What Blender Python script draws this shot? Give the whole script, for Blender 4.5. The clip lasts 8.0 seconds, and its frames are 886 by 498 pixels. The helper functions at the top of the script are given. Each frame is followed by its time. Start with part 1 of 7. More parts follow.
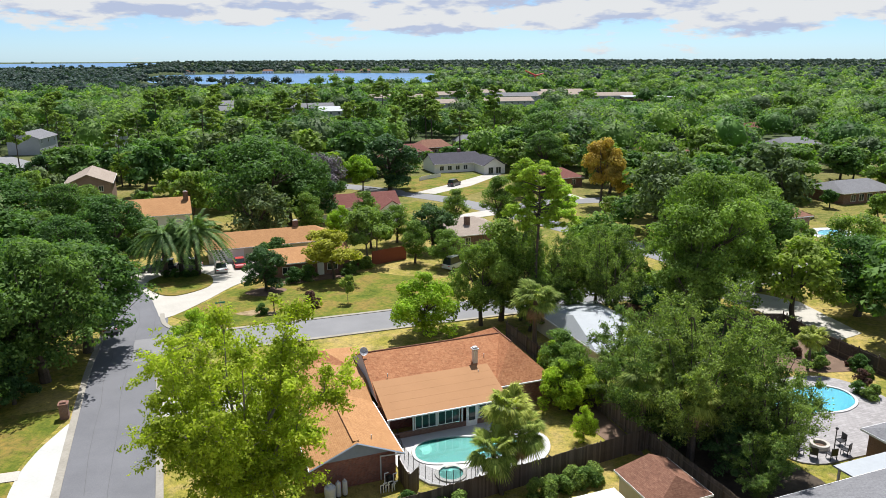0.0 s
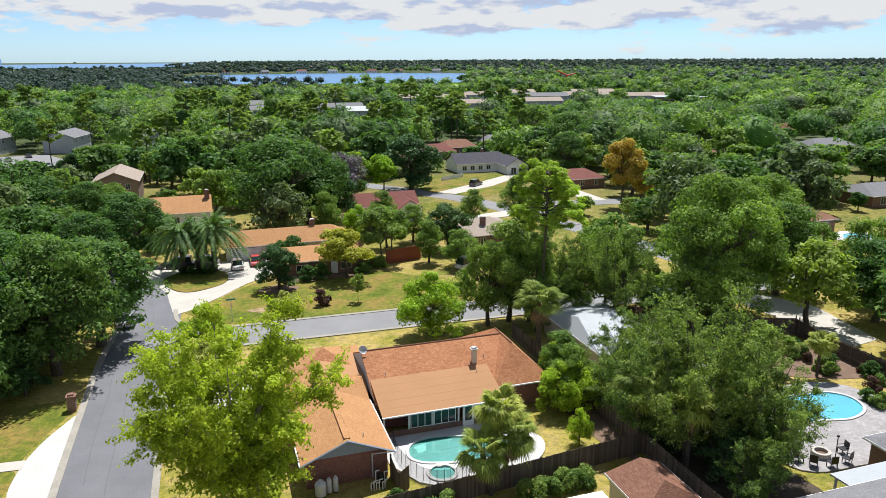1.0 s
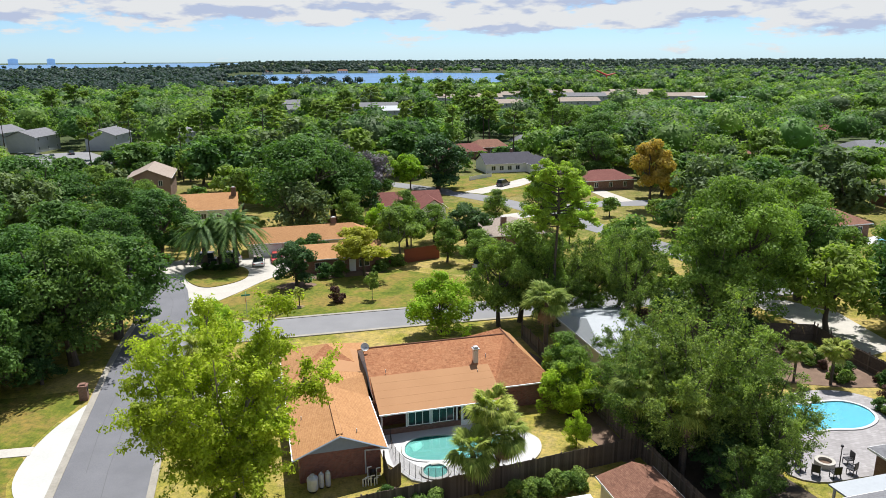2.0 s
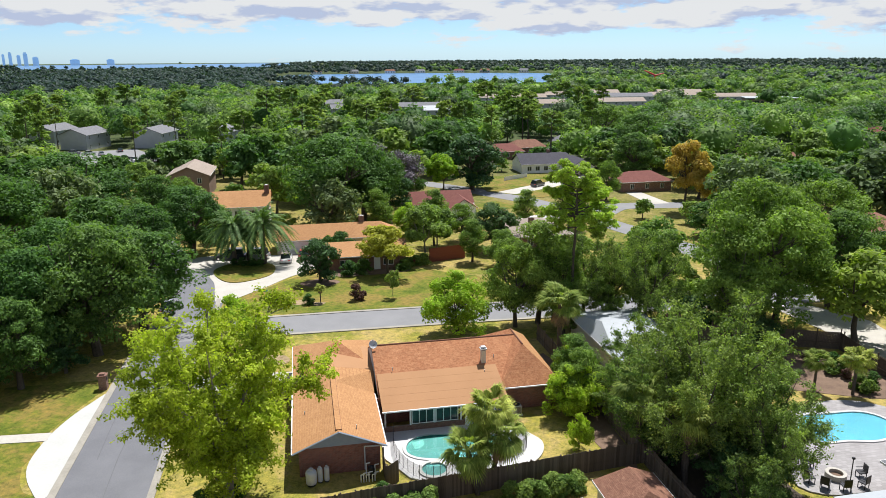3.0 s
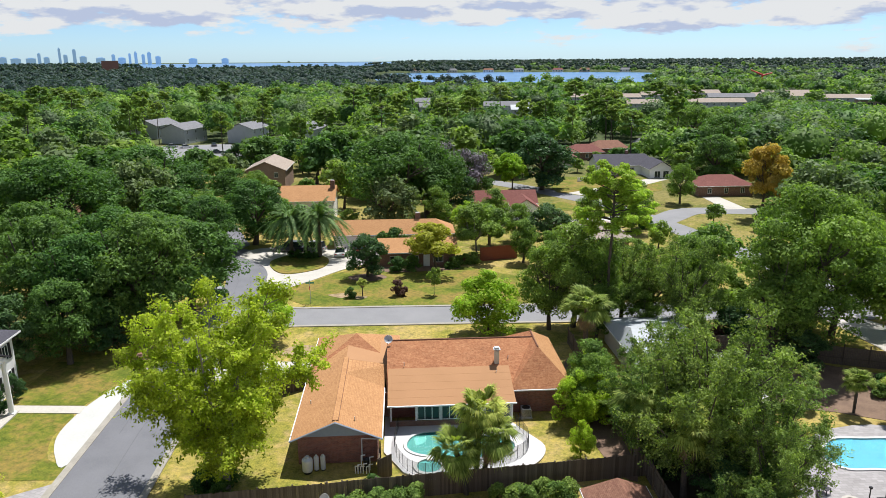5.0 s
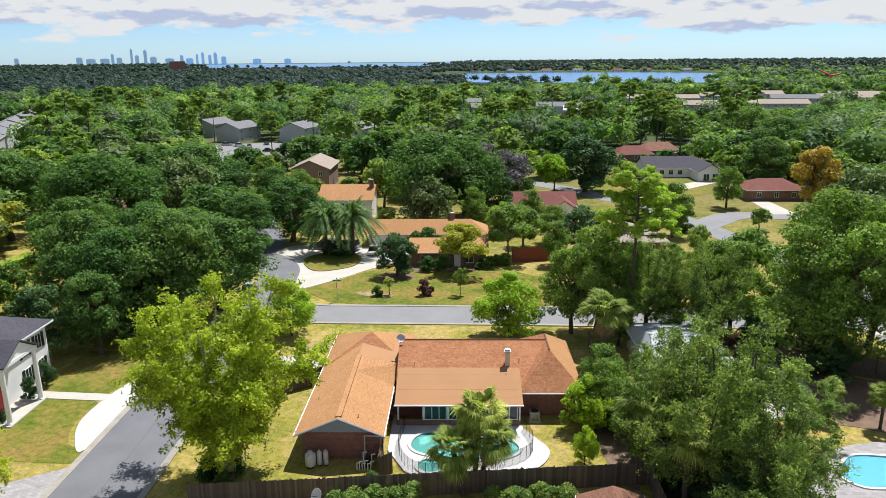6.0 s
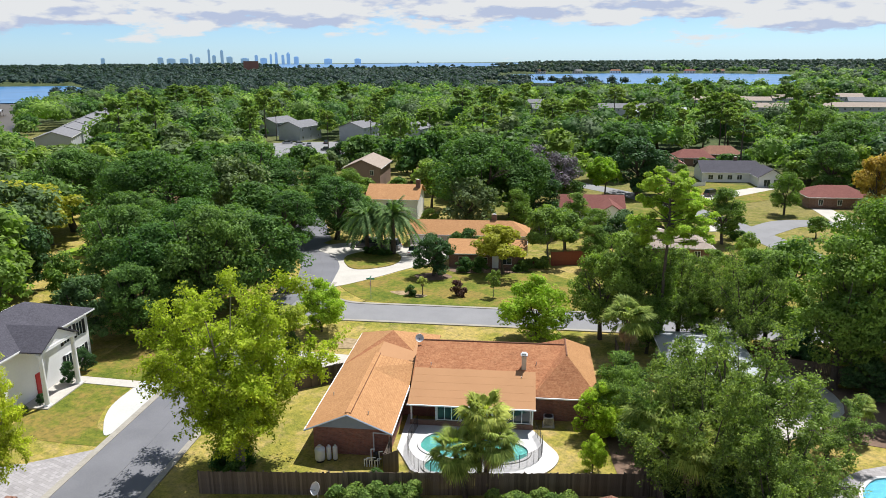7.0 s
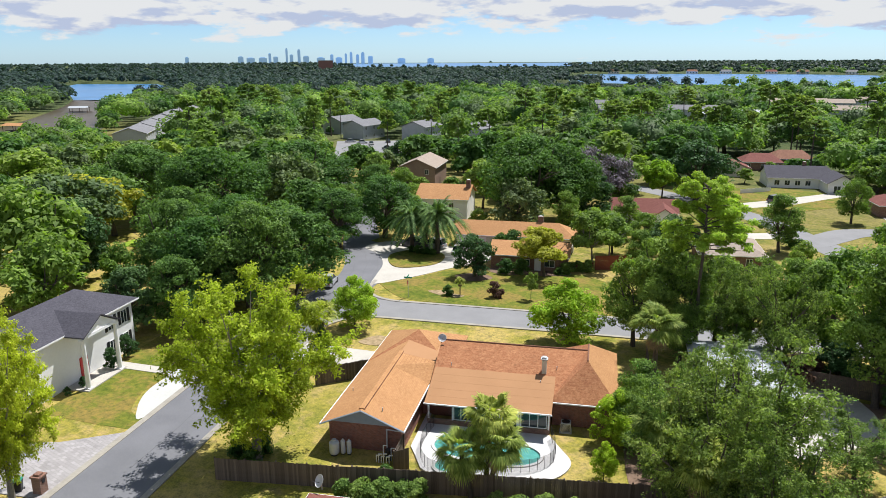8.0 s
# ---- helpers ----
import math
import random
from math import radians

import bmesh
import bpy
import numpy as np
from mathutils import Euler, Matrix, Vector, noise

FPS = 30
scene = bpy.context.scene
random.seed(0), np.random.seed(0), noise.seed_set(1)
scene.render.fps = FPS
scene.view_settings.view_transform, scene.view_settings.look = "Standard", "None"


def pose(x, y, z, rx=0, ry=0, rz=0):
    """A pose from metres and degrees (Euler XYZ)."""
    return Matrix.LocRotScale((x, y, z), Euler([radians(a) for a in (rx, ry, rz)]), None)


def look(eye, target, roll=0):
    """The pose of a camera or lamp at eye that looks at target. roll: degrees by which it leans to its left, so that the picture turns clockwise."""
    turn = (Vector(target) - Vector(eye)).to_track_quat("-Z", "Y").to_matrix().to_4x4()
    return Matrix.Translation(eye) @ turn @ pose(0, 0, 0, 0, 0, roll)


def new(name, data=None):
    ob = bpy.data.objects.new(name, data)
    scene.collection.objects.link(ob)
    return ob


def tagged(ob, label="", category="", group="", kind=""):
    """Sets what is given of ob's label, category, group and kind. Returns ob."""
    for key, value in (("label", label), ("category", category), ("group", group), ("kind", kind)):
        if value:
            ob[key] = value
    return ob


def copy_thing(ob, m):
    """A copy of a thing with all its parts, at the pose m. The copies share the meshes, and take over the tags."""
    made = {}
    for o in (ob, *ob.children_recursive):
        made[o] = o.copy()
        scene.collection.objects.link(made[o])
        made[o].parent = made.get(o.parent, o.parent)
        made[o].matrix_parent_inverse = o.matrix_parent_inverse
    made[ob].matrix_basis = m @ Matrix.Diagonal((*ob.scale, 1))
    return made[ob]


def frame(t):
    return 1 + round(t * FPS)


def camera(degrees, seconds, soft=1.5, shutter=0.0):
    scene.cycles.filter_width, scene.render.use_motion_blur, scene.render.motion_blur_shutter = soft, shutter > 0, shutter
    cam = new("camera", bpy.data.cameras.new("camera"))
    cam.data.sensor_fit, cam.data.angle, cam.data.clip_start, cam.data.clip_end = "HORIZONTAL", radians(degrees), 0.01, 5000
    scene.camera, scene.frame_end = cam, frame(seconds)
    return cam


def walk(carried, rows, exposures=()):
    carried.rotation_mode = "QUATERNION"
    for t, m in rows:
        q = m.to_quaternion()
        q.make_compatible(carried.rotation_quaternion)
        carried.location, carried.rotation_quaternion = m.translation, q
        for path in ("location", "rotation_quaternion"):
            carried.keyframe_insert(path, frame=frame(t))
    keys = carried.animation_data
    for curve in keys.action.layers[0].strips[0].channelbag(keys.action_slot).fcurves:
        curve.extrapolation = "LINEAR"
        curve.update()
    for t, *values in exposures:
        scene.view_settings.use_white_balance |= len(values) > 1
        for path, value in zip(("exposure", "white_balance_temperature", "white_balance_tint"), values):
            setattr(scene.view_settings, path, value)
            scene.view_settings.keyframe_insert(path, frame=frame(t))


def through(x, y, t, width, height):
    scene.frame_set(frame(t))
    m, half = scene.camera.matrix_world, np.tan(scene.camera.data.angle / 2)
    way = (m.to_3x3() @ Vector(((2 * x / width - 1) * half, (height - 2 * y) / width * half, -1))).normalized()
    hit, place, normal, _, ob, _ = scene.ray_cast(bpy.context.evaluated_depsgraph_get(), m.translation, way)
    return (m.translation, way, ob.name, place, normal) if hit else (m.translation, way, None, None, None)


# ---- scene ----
cam = camera(63.1, 8.0, soft=0.6)
PATH = [
    (0, (0.716, -0.272, 30.942), (0.628, 1.658, 30.425), -0.2),
    (0.5, (2.14, -0.285, 30.983), (2.007, 1.642, 30.466), -0.2),
    (1, (3.616, -0.256, 30.983), (3.44, 1.668, 30.466), -0.3),
    (1.5, (5.232, -0.169, 30.967), (5.007, 1.749, 30.45), -0.3),
    (3, (10.211, 0.487, 30.862), (9.803, 2.376, 30.346), -0.4),
    (3.5, (11.816, 0.834, 30.822), (11.35, 2.71, 30.305), -0.4),
    (4, (13.508, 1.302, 30.77), (12.983, 3.161, 30.253), -0.4),
    (4.5, (15.298, 1.794, 30.748), (14.706, 3.633, 30.231), -0.4),
    (6, (20.752, 3.796, 30.764), (19.947, 5.553, 30.249), -0.5),
    (6.5, (22.625, 4.57, 30.796), (21.744, 6.29, 30.282), -0.5),
    (7, (24.471, 5.451, 30.904), (23.508, 7.127, 30.391), -0.4),
    (7.5, (26.22, 6.395, 31.015), (25.179, 8.024, 30.502), -0.3),
    (8, (28.049, 7.411, 31.064), (26.927, 8.985, 30.551), -0.3),
]
walk(cam, [(t, look(eye, target, roll)) for t, eye, target, roll in PATH])

# ---- light ----
SUN_AZ, SUN_EL = 82.0, 63.0          # degrees: counter-clockwise from +x, above the horizon
sun_data = bpy.data.lights.new("sun", "SUN")
sun_data.energy, sun_data.angle, sun_data.color = 5.0, radians(0.55), (0.985, 0.965, 0.945)
sun = new("sun", sun_data)
sun_way = Vector((math.cos(radians(SUN_AZ)) * math.cos(radians(SUN_EL)), math.sin(radians(SUN_AZ)) * math.cos(radians(SUN_EL)), math.sin(radians(SUN_EL))))
sun.matrix_world = look(sun_way * 300, (0, 0, 0))
scene.view_settings.exposure = 0.5


def make_world():
    world = bpy.data.worlds.new("sky")
    scene.world = world
    world.use_nodes = True
    nt = world.node_tree
    nt.nodes.clear()
    N = nt.nodes.new
    sky = N("ShaderNodeTexSky")
    sky.sky_type, sky.sun_disc = "NISHITA", False
    sky.sun_elevation, sky.sun_rotation = radians(SUN_EL), radians(90 - SUN_AZ)
    sky.air_density, sky.dust_density, sky.ozone_density = 1.0, 0.2, 1.5
    co = N("ShaderNodeTexCoord")
    sep = N("ShaderNodeSeparateXYZ")
    nt.links.new(co.outputs["Generated"], sep.inputs[0])

    def calc(op, a, b=None):
        n = N("ShaderNodeMath")
        n.operation = op
        for i, v in enumerate((a, b)):
            if v is None:
                continue
            if isinstance(v, (int, float)):
                n.inputs[i].default_value = v
            else:
                nt.links.new(v, n.inputs[i])
        return n.outputs[0]
    # heaps of cloud with flat bases, drawn out sideways as they are near the horizon
    def deck(scale, seed, detail, rough, lift=0.0, tall=3.6):
        comb = N("ShaderNodeCombineXYZ")
        nt.links.new(sep.outputs[0], comb.inputs[0])
        nt.links.new(sep.outputs[1], comb.inputs[1])
        nt.links.new(calc("MULTIPLY", calc("ADD", sep.outputs[2], lift), tall), comb.inputs[2])
        n = N("ShaderNodeTexNoise")
        n.noise_dimensions = "4D"
        n.inputs["W"].default_value = seed
        n.inputs["Scale"].default_value, n.inputs["Detail"].default_value, n.inputs["Roughness"].default_value = scale, detail, rough
        nt.links.new(comb.outputs[0], n.inputs["Vector"])
        return n.outputs["Fac"]
    here, above = deck(10.0, 3.4, 9, 0.58), deck(10.0, 3.4, 4, 0.5, 0.012)
    height = N("ShaderNodeMapRange")
    height.inputs["From Min"].default_value, height.inputs["From Max"].default_value = 0.014, 0.05
    height.inputs["To Min"].default_value, height.inputs["To Max"].default_value = -0.16, 0.1
    nt.links.new(sep.outputs[2], height.inputs["Value"])
    cover = N("ShaderNodeMapRange")
    cover.interpolation_type = "SMOOTHSTEP"
    cover.inputs["From Min"].default_value, cover.inputs["From Max"].default_value = 0.45, 0.535
    nt.links.new(calc("ADD", here, height.outputs[0]), cover.inputs["Value"])
    thin = N("ShaderNodeMapRange")
    thin.inputs["From Min"].default_value, thin.inputs["From Max"].default_value = 0.14, 0.4
    thin.inputs["To Min"].default_value, thin.inputs["To Max"].default_value = 1.0, 0.3
    nt.links.new(sep.outputs[2], thin.inputs["Value"])
    amount = calc("MULTIPLY", cover.outputs[0], thin.outputs[0])
    # bases, with cloud above them, are grey; tops are white
    shade = calc("ADD", calc("MULTIPLY", calc("SUBTRACT", above, here), 3.2), calc("ADD", calc("MULTIPLY", here, 0.5), 0.3))
    ramp = N("ShaderNodeValToRGB")
    ramp.color_ramp.elements[0].position, ramp.color_ramp.elements[0].color = 0.54, (11.9, 12.2, 12.5, 1)
    ramp.color_ramp.elements[1].position, ramp.color_ramp.elements[1].color = 0.78, (7.4, 8.5, 11.2, 1)
    nt.links.new(shade, ramp.inputs[0])
    mix = N("ShaderNodeMix")
    mix.data_type = "RGBA"
    nt.links.new(amount, mix.inputs["Factor"])
    air = N("ShaderNodeValToRGB")
    air.color_ramp.elements[0].position, air.color_ramp.elements[0].color = 0.0, (1.15, 1.7, 2.7, 1)
    air.color_ramp.elements[1].position, air.color_ramp.elements[1].color = 0.14, (0.85, 1.08, 1.35, 1)
    nt.links.new(sep.outputs[2], air.inputs[0])
    tint = N("ShaderNodeMix")
    tint.data_type, tint.blend_type = "RGBA", "MULTIPLY"
    tint.inputs["Factor"].default_value = 1.0
    nt.links.new(air.outputs[0], tint.inputs["B"])
    nt.links.new(sky.outputs[0], tint.inputs["A"])
    nt.links.new(tint.outputs["Result"], mix.inputs["A"])
    nt.links.new(ramp.outputs[0], mix.inputs["B"])
    bg = N("ShaderNodeBackground")
    bg.inputs["Strength"].default_value = 0.0465
    nt.links.new(mix.outputs["Result"], bg.inputs["Color"])
    out = N("ShaderNodeOutputWorld")
    nt.links.new(bg.outputs[0], out.inputs[0])


make_world()

# ---- the plan: a runs along the cross street, b away from the camera's start ----
TURN = radians(23.2)
ORIGIN = Vector((-11.0, 45.0, 0.0))
DU, DV = Vector((math.cos(TURN), math.sin(TURN), 0)), Vector((-math.sin(TURN), math.cos(TURN), 0))


def gz(x, y):
    return float(np.interp(y, [-1e4, 62, 82, 105, 140, 200, 300, 1e5], [0, 0, -.4, -1.2, -1.8, -2.2, -3, -3]))


def P(a, b, up=0.0):
    p = ORIGIN + a * DU + b * DV
    return Vector((p.x, p.y, gz(p.x, p.y) + up))


def AB(x, y):
    d = Vector((x, y, 0)) - ORIGIN
    return d.dot(DU), d.dot(DV)


def at(a, b, turn=0.0, up=0.0, size=1.0):
    """The pose of a thing at plan place a, b, turned by degrees from the plan's axes."""
    return Matrix.Translation(P(a, b, up)) @ Matrix.Rotation(TURN + radians(turn), 4, "Z") @ Matrix.Diagonal((size, size, size, 1)) if not isinstance(size, tuple) else \
        Matrix.Translation(P(a, b, up)) @ Matrix.Rotation(TURN + radians(turn), 4, "Z") @ Matrix.Diagonal((*size, 1))


# ---- materials ----
def material(name):
    m = bpy.data.materials.new(name)
    m.use_nodes = True
    nt = m.node_tree
    return m, nt, nt.nodes["Principled BSDF"]


def noise_node(nt, scale, detail=4, rough=0.55, vec=None, coord="Object"):
    n = nt.nodes.new("ShaderNodeTexNoise")
    n.inputs["Scale"].default_value, n.inputs["Detail"].default_value, n.inputs["Roughness"].default_value = scale, detail, rough
    if vec is None:
        vec = nt.nodes.new("ShaderNodeTexCoord").outputs[coord]
    nt.links.new(vec, n.inputs["Vector"])
    return n.outputs["Fac"]


def ramp_node(nt, fac, stops):
    r = nt.nodes.new("ShaderNodeValToRGB")
    el = r.color_ramp.elements
    while len(el) < len(stops):
        el.new(0.5)
    for e, (p, c) in zip(el, stops):
        e.position, e.color = p, (*c, 1)
    nt.links.new(fac, r.inputs[0])
    return r.outputs[0]


def mix_node(nt, fac, a, b, how="MIX"):
    m = nt.nodes.new("ShaderNodeMix")
    m.data_type, m.blend_type = "RGBA", how
    for key, v in (("Factor", fac), ("A", a), ("B", b)):
        if isinstance(v, tuple):
            m.inputs[key].default_value = (*v, 1)
        elif isinstance(v, (int, float)):
            m.inputs[key].default_value = v
        else:
            nt.links.new(v, m.inputs[key])
    return m.outputs["Result"]


def bump_node(nt, bsdf, height, strength, distance):
    b = nt.nodes.new("ShaderNodeBump")
    b.inputs["Strength"].default_value, b.inputs["Distance"].default_value = strength, distance
    nt.links.new(height, b.inputs["Height"])
    nt.links.new(b.outputs[0], bsdf.inputs["Normal"])


def surface(name, low, high, rough=0.7, metal=0.0, grain=6.0, stain=0.5, bump=0.2, spread=0.25):
    """A plain surface with grain, stains and fine relief."""
    m, nt, p = material(name)
    g, s = noise_node(nt, grain, 6, 0.65), noise_node(nt, stain, 4)
    c = ramp_node(nt, g, [(0.5 - spread, low), (0.5 + spread, high)])
    c = mix_node(nt, 0.35, c, ramp_node(nt, s, [(0.35, low), (0.65, high)]))
    nt.links.new(c, p.inputs["Base Color"])
    p.inputs["Roughness"].default_value, p.inputs["Metallic"].default_value = rough, metal
    bump_node(nt, p, g, bump, 0.02)
    return m


def shingle(name, dark, mid, light):
    """Asphalt shingles: courses by height, tabs along the eaves, weathered patches."""
    m, nt, p = material(name)
    co = nt.nodes.new("ShaderNodeTexCoord").outputs["Object"]
    sep = nt.nodes.new("ShaderNodeSeparateXYZ")
    nt.links.new(co, sep.inputs[0])
    add = nt.nodes.new("ShaderNodeMath")
    nt.links.new(sep.outputs[0], add.inputs[0])
    nt.links.new(sep.outputs[1], add.inputs[1])
    comb = nt.nodes.new("ShaderNodeCombineXYZ")
    nt.links.new(add.outputs[0], comb.inputs[0])
    nt.links.new(sep.outputs[2], comb.inputs[1])
    br = nt.nodes.new("ShaderNodeTexBrick")
    br.inputs["Scale"].default_value, br.inputs["Brick Width"].default_value, br.inputs["Row Height"].default_value = 1.0, 0.3, 0.055
    br.inputs["Mortar Size"].default_value, br.inputs["Bias"].default_value = 0.004, 0.0
    br.inputs["Color1"].default_value, br.inputs["Color2"].default_value, br.inputs["Mortar"].default_value = (*mid, 1), (*light, 1), (*dark, 1)
    nt.links.new(comb.outputs[0], br.inputs["Vector"])
    c = mix_node(nt, 0.3, br.outputs["Color"], ramp_node(nt, noise_node(nt, 0.5, 5), [(0.3, dark), (0.55, mid), (0.75, light)]))
    c = mix_node(nt, 0.4, c, ramp_node(nt, noise_node(nt, 5.0, 6, 0.8), [(0.38, dark), (0.5, mid), (0.62, light)]))
    nt.links.new(c, p.inputs["Base Color"])
    p.inputs["Roughness"].default_value = 0.9
    p.inputs["Specular IOR Level"].default_value = 0.2
    bump_node(nt, p, br.outputs["Fac"], -0.6, 0.02)
    return m


def brickwork(name, c1, c2, mortar):
    m, nt, p = material(name)
    co = nt.nodes.new("ShaderNodeTexCoord").outputs["Object"]
    sep = nt.nodes.new("ShaderNodeSeparateXYZ")
    nt.links.new(co, sep.inputs[0])
    add = nt.nodes.new("ShaderNodeMath")
    nt.links.new(sep.outputs[0], add.inputs[0])
    nt.links.new(sep.outputs[1], add.inputs[1])
    comb = nt.nodes.new("ShaderNodeCombineXYZ")
    nt.links.new(add.outputs[0], comb.inputs[0])
    nt.links.new(sep.outputs[2], comb.inputs[1])
    br = nt.nodes.new("ShaderNodeTexBrick")
    br.inputs["Scale"].default_value, br.inputs["Brick Width"].default_value, br.inputs["Row Height"].default_value = 1.0, 0.22, 0.075
    br.inputs["Mortar Size"].default_value = 0.008
    br.inputs["Color1"].default_value, br.inputs["Color2"].default_value, br.inputs["Mortar"].default_value = (*c1, 1), (*c2, 1), (*mortar, 1)
    nt.links.new(comb.outputs[0], br.inputs["Vector"])
    c = mix_node(nt, 0.25, br.outputs["Color"], ramp_node(nt, noise_node(nt, 2.2, 5), [(0.35, c1), (0.65, c2)]))
    nt.links.new(c, p.inputs["Base Color"])
    p.inputs["Roughness"].default_value = 0.85
    bump_node(nt, p, br.outputs["Fac"], -0.5, 0.01)
    return m


def foliage(name, dark, mid, light, through=0.46):
    """Leaves: colour by leaf, by clump and by tree; light passes through them."""
    dark, mid, light = ((r * k * 0.97, g * k * 0.98, b * k * 1.3) for (r, g, b), k in zip((dark, mid, light), (0.6, 1.0, 1.15)))
    m, nt, p = material(name)
    geo, info = nt.nodes.new("ShaderNodeNewGeometry"), nt.nodes.new("ShaderNodeObjectInfo")
    leaf = ramp_node(nt, geo.outputs["Random Per Island"], [(0.0, dark), (0.5, mid), (1.0, light)])
    clump = ramp_node(nt, noise_node(nt, 0.45, 3), [(0.35, dark), (0.5, mid), (0.68, light)])
    c = mix_node(nt, 0.5, leaf, clump)
    stand = ramp_node(nt, noise_node(nt, 0.07, 2), [(0.36, tuple(v * 0.8 for v in mid)), (0.5, mid), (0.64, tuple(v * 1.25 for v in light))])
    c = mix_node(nt, 0.3, c, stand)
    hue = nt.nodes.new("ShaderNodeHueSaturation")
    vary = nt.nodes.new("ShaderNodeMapRange")
    vary.inputs["To Min"].default_value, vary.inputs["To Max"].default_value = 0.485, 0.515
    nt.links.new(info.outputs["Random"], vary.inputs["Value"])
    nt.links.new(vary.outputs[0], hue.inputs["Hue"])
    val = nt.nodes.new("ShaderNodeMapRange")
    val.inputs["To Min"].default_value, val.inputs["To Max"].default_value = 1.15, 0.85
    nt.links.new(info.outputs["Random"], val.inputs["Value"])
    nt.links.new(val.outputs[0], hue.inputs["Value"])
    nt.links.new(c, hue.inputs["Color"])
    c = hue.outputs[0]
    nt.links.new(c, p.inputs["Base Color"])
    p.inputs["Roughness"].default_value = 0.55
    p.inputs["Specular IOR Level"].default_value = 0.12
    tr = nt.nodes.new("ShaderNodeBsdfTranslucent")
    warm = mix_node(nt, 1.0, c, (1.2, 1.36, 0.5), "MULTIPLY")
    nt.links.new(warm, tr.inputs["Color"])
    mx = nt.nodes.new("ShaderNodeMixShader")
    mx.inputs[0].default_value = through * 0.85
    nt.links.new(p.outputs[0], mx.inputs[1])
    nt.links.new(tr.outputs[0], mx.inputs[2])
    nt.links.new(mx.outputs[0], nt.nodes["Material Output"].inputs["Surface"])
    return m


LEAF_OAK = foliage("oak leaves", (0.0273, 0.0612, 0.0133), (0.0768, 0.1583, 0.0291), (0.1984, 0.3337, 0.0629))
LEAF_DARK = foliage("dark glossy leaves", (0.0215, 0.0517, 0.0162), (0.057, 0.1223, 0.0323), (0.1502, 0.2629, 0.0682), 0.35)
LEAF_LIGHT = foliage("light green leaves", (0.14, 0.18, 0.013), (0.365, 0.425, 0.03), (0.69, 0.73, 0.075), 0.6)
LEAF_MID = foliage("mid green leaves", (0.051, 0.1, 0.0165), (0.15, 0.245, 0.038), (0.39, 0.53, 0.085), 0.5)
LEAF_BRIGHT = foliage("bright green leaves", (0.11, 0.19, 0.013), (0.29, 0.42, 0.03), (0.58, 0.74, 0.07), 0.58)
LEAF_PINE = foliage("pine needles", (0.08, 0.13, 0.02), (0.19, 0.28, 0.042), (0.42, 0.54, 0.096), 0.5)
LEAF_NEEDLE = foliage("long pine needles", (0.16, 0.22, 0.022), (0.4, 0.5, 0.055), (0.72, 0.82, 0.11), 0.6)
LEAF_MOSS = foliage("grey-green mossy leaves", (0.052, 0.085, 0.026), (0.125, 0.18, 0.055), (0.26, 0.35, 0.11), 0.4)
LEAF_OLIVE = foliage("olive green leaves", (0.052, 0.105, 0.018), (0.155, 0.24, 0.042), (0.39, 0.52, 0.1), 0.5)
LEAF_ELM = foliage("grey-green elm leaves", (0.04, 0.075, 0.016), (0.14, 0.215, 0.042), (0.43, 0.55, 0.1), 0.5)
# cloud shadow and haze over the far woods are put into this leaf colour
LEAF_WOODS_SHADED = foliage("distant woods in painted shade", (0.034, 0.062, 0.04), (0.036, 0.066, 0.042), (0.056, 0.096, 0.056), 0.3)
LEAF_YELLOW = foliage("yellow green leaves", (0.1409, 0.1745, 0.0196), (0.3111, 0.3335, 0.0318), (0.5939, 0.5955, 0.0838), 0.5)
LEAF_RUST = foliage("rust orange leaves", (0.2, 0.24, 0.035), (0.56, 0.35, 0.06), (0.76, 0.56, 0.12))
LEAF_RED = foliage("dark red leaves", (0.07, 0.03, 0.022), (0.13, 0.065, 0.04), (0.18, 0.12, 0.065), 0.3)
LEAF_DRY = foliage("bare grey twigs", (0.14, 0.12, 0.1), (0.23, 0.2, 0.175), (0.31, 0.28, 0.25), 0.1)
LEAF_PALM = foliage("palm fronds", (0.03, 0.072, 0.018), (0.085, 0.165, 0.036), (0.25, 0.37, 0.085), 0.3)
LEAF_SABAL = foliage("sabal palm fronds", (0.065, 0.115, 0.018), (0.26, 0.33, 0.048), (0.74, 0.72, 0.15), 0.45)
DEAD_FROND = surface("dry brown fronds", (0.16, 0.11, 0.06), (0.4, 0.29, 0.15), 0.9, 0, 8, 1.0, 0.3)
BARK = surface("bark", (0.045, 0.036, 0.028), (0.13, 0.105, 0.082), 0.95, 0, 9, 1.2, 0.8)
BARK_PALE = surface("pale mottled bark", (0.11, 0.095, 0.075), (0.3, 0.275, 0.23), 0.9, 0, 5, 1.0, 0.5)
ASPHALT = surface("asphalt", (0.105, 0.107, 0.116), (0.175, 0.176, 0.188), 0.88, 0, 14, 0.25, 0.3)
ASPHALT_PALE = surface("worn pale asphalt", (0.165, 0.165, 0.168), (0.24, 0.238, 0.24), 0.9, 0, 10, 0.3, 0.3)
# dark brown that stands in for deep shade on the ground
ELM_SHADE = surface("dark ground shade under elms", (0.035, 0.026, 0.018), (0.1, 0.075, 0.05), 0.95, 0, 3, 0.6, 0.4)
BARE = surface("bare sandy soil", (0.17, 0.125, 0.055), (0.4, 0.29, 0.17), 0.95, 0, 2.5, 0.9, 0.3, 0.14)
CONCRETE = surface("concrete", (0.36, 0.335, 0.29), (0.5, 0.475, 0.42), 0.9, 0, 5, 0.4, 0.2)
CONCRETE_NEW = surface("bright new concrete", (0.4, 0.4, 0.375), (0.5, 0.495, 0.465), 0.85, 0, 5, 0.4, 0.15)
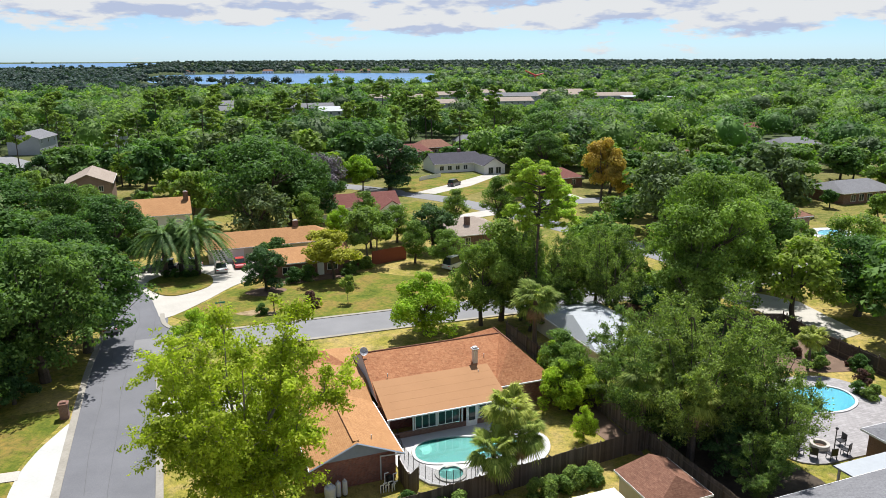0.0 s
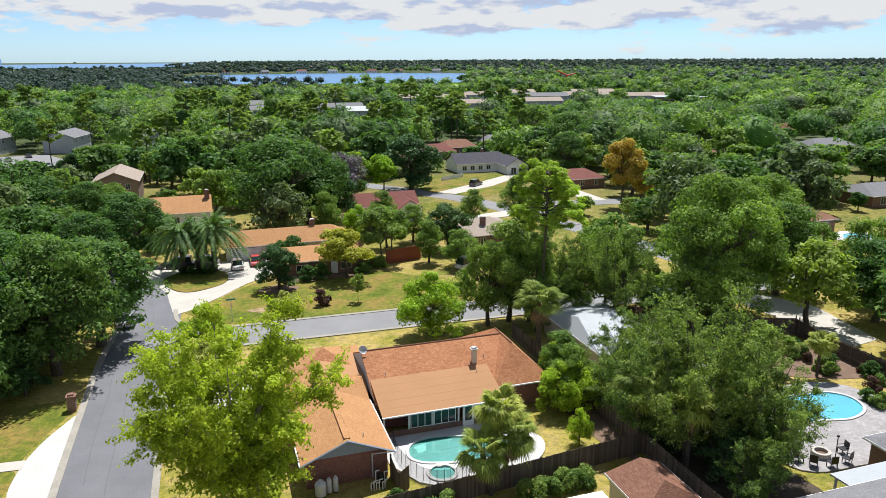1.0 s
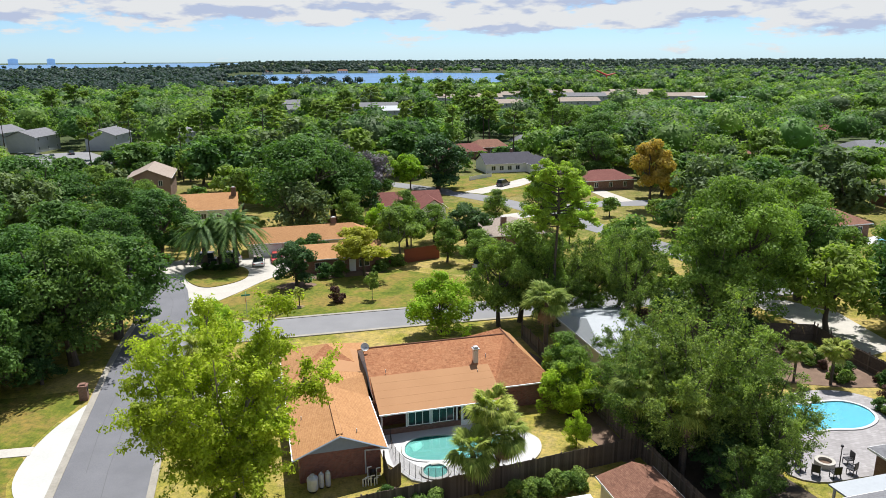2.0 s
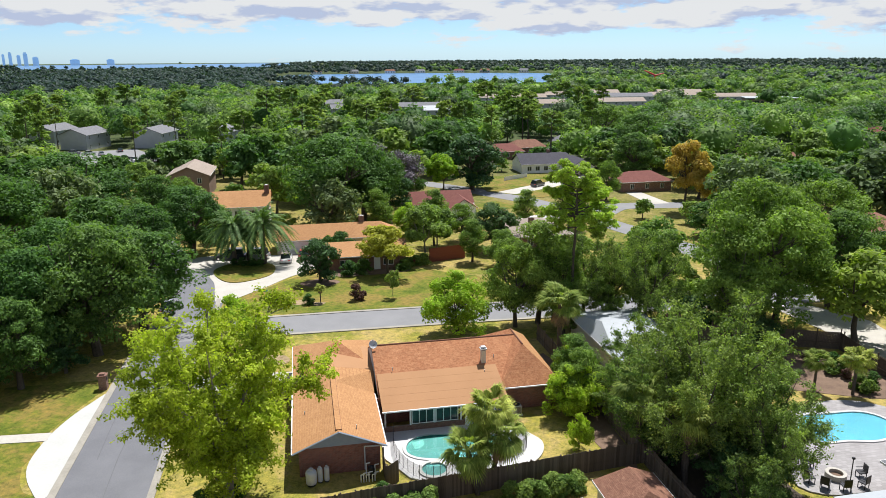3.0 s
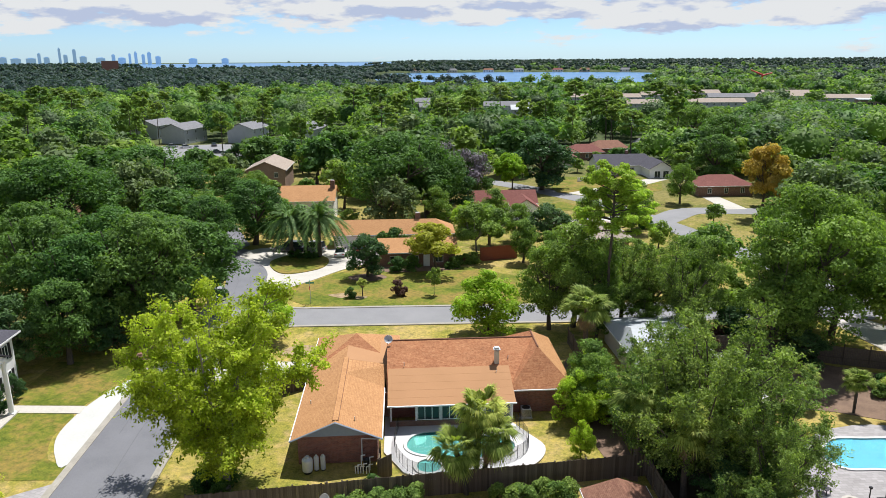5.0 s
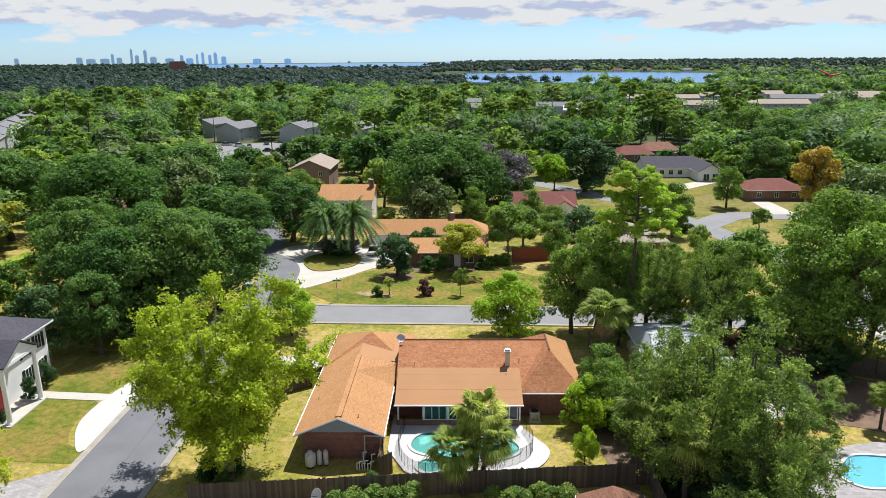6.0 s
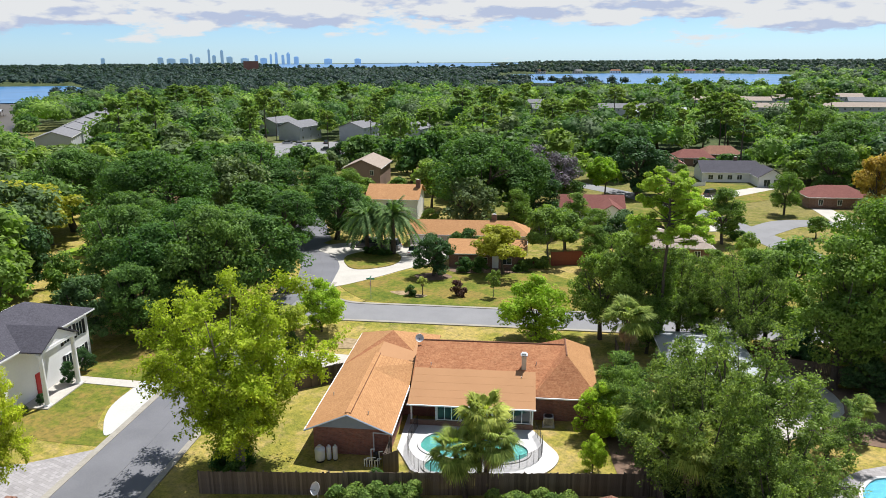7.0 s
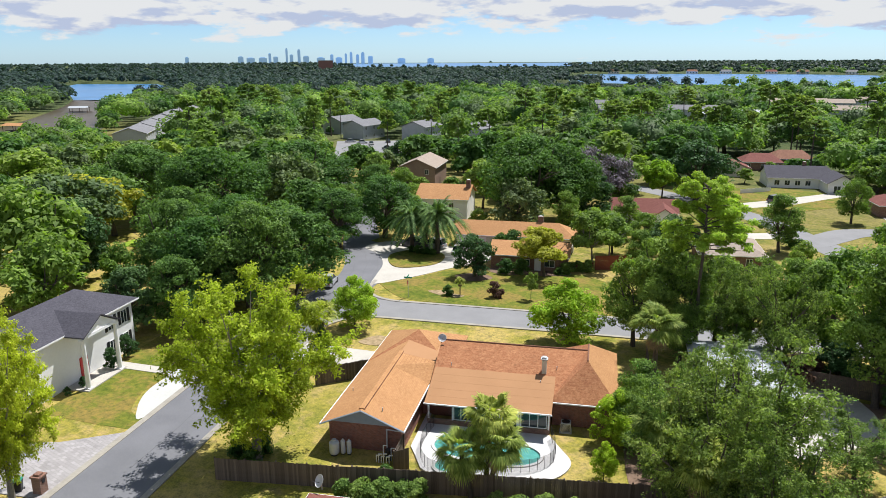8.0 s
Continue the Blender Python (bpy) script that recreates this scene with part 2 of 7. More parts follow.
KERB = surface("kerb concrete", (0.22, 0.2, 0.165), (0.36, 0.335, 0.285), 0.9, 0, 5, 0.6, 0.3)
DECK = surface("pool deck concrete", (0.45, 0.44, 0.43), (0.56, 0.55, 0.54), 0.8, 0, 7, 0.5, 0.15)
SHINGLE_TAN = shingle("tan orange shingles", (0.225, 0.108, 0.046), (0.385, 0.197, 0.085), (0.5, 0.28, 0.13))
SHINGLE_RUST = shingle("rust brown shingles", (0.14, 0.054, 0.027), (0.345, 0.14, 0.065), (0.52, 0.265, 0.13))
ROLL_ROOF = surface("tan rolled roofing", (0.325, 0.168, 0.074), (0.4, 0.212, 0.098), 0.9, 0, 12, 0.35, 0.15)
SHINGLE_DARK = shingle("charcoal shingles", (0.035, 0.034, 0.042), (0.065, 0.062, 0.075), (0.1, 0.098, 0.115))
SHINGLE_GREY = shingle("grey shingles", (0.1, 0.1, 0.105), (0.17, 0.17, 0.18), (0.25, 0.25, 0.26))
SHINGLE_BROWN = shingle("brown shingles", (0.1, 0.05, 0.035), (0.19, 0.09, 0.06), (0.32, 0.17, 0.11))
SHINGLE_RED = shingle("dark red shingles", (0.095, 0.033, 0.029), (0.17, 0.062, 0.05), (0.25, 0.105, 0.085))
SHINGLE_BEIGE = shingle("beige shingles", (0.2, 0.16, 0.125), (0.3, 0.245, 0.2), (0.4, 0.335, 0.28))
METAL_ROOF = surface("pale metal roof", (0.3, 0.325, 0.345), (0.38, 0.405, 0.425), 0.65, 0.0, 3, 0.5, 0.1)
BRICK_RED = brickwork("red brick", (0.15, 0.045, 0.032), (0.33, 0.115, 0.075), (0.34, 0.28, 0.24))
BRICK_BROWN = brickwork("brown brick", (0.13, 0.06, 0.045), (0.24, 0.12, 0.08), (0.32, 0.27, 0.22))
WHITE = surface("white paint", (0.76, 0.76, 0.75), (0.84, 0.84, 0.83), 0.55, 0, 4, 0.6, 0.08)
CREAM = surface("cream paint", (0.56, 0.5, 0.4), (0.66, 0.6, 0.5), 0.6, 0, 4, 0.6, 0.1)
SIDING_BLUE = surface("slate blue siding", (0.25, 0.31, 0.4), (0.32, 0.38, 0.47), 0.6, 0, 4, 0.7, 0.1)
SIDING_GREY = surface("grey siding", (0.34, 0.36, 0.38), (0.43, 0.45, 0.47), 0.6, 0, 4, 0.7, 0.1)
SIDING_BROWN = surface("brown siding", (0.2, 0.13, 0.1), (0.29, 0.2, 0.16), 0.7, 0, 4, 0.7, 0.1)


def board_wood(name, low, high):
    m, nt, p = material(name)
    info = nt.nodes.new("ShaderNodeObjectInfo")
    c = mix_node(nt, 0.6, ramp_node(nt, noise_node(nt, 4.0, 6, 0.7), [(0.3, low), (0.7, high)]), ramp_node(nt, info.outputs["Random"], [(0.0, low), (0.6, tuple((a + b) / 2 for a, b in zip(low, high))), (1.0, high)]))
    nt.links.new(c, p.inputs["Base Color"])
    p.inputs["Roughness"].default_value = 0.9
    bump_node(nt, p, noise_node(nt, 12.0, 4), 0.5, 0.01)
    return m


WOOD_FENCE = board_wood("weathered grey brown fence boards", (0.05, 0.035, 0.026), (0.2, 0.155, 0.12))
WOOD_RED = surface("red stained wood", (0.2, 0.05, 0.03), (0.3, 0.085, 0.05), 0.8, 0, 6, 0.8, 0.4)
DARK_METAL = surface("dark metal", (0.03, 0.03, 0.033), (0.06, 0.06, 0.065), 0.45, 0.7, 8, 1, 0.1)
GREY_METAL = surface("painted grey metal", (0.42, 0.43, 0.44), (0.55, 0.56, 0.57), 0.45, 0.3, 8, 1, 0.1)
TANK_WHITE = surface("white tank paint", (0.5, 0.51, 0.54), (0.64, 0.65, 0.67), 0.4, 0, 6, 1, 0.05)
RUBBER = surface("black rubber", (0.02, 0.02, 0.02), (0.035, 0.035, 0.035), 0.8, 0, 12, 1, 0.2)
PLASTER_POOL = surface("aqua pool plaster", (0.004, 0.125, 0.11), (0.01, 0.19, 0.165), 0.6, 0, 3, 0.6, 0.05)
PLASTER_POOL_BLUE = surface("light blue pool plaster", (0.003, 0.18, 0.26), (0.008, 0.24, 0.32), 0.6, 0, 3, 0.6, 0.05)
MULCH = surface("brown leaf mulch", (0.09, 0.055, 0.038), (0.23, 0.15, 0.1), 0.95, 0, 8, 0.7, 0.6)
RED_PAINT = surface("red paint", (0.5, 0.03, 0.03), (0.62, 0.045, 0.04), 0.35, 0, 5, 1, 0.02)
GREEN_SIGN = surface("green sign", (0.01, 0.2, 0.12), (0.015, 0.27, 0.17), 0.4, 0, 5, 1, 0.02)


def gloss(name, colour, rough, metal=0.0, coat=0.0):
    m, nt, p = material(name)
    c = ramp_node(nt, noise_node(nt, 3.0, 4), [(0.3, tuple(v * 0.9 for v in colour)), (0.7, colour)])
    nt.links.new(c, p.inputs["Base Color"])
    p.inputs["Roughness"].default_value, p.inputs["Metallic"].default_value, p.inputs["Coat Weight"].default_value = rough, metal, coat
    return m


GLASS = gloss("dark window glass", (0.03, 0.045, 0.045), 0.05)
CAR_WHITE, CAR_RED, CAR_DARK, CAR_BLUE, CAR_SILVER = (gloss(n, c, 0.3, 0.0, 1.0) for n, c in (
    ("white car paint", (0.75, 0.75, 0.74)), ("red car paint", (0.5, 0.015, 0.02)), ("dark car paint", (0.03, 0.035, 0.05)), ("blue car paint", (0.05, 0.2, 0.5)), ("silver car paint", (0.4, 0.41, 0.42))))
CHROME = gloss("chrome", (0.7, 0.7, 0.7), 0.2, 1.0)


def water_material(name, colour, rough, scale, bump, clear=0.0):
    m, nt, p = material(name)
    n = noise_node(nt, scale, 4)
    c = ramp_node(nt, noise_node(nt, scale * 0.05, 3), [(0.3, tuple(v * 0.8 for v in colour)), (0.7, tuple(v * 1.15 for v in colour))])
    nt.links.new(c, p.inputs["Base Color"])
    p.inputs["Roughness"].default_value, p.inputs["IOR"].default_value = rough, 1.33
    p.inputs["Transmission Weight"].default_value = clear
    bump_node(nt, p, n, bump, 0.1)
    return m


WATER_LAKE = water_material("lake water", (0.04, 0.17, 0.36), 0.3, 0.4, 0.35)
WATER_RIVER = water_material("river water", (0.075, 0.06, 0.04), 0.35, 0.5, 0.3)
WATER_RIVER.node_tree.nodes["Principled BSDF"].inputs["Specular IOR Level"].default_value = 0.2
WATER_POOL = water_material("pool water", (0.85, 1.0, 0.98), 0.0, 1.6, 0.06, 1.0)


def lawn_material():
    """Grass: green to dry tan by patches, bare litter in spots, fine blades."""
    m, nt, p = material("lawn")
    co = nt.nodes.new("ShaderNodeTexCoord").outputs["Object"]
    patch = noise_node(nt, 0.11, 6, 0.62, co)
    spots = noise_node(nt, 0.55, 5, 0.65, co)
    blades = noise_node(nt, 7.0, 5, 0.75, co)
    c = ramp_node(nt, patch, [(0.36, (0.11, 0.15, 0.02)), (0.47, (0.26, 0.235, 0.045)), (0.58, (0.42, 0.315, 0.115))])
    c = mix_node(nt, ramp_node(nt, spots, [(0.5, (0, 0, 0)), (0.66, (0.85, 0.85, 0.85))]), c, (0.44, 0.31, 0.15))
    c = mix_node(nt, 0.4, c, ramp_node(nt, blades, [(0.34, (0.05, 0.065, 0.01)), (0.66, (0.41, 0.345, 0.08))]))
    # woods and yards further off are greener
    sep = nt.nodes.new("ShaderNodeSeparateXYZ")
    nt.links.new(co, sep.inputs[0])
    far = nt.nodes.new("ShaderNodeMapRange")
    far.inputs["From Min"].default_value, far.inputs["From Max"].default_value = 90, 260
    nt.links.new(sep.outputs[1], far.inputs["Value"])
    c = mix_node(nt, far.outputs[0], c, ramp_node(nt, spots, [(0.35, (0.035, 0.06, 0.024)), (0.7, (0.1, 0.115, 0.045))]))
    c = mix_node(nt, 1.0, c, ramp_node(nt, noise_node(nt, 1.7, 8, 0.8, co), [(0.36, (0.55, 0.6, 0.6)), (0.5, (1.0, 1.0, 1.0)), (0.64, (1.4, 1.28, 1.15))]), "MULTIPLY")
    nt.links.new(c, p.inputs["Base Color"])
    p.inputs["Roughness"].default_value, p.inputs["Specular IOR Level"].default_value = 0.95, 0.1
    bump_node(nt, p, blades, 0.8, 0.06)
    return m


LAWN = lawn_material()


def green_lawn(name, low, high):
    m, nt, p = material(name)
    patch, blades = noise_node(nt, 0.2, 9, 0.72), noise_node(nt, 7.0, 5, 0.75)
    c = mix_node(nt, 0.45, ramp_node(nt, patch, [(0.37, low), (0.47, high), (0.57, (0.29, 0.185, 0.065))]), ramp_node(nt, blades, [(0.3, low), (0.7, high)]))
    c = mix_node(nt, 1.0, c, ramp_node(nt, noise_node(nt, 1.7, 8, 0.8), [(0.36, (0.55, 0.62, 0.6)), (0.5, (1.0, 1.0, 1.0)), (0.64, (1.45, 1.25, 1.1))]), "MULTIPLY")
    nt.links.new(c, p.inputs["Base Color"])
    p.inputs["Roughness"].default_value, p.inputs["Specular IOR Level"].default_value = 0.95, 0.1
    bump_node(nt, p, blades, 0.8, 0.05)
    return m


LAWN_GREEN = green_lawn("watered lawn", (0.058, 0.1, 0.012), (0.165, 0.172, 0.03))
LAWN_LIME = green_lawn("bright lawn", (0.14, 0.26, 0.02), (0.2, 0.34, 0.03))


# ---- builders ----
def part(name, bm, mat, parent=None, label=""):
    me = bpy.data.meshes.new(name)
    bm.to_mesh(me)
    bm.free()
    me.materials.append(mat)
    ob = new(name, me)
    ob.parent = parent
    return tagged(ob, label)


def thing(name, m, label, category, group="", kind=""):
    ob = new(name)
    ob.empty_display_size = 0.2
    ob.matrix_world = m
    return tagged(ob, label, category, group, kind)


def solid(name, m, bm, mat, label, category, group="", kind=""):
    ob = part(name, bm, mat)
    ob.matrix_world = m
    return tagged(ob, label, category, group, kind)


def box(bm, c, s, rz=0.0, bevel=0.0):
    """A box with its middle at c and full sizes s."""
    made = bmesh.ops.create_cube(bm, size=1.0, matrix=Matrix.Translation(c) @ Matrix.Rotation(radians(rz), 4, "Z") @ Matrix.Diagonal((*s, 1)))
    if bevel:
        es = list({e for v in made["verts"] for e in v.link_edges})
        bmesh.ops.bevel(bm, geom=es, offset=bevel, segments=2, affect="EDGES")
    return bm


def B():
    return bmesh.new()


def tube(bm, a, b, r1, r2=None, n=8):
    a, b = Vector(a), Vector(b)
    r2 = r1 if r2 is None else r2
    m = Matrix.Translation((a + b) / 2) @ (b - a).to_track_quat("Z", "Y").to_matrix().to_4x4()
    bmesh.ops.create_cone(bm, cap_ends=True, segments=n, radius1=r1, radius2=r2, depth=(b - a).length, matrix=m)
    return bm


def face(bm, *pts):
    bm.faces.new([bm.verts.new(p) for p in pts])


def slab(bm, pts, z0, z1):
    """A closed prism over a plan polygon."""
    lo, hi = [bm.verts.new((*p[:2], z0)) for p in pts], [bm.verts.new((*p[:2], z1)) for p in pts]
    bm.faces.new(hi)
    bm.faces.new(lo[::-1])
    for i in range(len(pts)):
        j = (i + 1) % len(pts)
        bm.faces.new((lo[i], lo[j], hi[j], hi[i]))
    return bm


def spline(pts, closed=False, n=6):
    """A smooth line through plan points."""
    out, k = [], len(pts)
    for i in range(k if closed else k - 1):
        p0, p1, p2, p3 = (Vector(pts[(i + d) % k] if closed else pts[min(max(i + d, 0), k - 1)]) for d in (-1, 0, 1, 2))
        for s in range(n):
            t = s / n
            q = 0.5 * (2 * p1 + (p2 - p0) * t + (2 * p0 - 5 * p1 + 4 * p2 - p3) * t * t + (3 * p1 - p0 - 3 * p2 + p3) * t ** 3)
            out.append((q.x, q.y))
    if not closed:
        out.append(tuple(pts[-1]))
    return out


def sheet(name, ab, mat, up, label, category, thick=0.15, kind="structure"):
    """A ground slab over a plan polygon that follows the land."""
    bm = B()
    vs = [bm.verts.new(P(a, b, up)) for a, b in ab]
    top = bm.faces.new(vs)
    bm.normal_update()
    if top.normal.z < 0:
        top.normal_flip()
    made = bmesh.ops.extrude_face_region(bm, geom=[top])
    bmesh.ops.translate(bm, verts=[v for v in made["geom"] if isinstance(v, bmesh.types.BMVert)], vec=(0, 0, -thick))
    bmesh.ops.recalc_face_normals(bm, faces=bm.faces)
    bmesh.ops.triangulate(bm, faces=[f for f in bm.faces if len(f.verts) > 4])
    ob = part(name, bm, mat)
    return tagged(ob, label, category, "", kind)


def strip(name, centre, left, right, up, mat, label, category, thick=0.12, step=3.0, kind="structure"):
    """A band along a plan line, from its left offset to its right one, that follows the land."""
    pts = []
    for (a0, b0), (a1, b1) in zip(centre, centre[1:]):
        k = max(1, int(math.hypot(a1 - a0, b1 - b0) / step))
        pts += [(a0 + (a1 - a0) * i / k, b0 + (b1 - b0) * i / k) for i in range(k)]
    pts.append(centre[-1])
    bm = B()
    rows = []
    for i, (a, b) in enumerate(pts):
        q0, q1 = Vector(pts[max(i - 1, 0)]), Vector(pts[min(i + 1, len(pts) - 1)])
        d = (q1 - q0).normalized()
        n = Vector((-d.y, d.x))
        row = []
        for off in (left, right):
            p = Vector((a, b)) + n * off
            row += [bm.verts.new(P(p.x, p.y, up)), bm.verts.new(P(p.x, p.y, up - thick))]
        rows.append(row)
    for r, s in zip(rows, rows[1:]):
        for i, j in ((0, 2), (2, 3), (3, 1), (1, 0)):
            bm.faces.new((r[i], r[j], s[j], s[i]))
    bmesh.ops.recalc_face_normals(bm, faces=bm.faces)
    ob = part(name, bm, mat)
    return tagged(ob, label, category, "", kind)


# ---- ground, water, streets ----
def make_ground():
    xs = np.concatenate([[-9000, -4000, -2000, -1000, -600, -400], np.arange(-300, 301, 20), [400, 600, 1000, 2000, 4000, 9000]])
    ys = np.concatenate([[-3000, -800, -200, -60], np.arange(-20, 321, 10), [400, 600, 1000, 2000, 3000, 4500, 9000]])
    verts = [(x, y, gz(x, y)) for y in ys for x in xs]
    k = len(xs)
    faces = [(j * k + i, j * k + i + 1, (j + 1) * k + i + 1, (j + 1) * k + i) for j in range(len(ys) - 1) for i in range(k - 1)]
    me = bpy.data.meshes.new("ground")
    me.from_pydata(verts, [], faces)
    me.materials.append(LAWN)
    tagged(new("ground", me), "grass ground with dry tan patches and leaf litter", "ground", "", "structure")


make_ground()


def polar(az, r):
    """A world point seen from the start at az degrees left of +y."""
    return (-r * math.sin(radians(az)), r * math.cos(radians(az)))


LAKE = [polar(*p) for p in ((24.2, 1080), (22.5, 1010), (14, 930), (8, 915), (4.5, 905), (3.2, 1050), (2.6, 1300), (3, 1480), (8, 1540), (16, 1550), (23.4, 1500), (24.6, 1300))]
RIVER = [(-250, 150), (-300, 190), (-400, 262), (-520, 352), (-560, 372), (-600, 340), (-520, 290), (-420, 220), (-345, 160), (-290, 122), (-262, 122)]
BASIN = [(-520, 352), (-560, 372), (-640, 440), (-760, 548), (-900, 620), (-1000, 560), (-860, 450), (-700, 390), (-600, 340)]
SOUND = [polar(*p) for p in ((26, 2700), (41, 2700), (44, 4700), (22, 4700))]


def water(name, poly, mat, up, label):
    bm = B()
    f = bm.faces.new([bm.verts.new((x, y, up)) for x, y in poly])
    bm.normal_update()
    if f.normal.z < 0:
        f.normal_flip()
    bmesh.ops.triangulate(bm, faces=list(bm.faces))
    tagged(part(name, bm, mat), label, "water", "", "structure")


water("water", LAKE, WATER_LAKE, -2.8, "blue lake water with small ripples")
water("water", SOUND, WATER_LAKE, -2.7, "distant wide river, pale blue")


def river(poly, mat, label):
    bm = B()
    bm.faces.new([bm.verts.new((x, y, 0.1)) for x, y in poly])
    bmesh.ops.triangulate(bm, faces=list(bm.faces))
    bmesh.ops.subdivide_edges(bm, edges=list(bm.edges), cuts=3, use_grid_fill=True)
    for v in bm.verts:
        v.co.z = gz(v.co.x, v.co.y) + 0.12
    bmesh.ops.recalc_face_normals(bm, faces=bm.faces)
    if sum(f.normal.z for f in bm.faces) < 0:
        bmesh.ops.reverse_faces(bm, faces=list(bm.faces))
    tagged(part("water", bm, mat), label, "water", "", "structure")


river(RIVER, WATER_RIVER, "still dark creek water between trees")
# same creek in lake blue: the sky's reflection is put into its colour
river(BASIN, WATER_LAKE, "wide far reach of the creek, sky reflection in its blue colour")

STREET = [(-13.8, -60), (-13.8, -10), (-13.8, 12), (-13.6, 30), (-13.0, 40), (-12.8, 47), (-14.6, 56), (-18.5, 66), (-22.5, 77), (-28, 92), (-37, 112), (-48, 135)]
STREET = [STREET[0]] + spline(STREET[1:], n=4)
CROSS = [(-13.0, 34.5), (0, 34.5), (30, 34.5), (60, 34.2), (100, 33), (160, 30)]
FARROAD = spline([(70, 36), (67, 58), (64, 74), (58.5, 95), (53.5, 110), (47, 121), (40, 132), (28, 146), (8, 162)], n=4)
strip("road", STREET, 3.35, -3.35, 0.03, ASPHALT, "grey asphalt street with faint seams", "road")
strip("road", CROSS, 3.45, -3.45, 0.036, ASPHALT_PALE, "grey asphalt cross street", "road")
strip("road", FARROAD, 3.0, -3.0, 0.03, ASPHALT_PALE, "pale worn asphalt street between houses", "road")
strip("road", spline([(59.5, 88), (64, 93), (71, 99), (82, 98), (92, 96)], n=4), 3.2, -3.2, 0.045, ASPHALT_PALE, "pale asphalt side street past a red-roofed house", "road")
TAR = surface("dark tar seam", (0.085, 0.085, 0.09), (0.12, 0.12, 0.125), 0.7, 0, 10, 1, 0.1)
for off, lo, hi in ((-0.1, 2, 34), (1.7, 4, 22), (-1.9, 12, 40)):
    strip("seam", [(a + 0.12 * math.sin(i * 2.1 + off), b) for i, (a, b) in enumerate(STREET[lo:hi])], off + 0.03, off - 0.03, 0.036, TAR, "thin dark tar seam along the street", "seam", 0.03)


def corner(a, b, r, q0, q1, n=7):
    return [(a + r * math.cos(radians(q0 + (q1 - q0) * i / n)), b + r * math.sin(radians(q0 + (q1 - q0) * i / n))) for i in range(n + 1)]


# flared corners of the junction
sheet("road", [(-10.6, 31.2)] + corner(-4.4, 25.2, 6.0, 90, 180)[0:] + [(-10.6, 25.0)], ASPHALT, 0.033, "asphalt flare at the street corner", "road")
sheet("road", [(-9.8, 37.8)] + corner(-3.8, 44.0, 6.2, 270, 180) + [(-9.8, 44.2)], ASPHALT, 0.033, "asphalt flare at the street corner", "road")
KERB_NEAR = [(-10.25, -60), (-10.25, 10), (-10.35, 25.2)] + corner(-4.4, 25.2, 6.0, 180, 90)[1:] + [(30, 31.0), (60, 30.7), (100, 29.5), (160, 26.5)]
KERB_FAR = [(-10.1, 46.8), (-10.0, 44.0)] + corner(-3.8, 44.0, 6.2, 180, 270)[1:] + [(30, 38.0), (60, 37.7), (100, 36.5), (160, 33.5)]
strip("kerb", KERB_NEAR, 0.25, -0.3, 0.1, KERB, "pale rolled concrete kerb", "kerb", 0.2)
strip("kerb", KERB_FAR, 0.3, -0.25, 0.1, KERB, "pale rolled concrete kerb", "kerb", 0.2)
LEFT_EDGE = [(a - 3.45, b) for a, b in STREET if b < 45]
strip("kerb", LEFT_EDGE, 0.4, -0.2, 0.08, KERB, "pale rolled concrete kerb", "kerb", 0.18)

# drives and walks
sheet("driveway", spline([(-9.7, 44.8), (-4.8, 50.5), (-0.7, 56.6), (4.2, 62.5), (4.4, 70.4), (-4, 70.8), (-9.5, 72.2), (-16.0, 71.8), (-18.2, 66.5), (-14.6, 62.5), (-11.8, 56), (-10.8, 49)], True, 4), CONCRETE, 0.06, "pale concrete circular driveway", "driveway")
sheet("lawn", spline([(-12.3, 62.6), (-10.6, 56.2), (-7.8, 54.6), (-3.6, 58.2), (-3.6, 64.4), (-8.2, 67.6)], True, 5), LAWN_GREEN, 0.16, "green grass island inside the circular drive", "lawn")
sheet("driveway", spline([(-17.7, 1.6), (-19.2, 2.9), (-20.5, 6.2), (-20.5, 10), (-19.8, 13.5), (-18.6, 16.6), (-17.3, 18.4), (-17.3, 10)], True, 5), CONCRETE_NEW, 0.05, "bright white concrete apron beside the street", "driveway")
sheet("pavement", [(-20.3, 10.2), (-20.3, 11.6), (-28.6, 12.3), (-28.6, 10.9)], CONCRETE, 0.07, "pale concrete front walk", "path")
sheet("driveway", [(-10.4, 16.2), (-10.4, 21.0), (0.3, 20.0), (0.3, 14.9)], CONCRETE, 0.06, "pale concrete driveway to the garage", "driveway")
sheet("driveway", [(60, 9), (66, 10), (69, 22), (65, 31.5), (60.5, 31.5), (61, 18)], CONCRETE, 0.05, "pale concrete driveway under trees", "driveway")
sheet("lawn", spline([(-27.5, 0.5), (-17.6, -0.5), (-17.5, 1.3), (-19.6, 2.6), (-20.9, 6.3), (-20.8, 10.1), (-27.8, 10.7), (-27.0, 6)], False, 3), LAWN_GREEN, 0.02, "mown front lawn, green with orange-brown patches", "lawn")
sheet("lawn", [(-28, 12.4), (-20.6, 11.8), (-19.8, 15), (-18.2, 19), (-17.6, 22), (-27.6, 22)], LAWN_GREEN, 0.02, "shaded green front lawn", "lawn")
sheet("lawn", spline([(-9.2, 45.5), (-5.5, 40.6), (-1.5, 38.6), (12, 38.4), (30, 38.4), (28, 50), (20, 58), (5, 57), (0, 56.2), (-4.5, 50.2)], False, 2), LAWN_GREEN, 0.03, "front lawn, green with dry patches", "lawn")


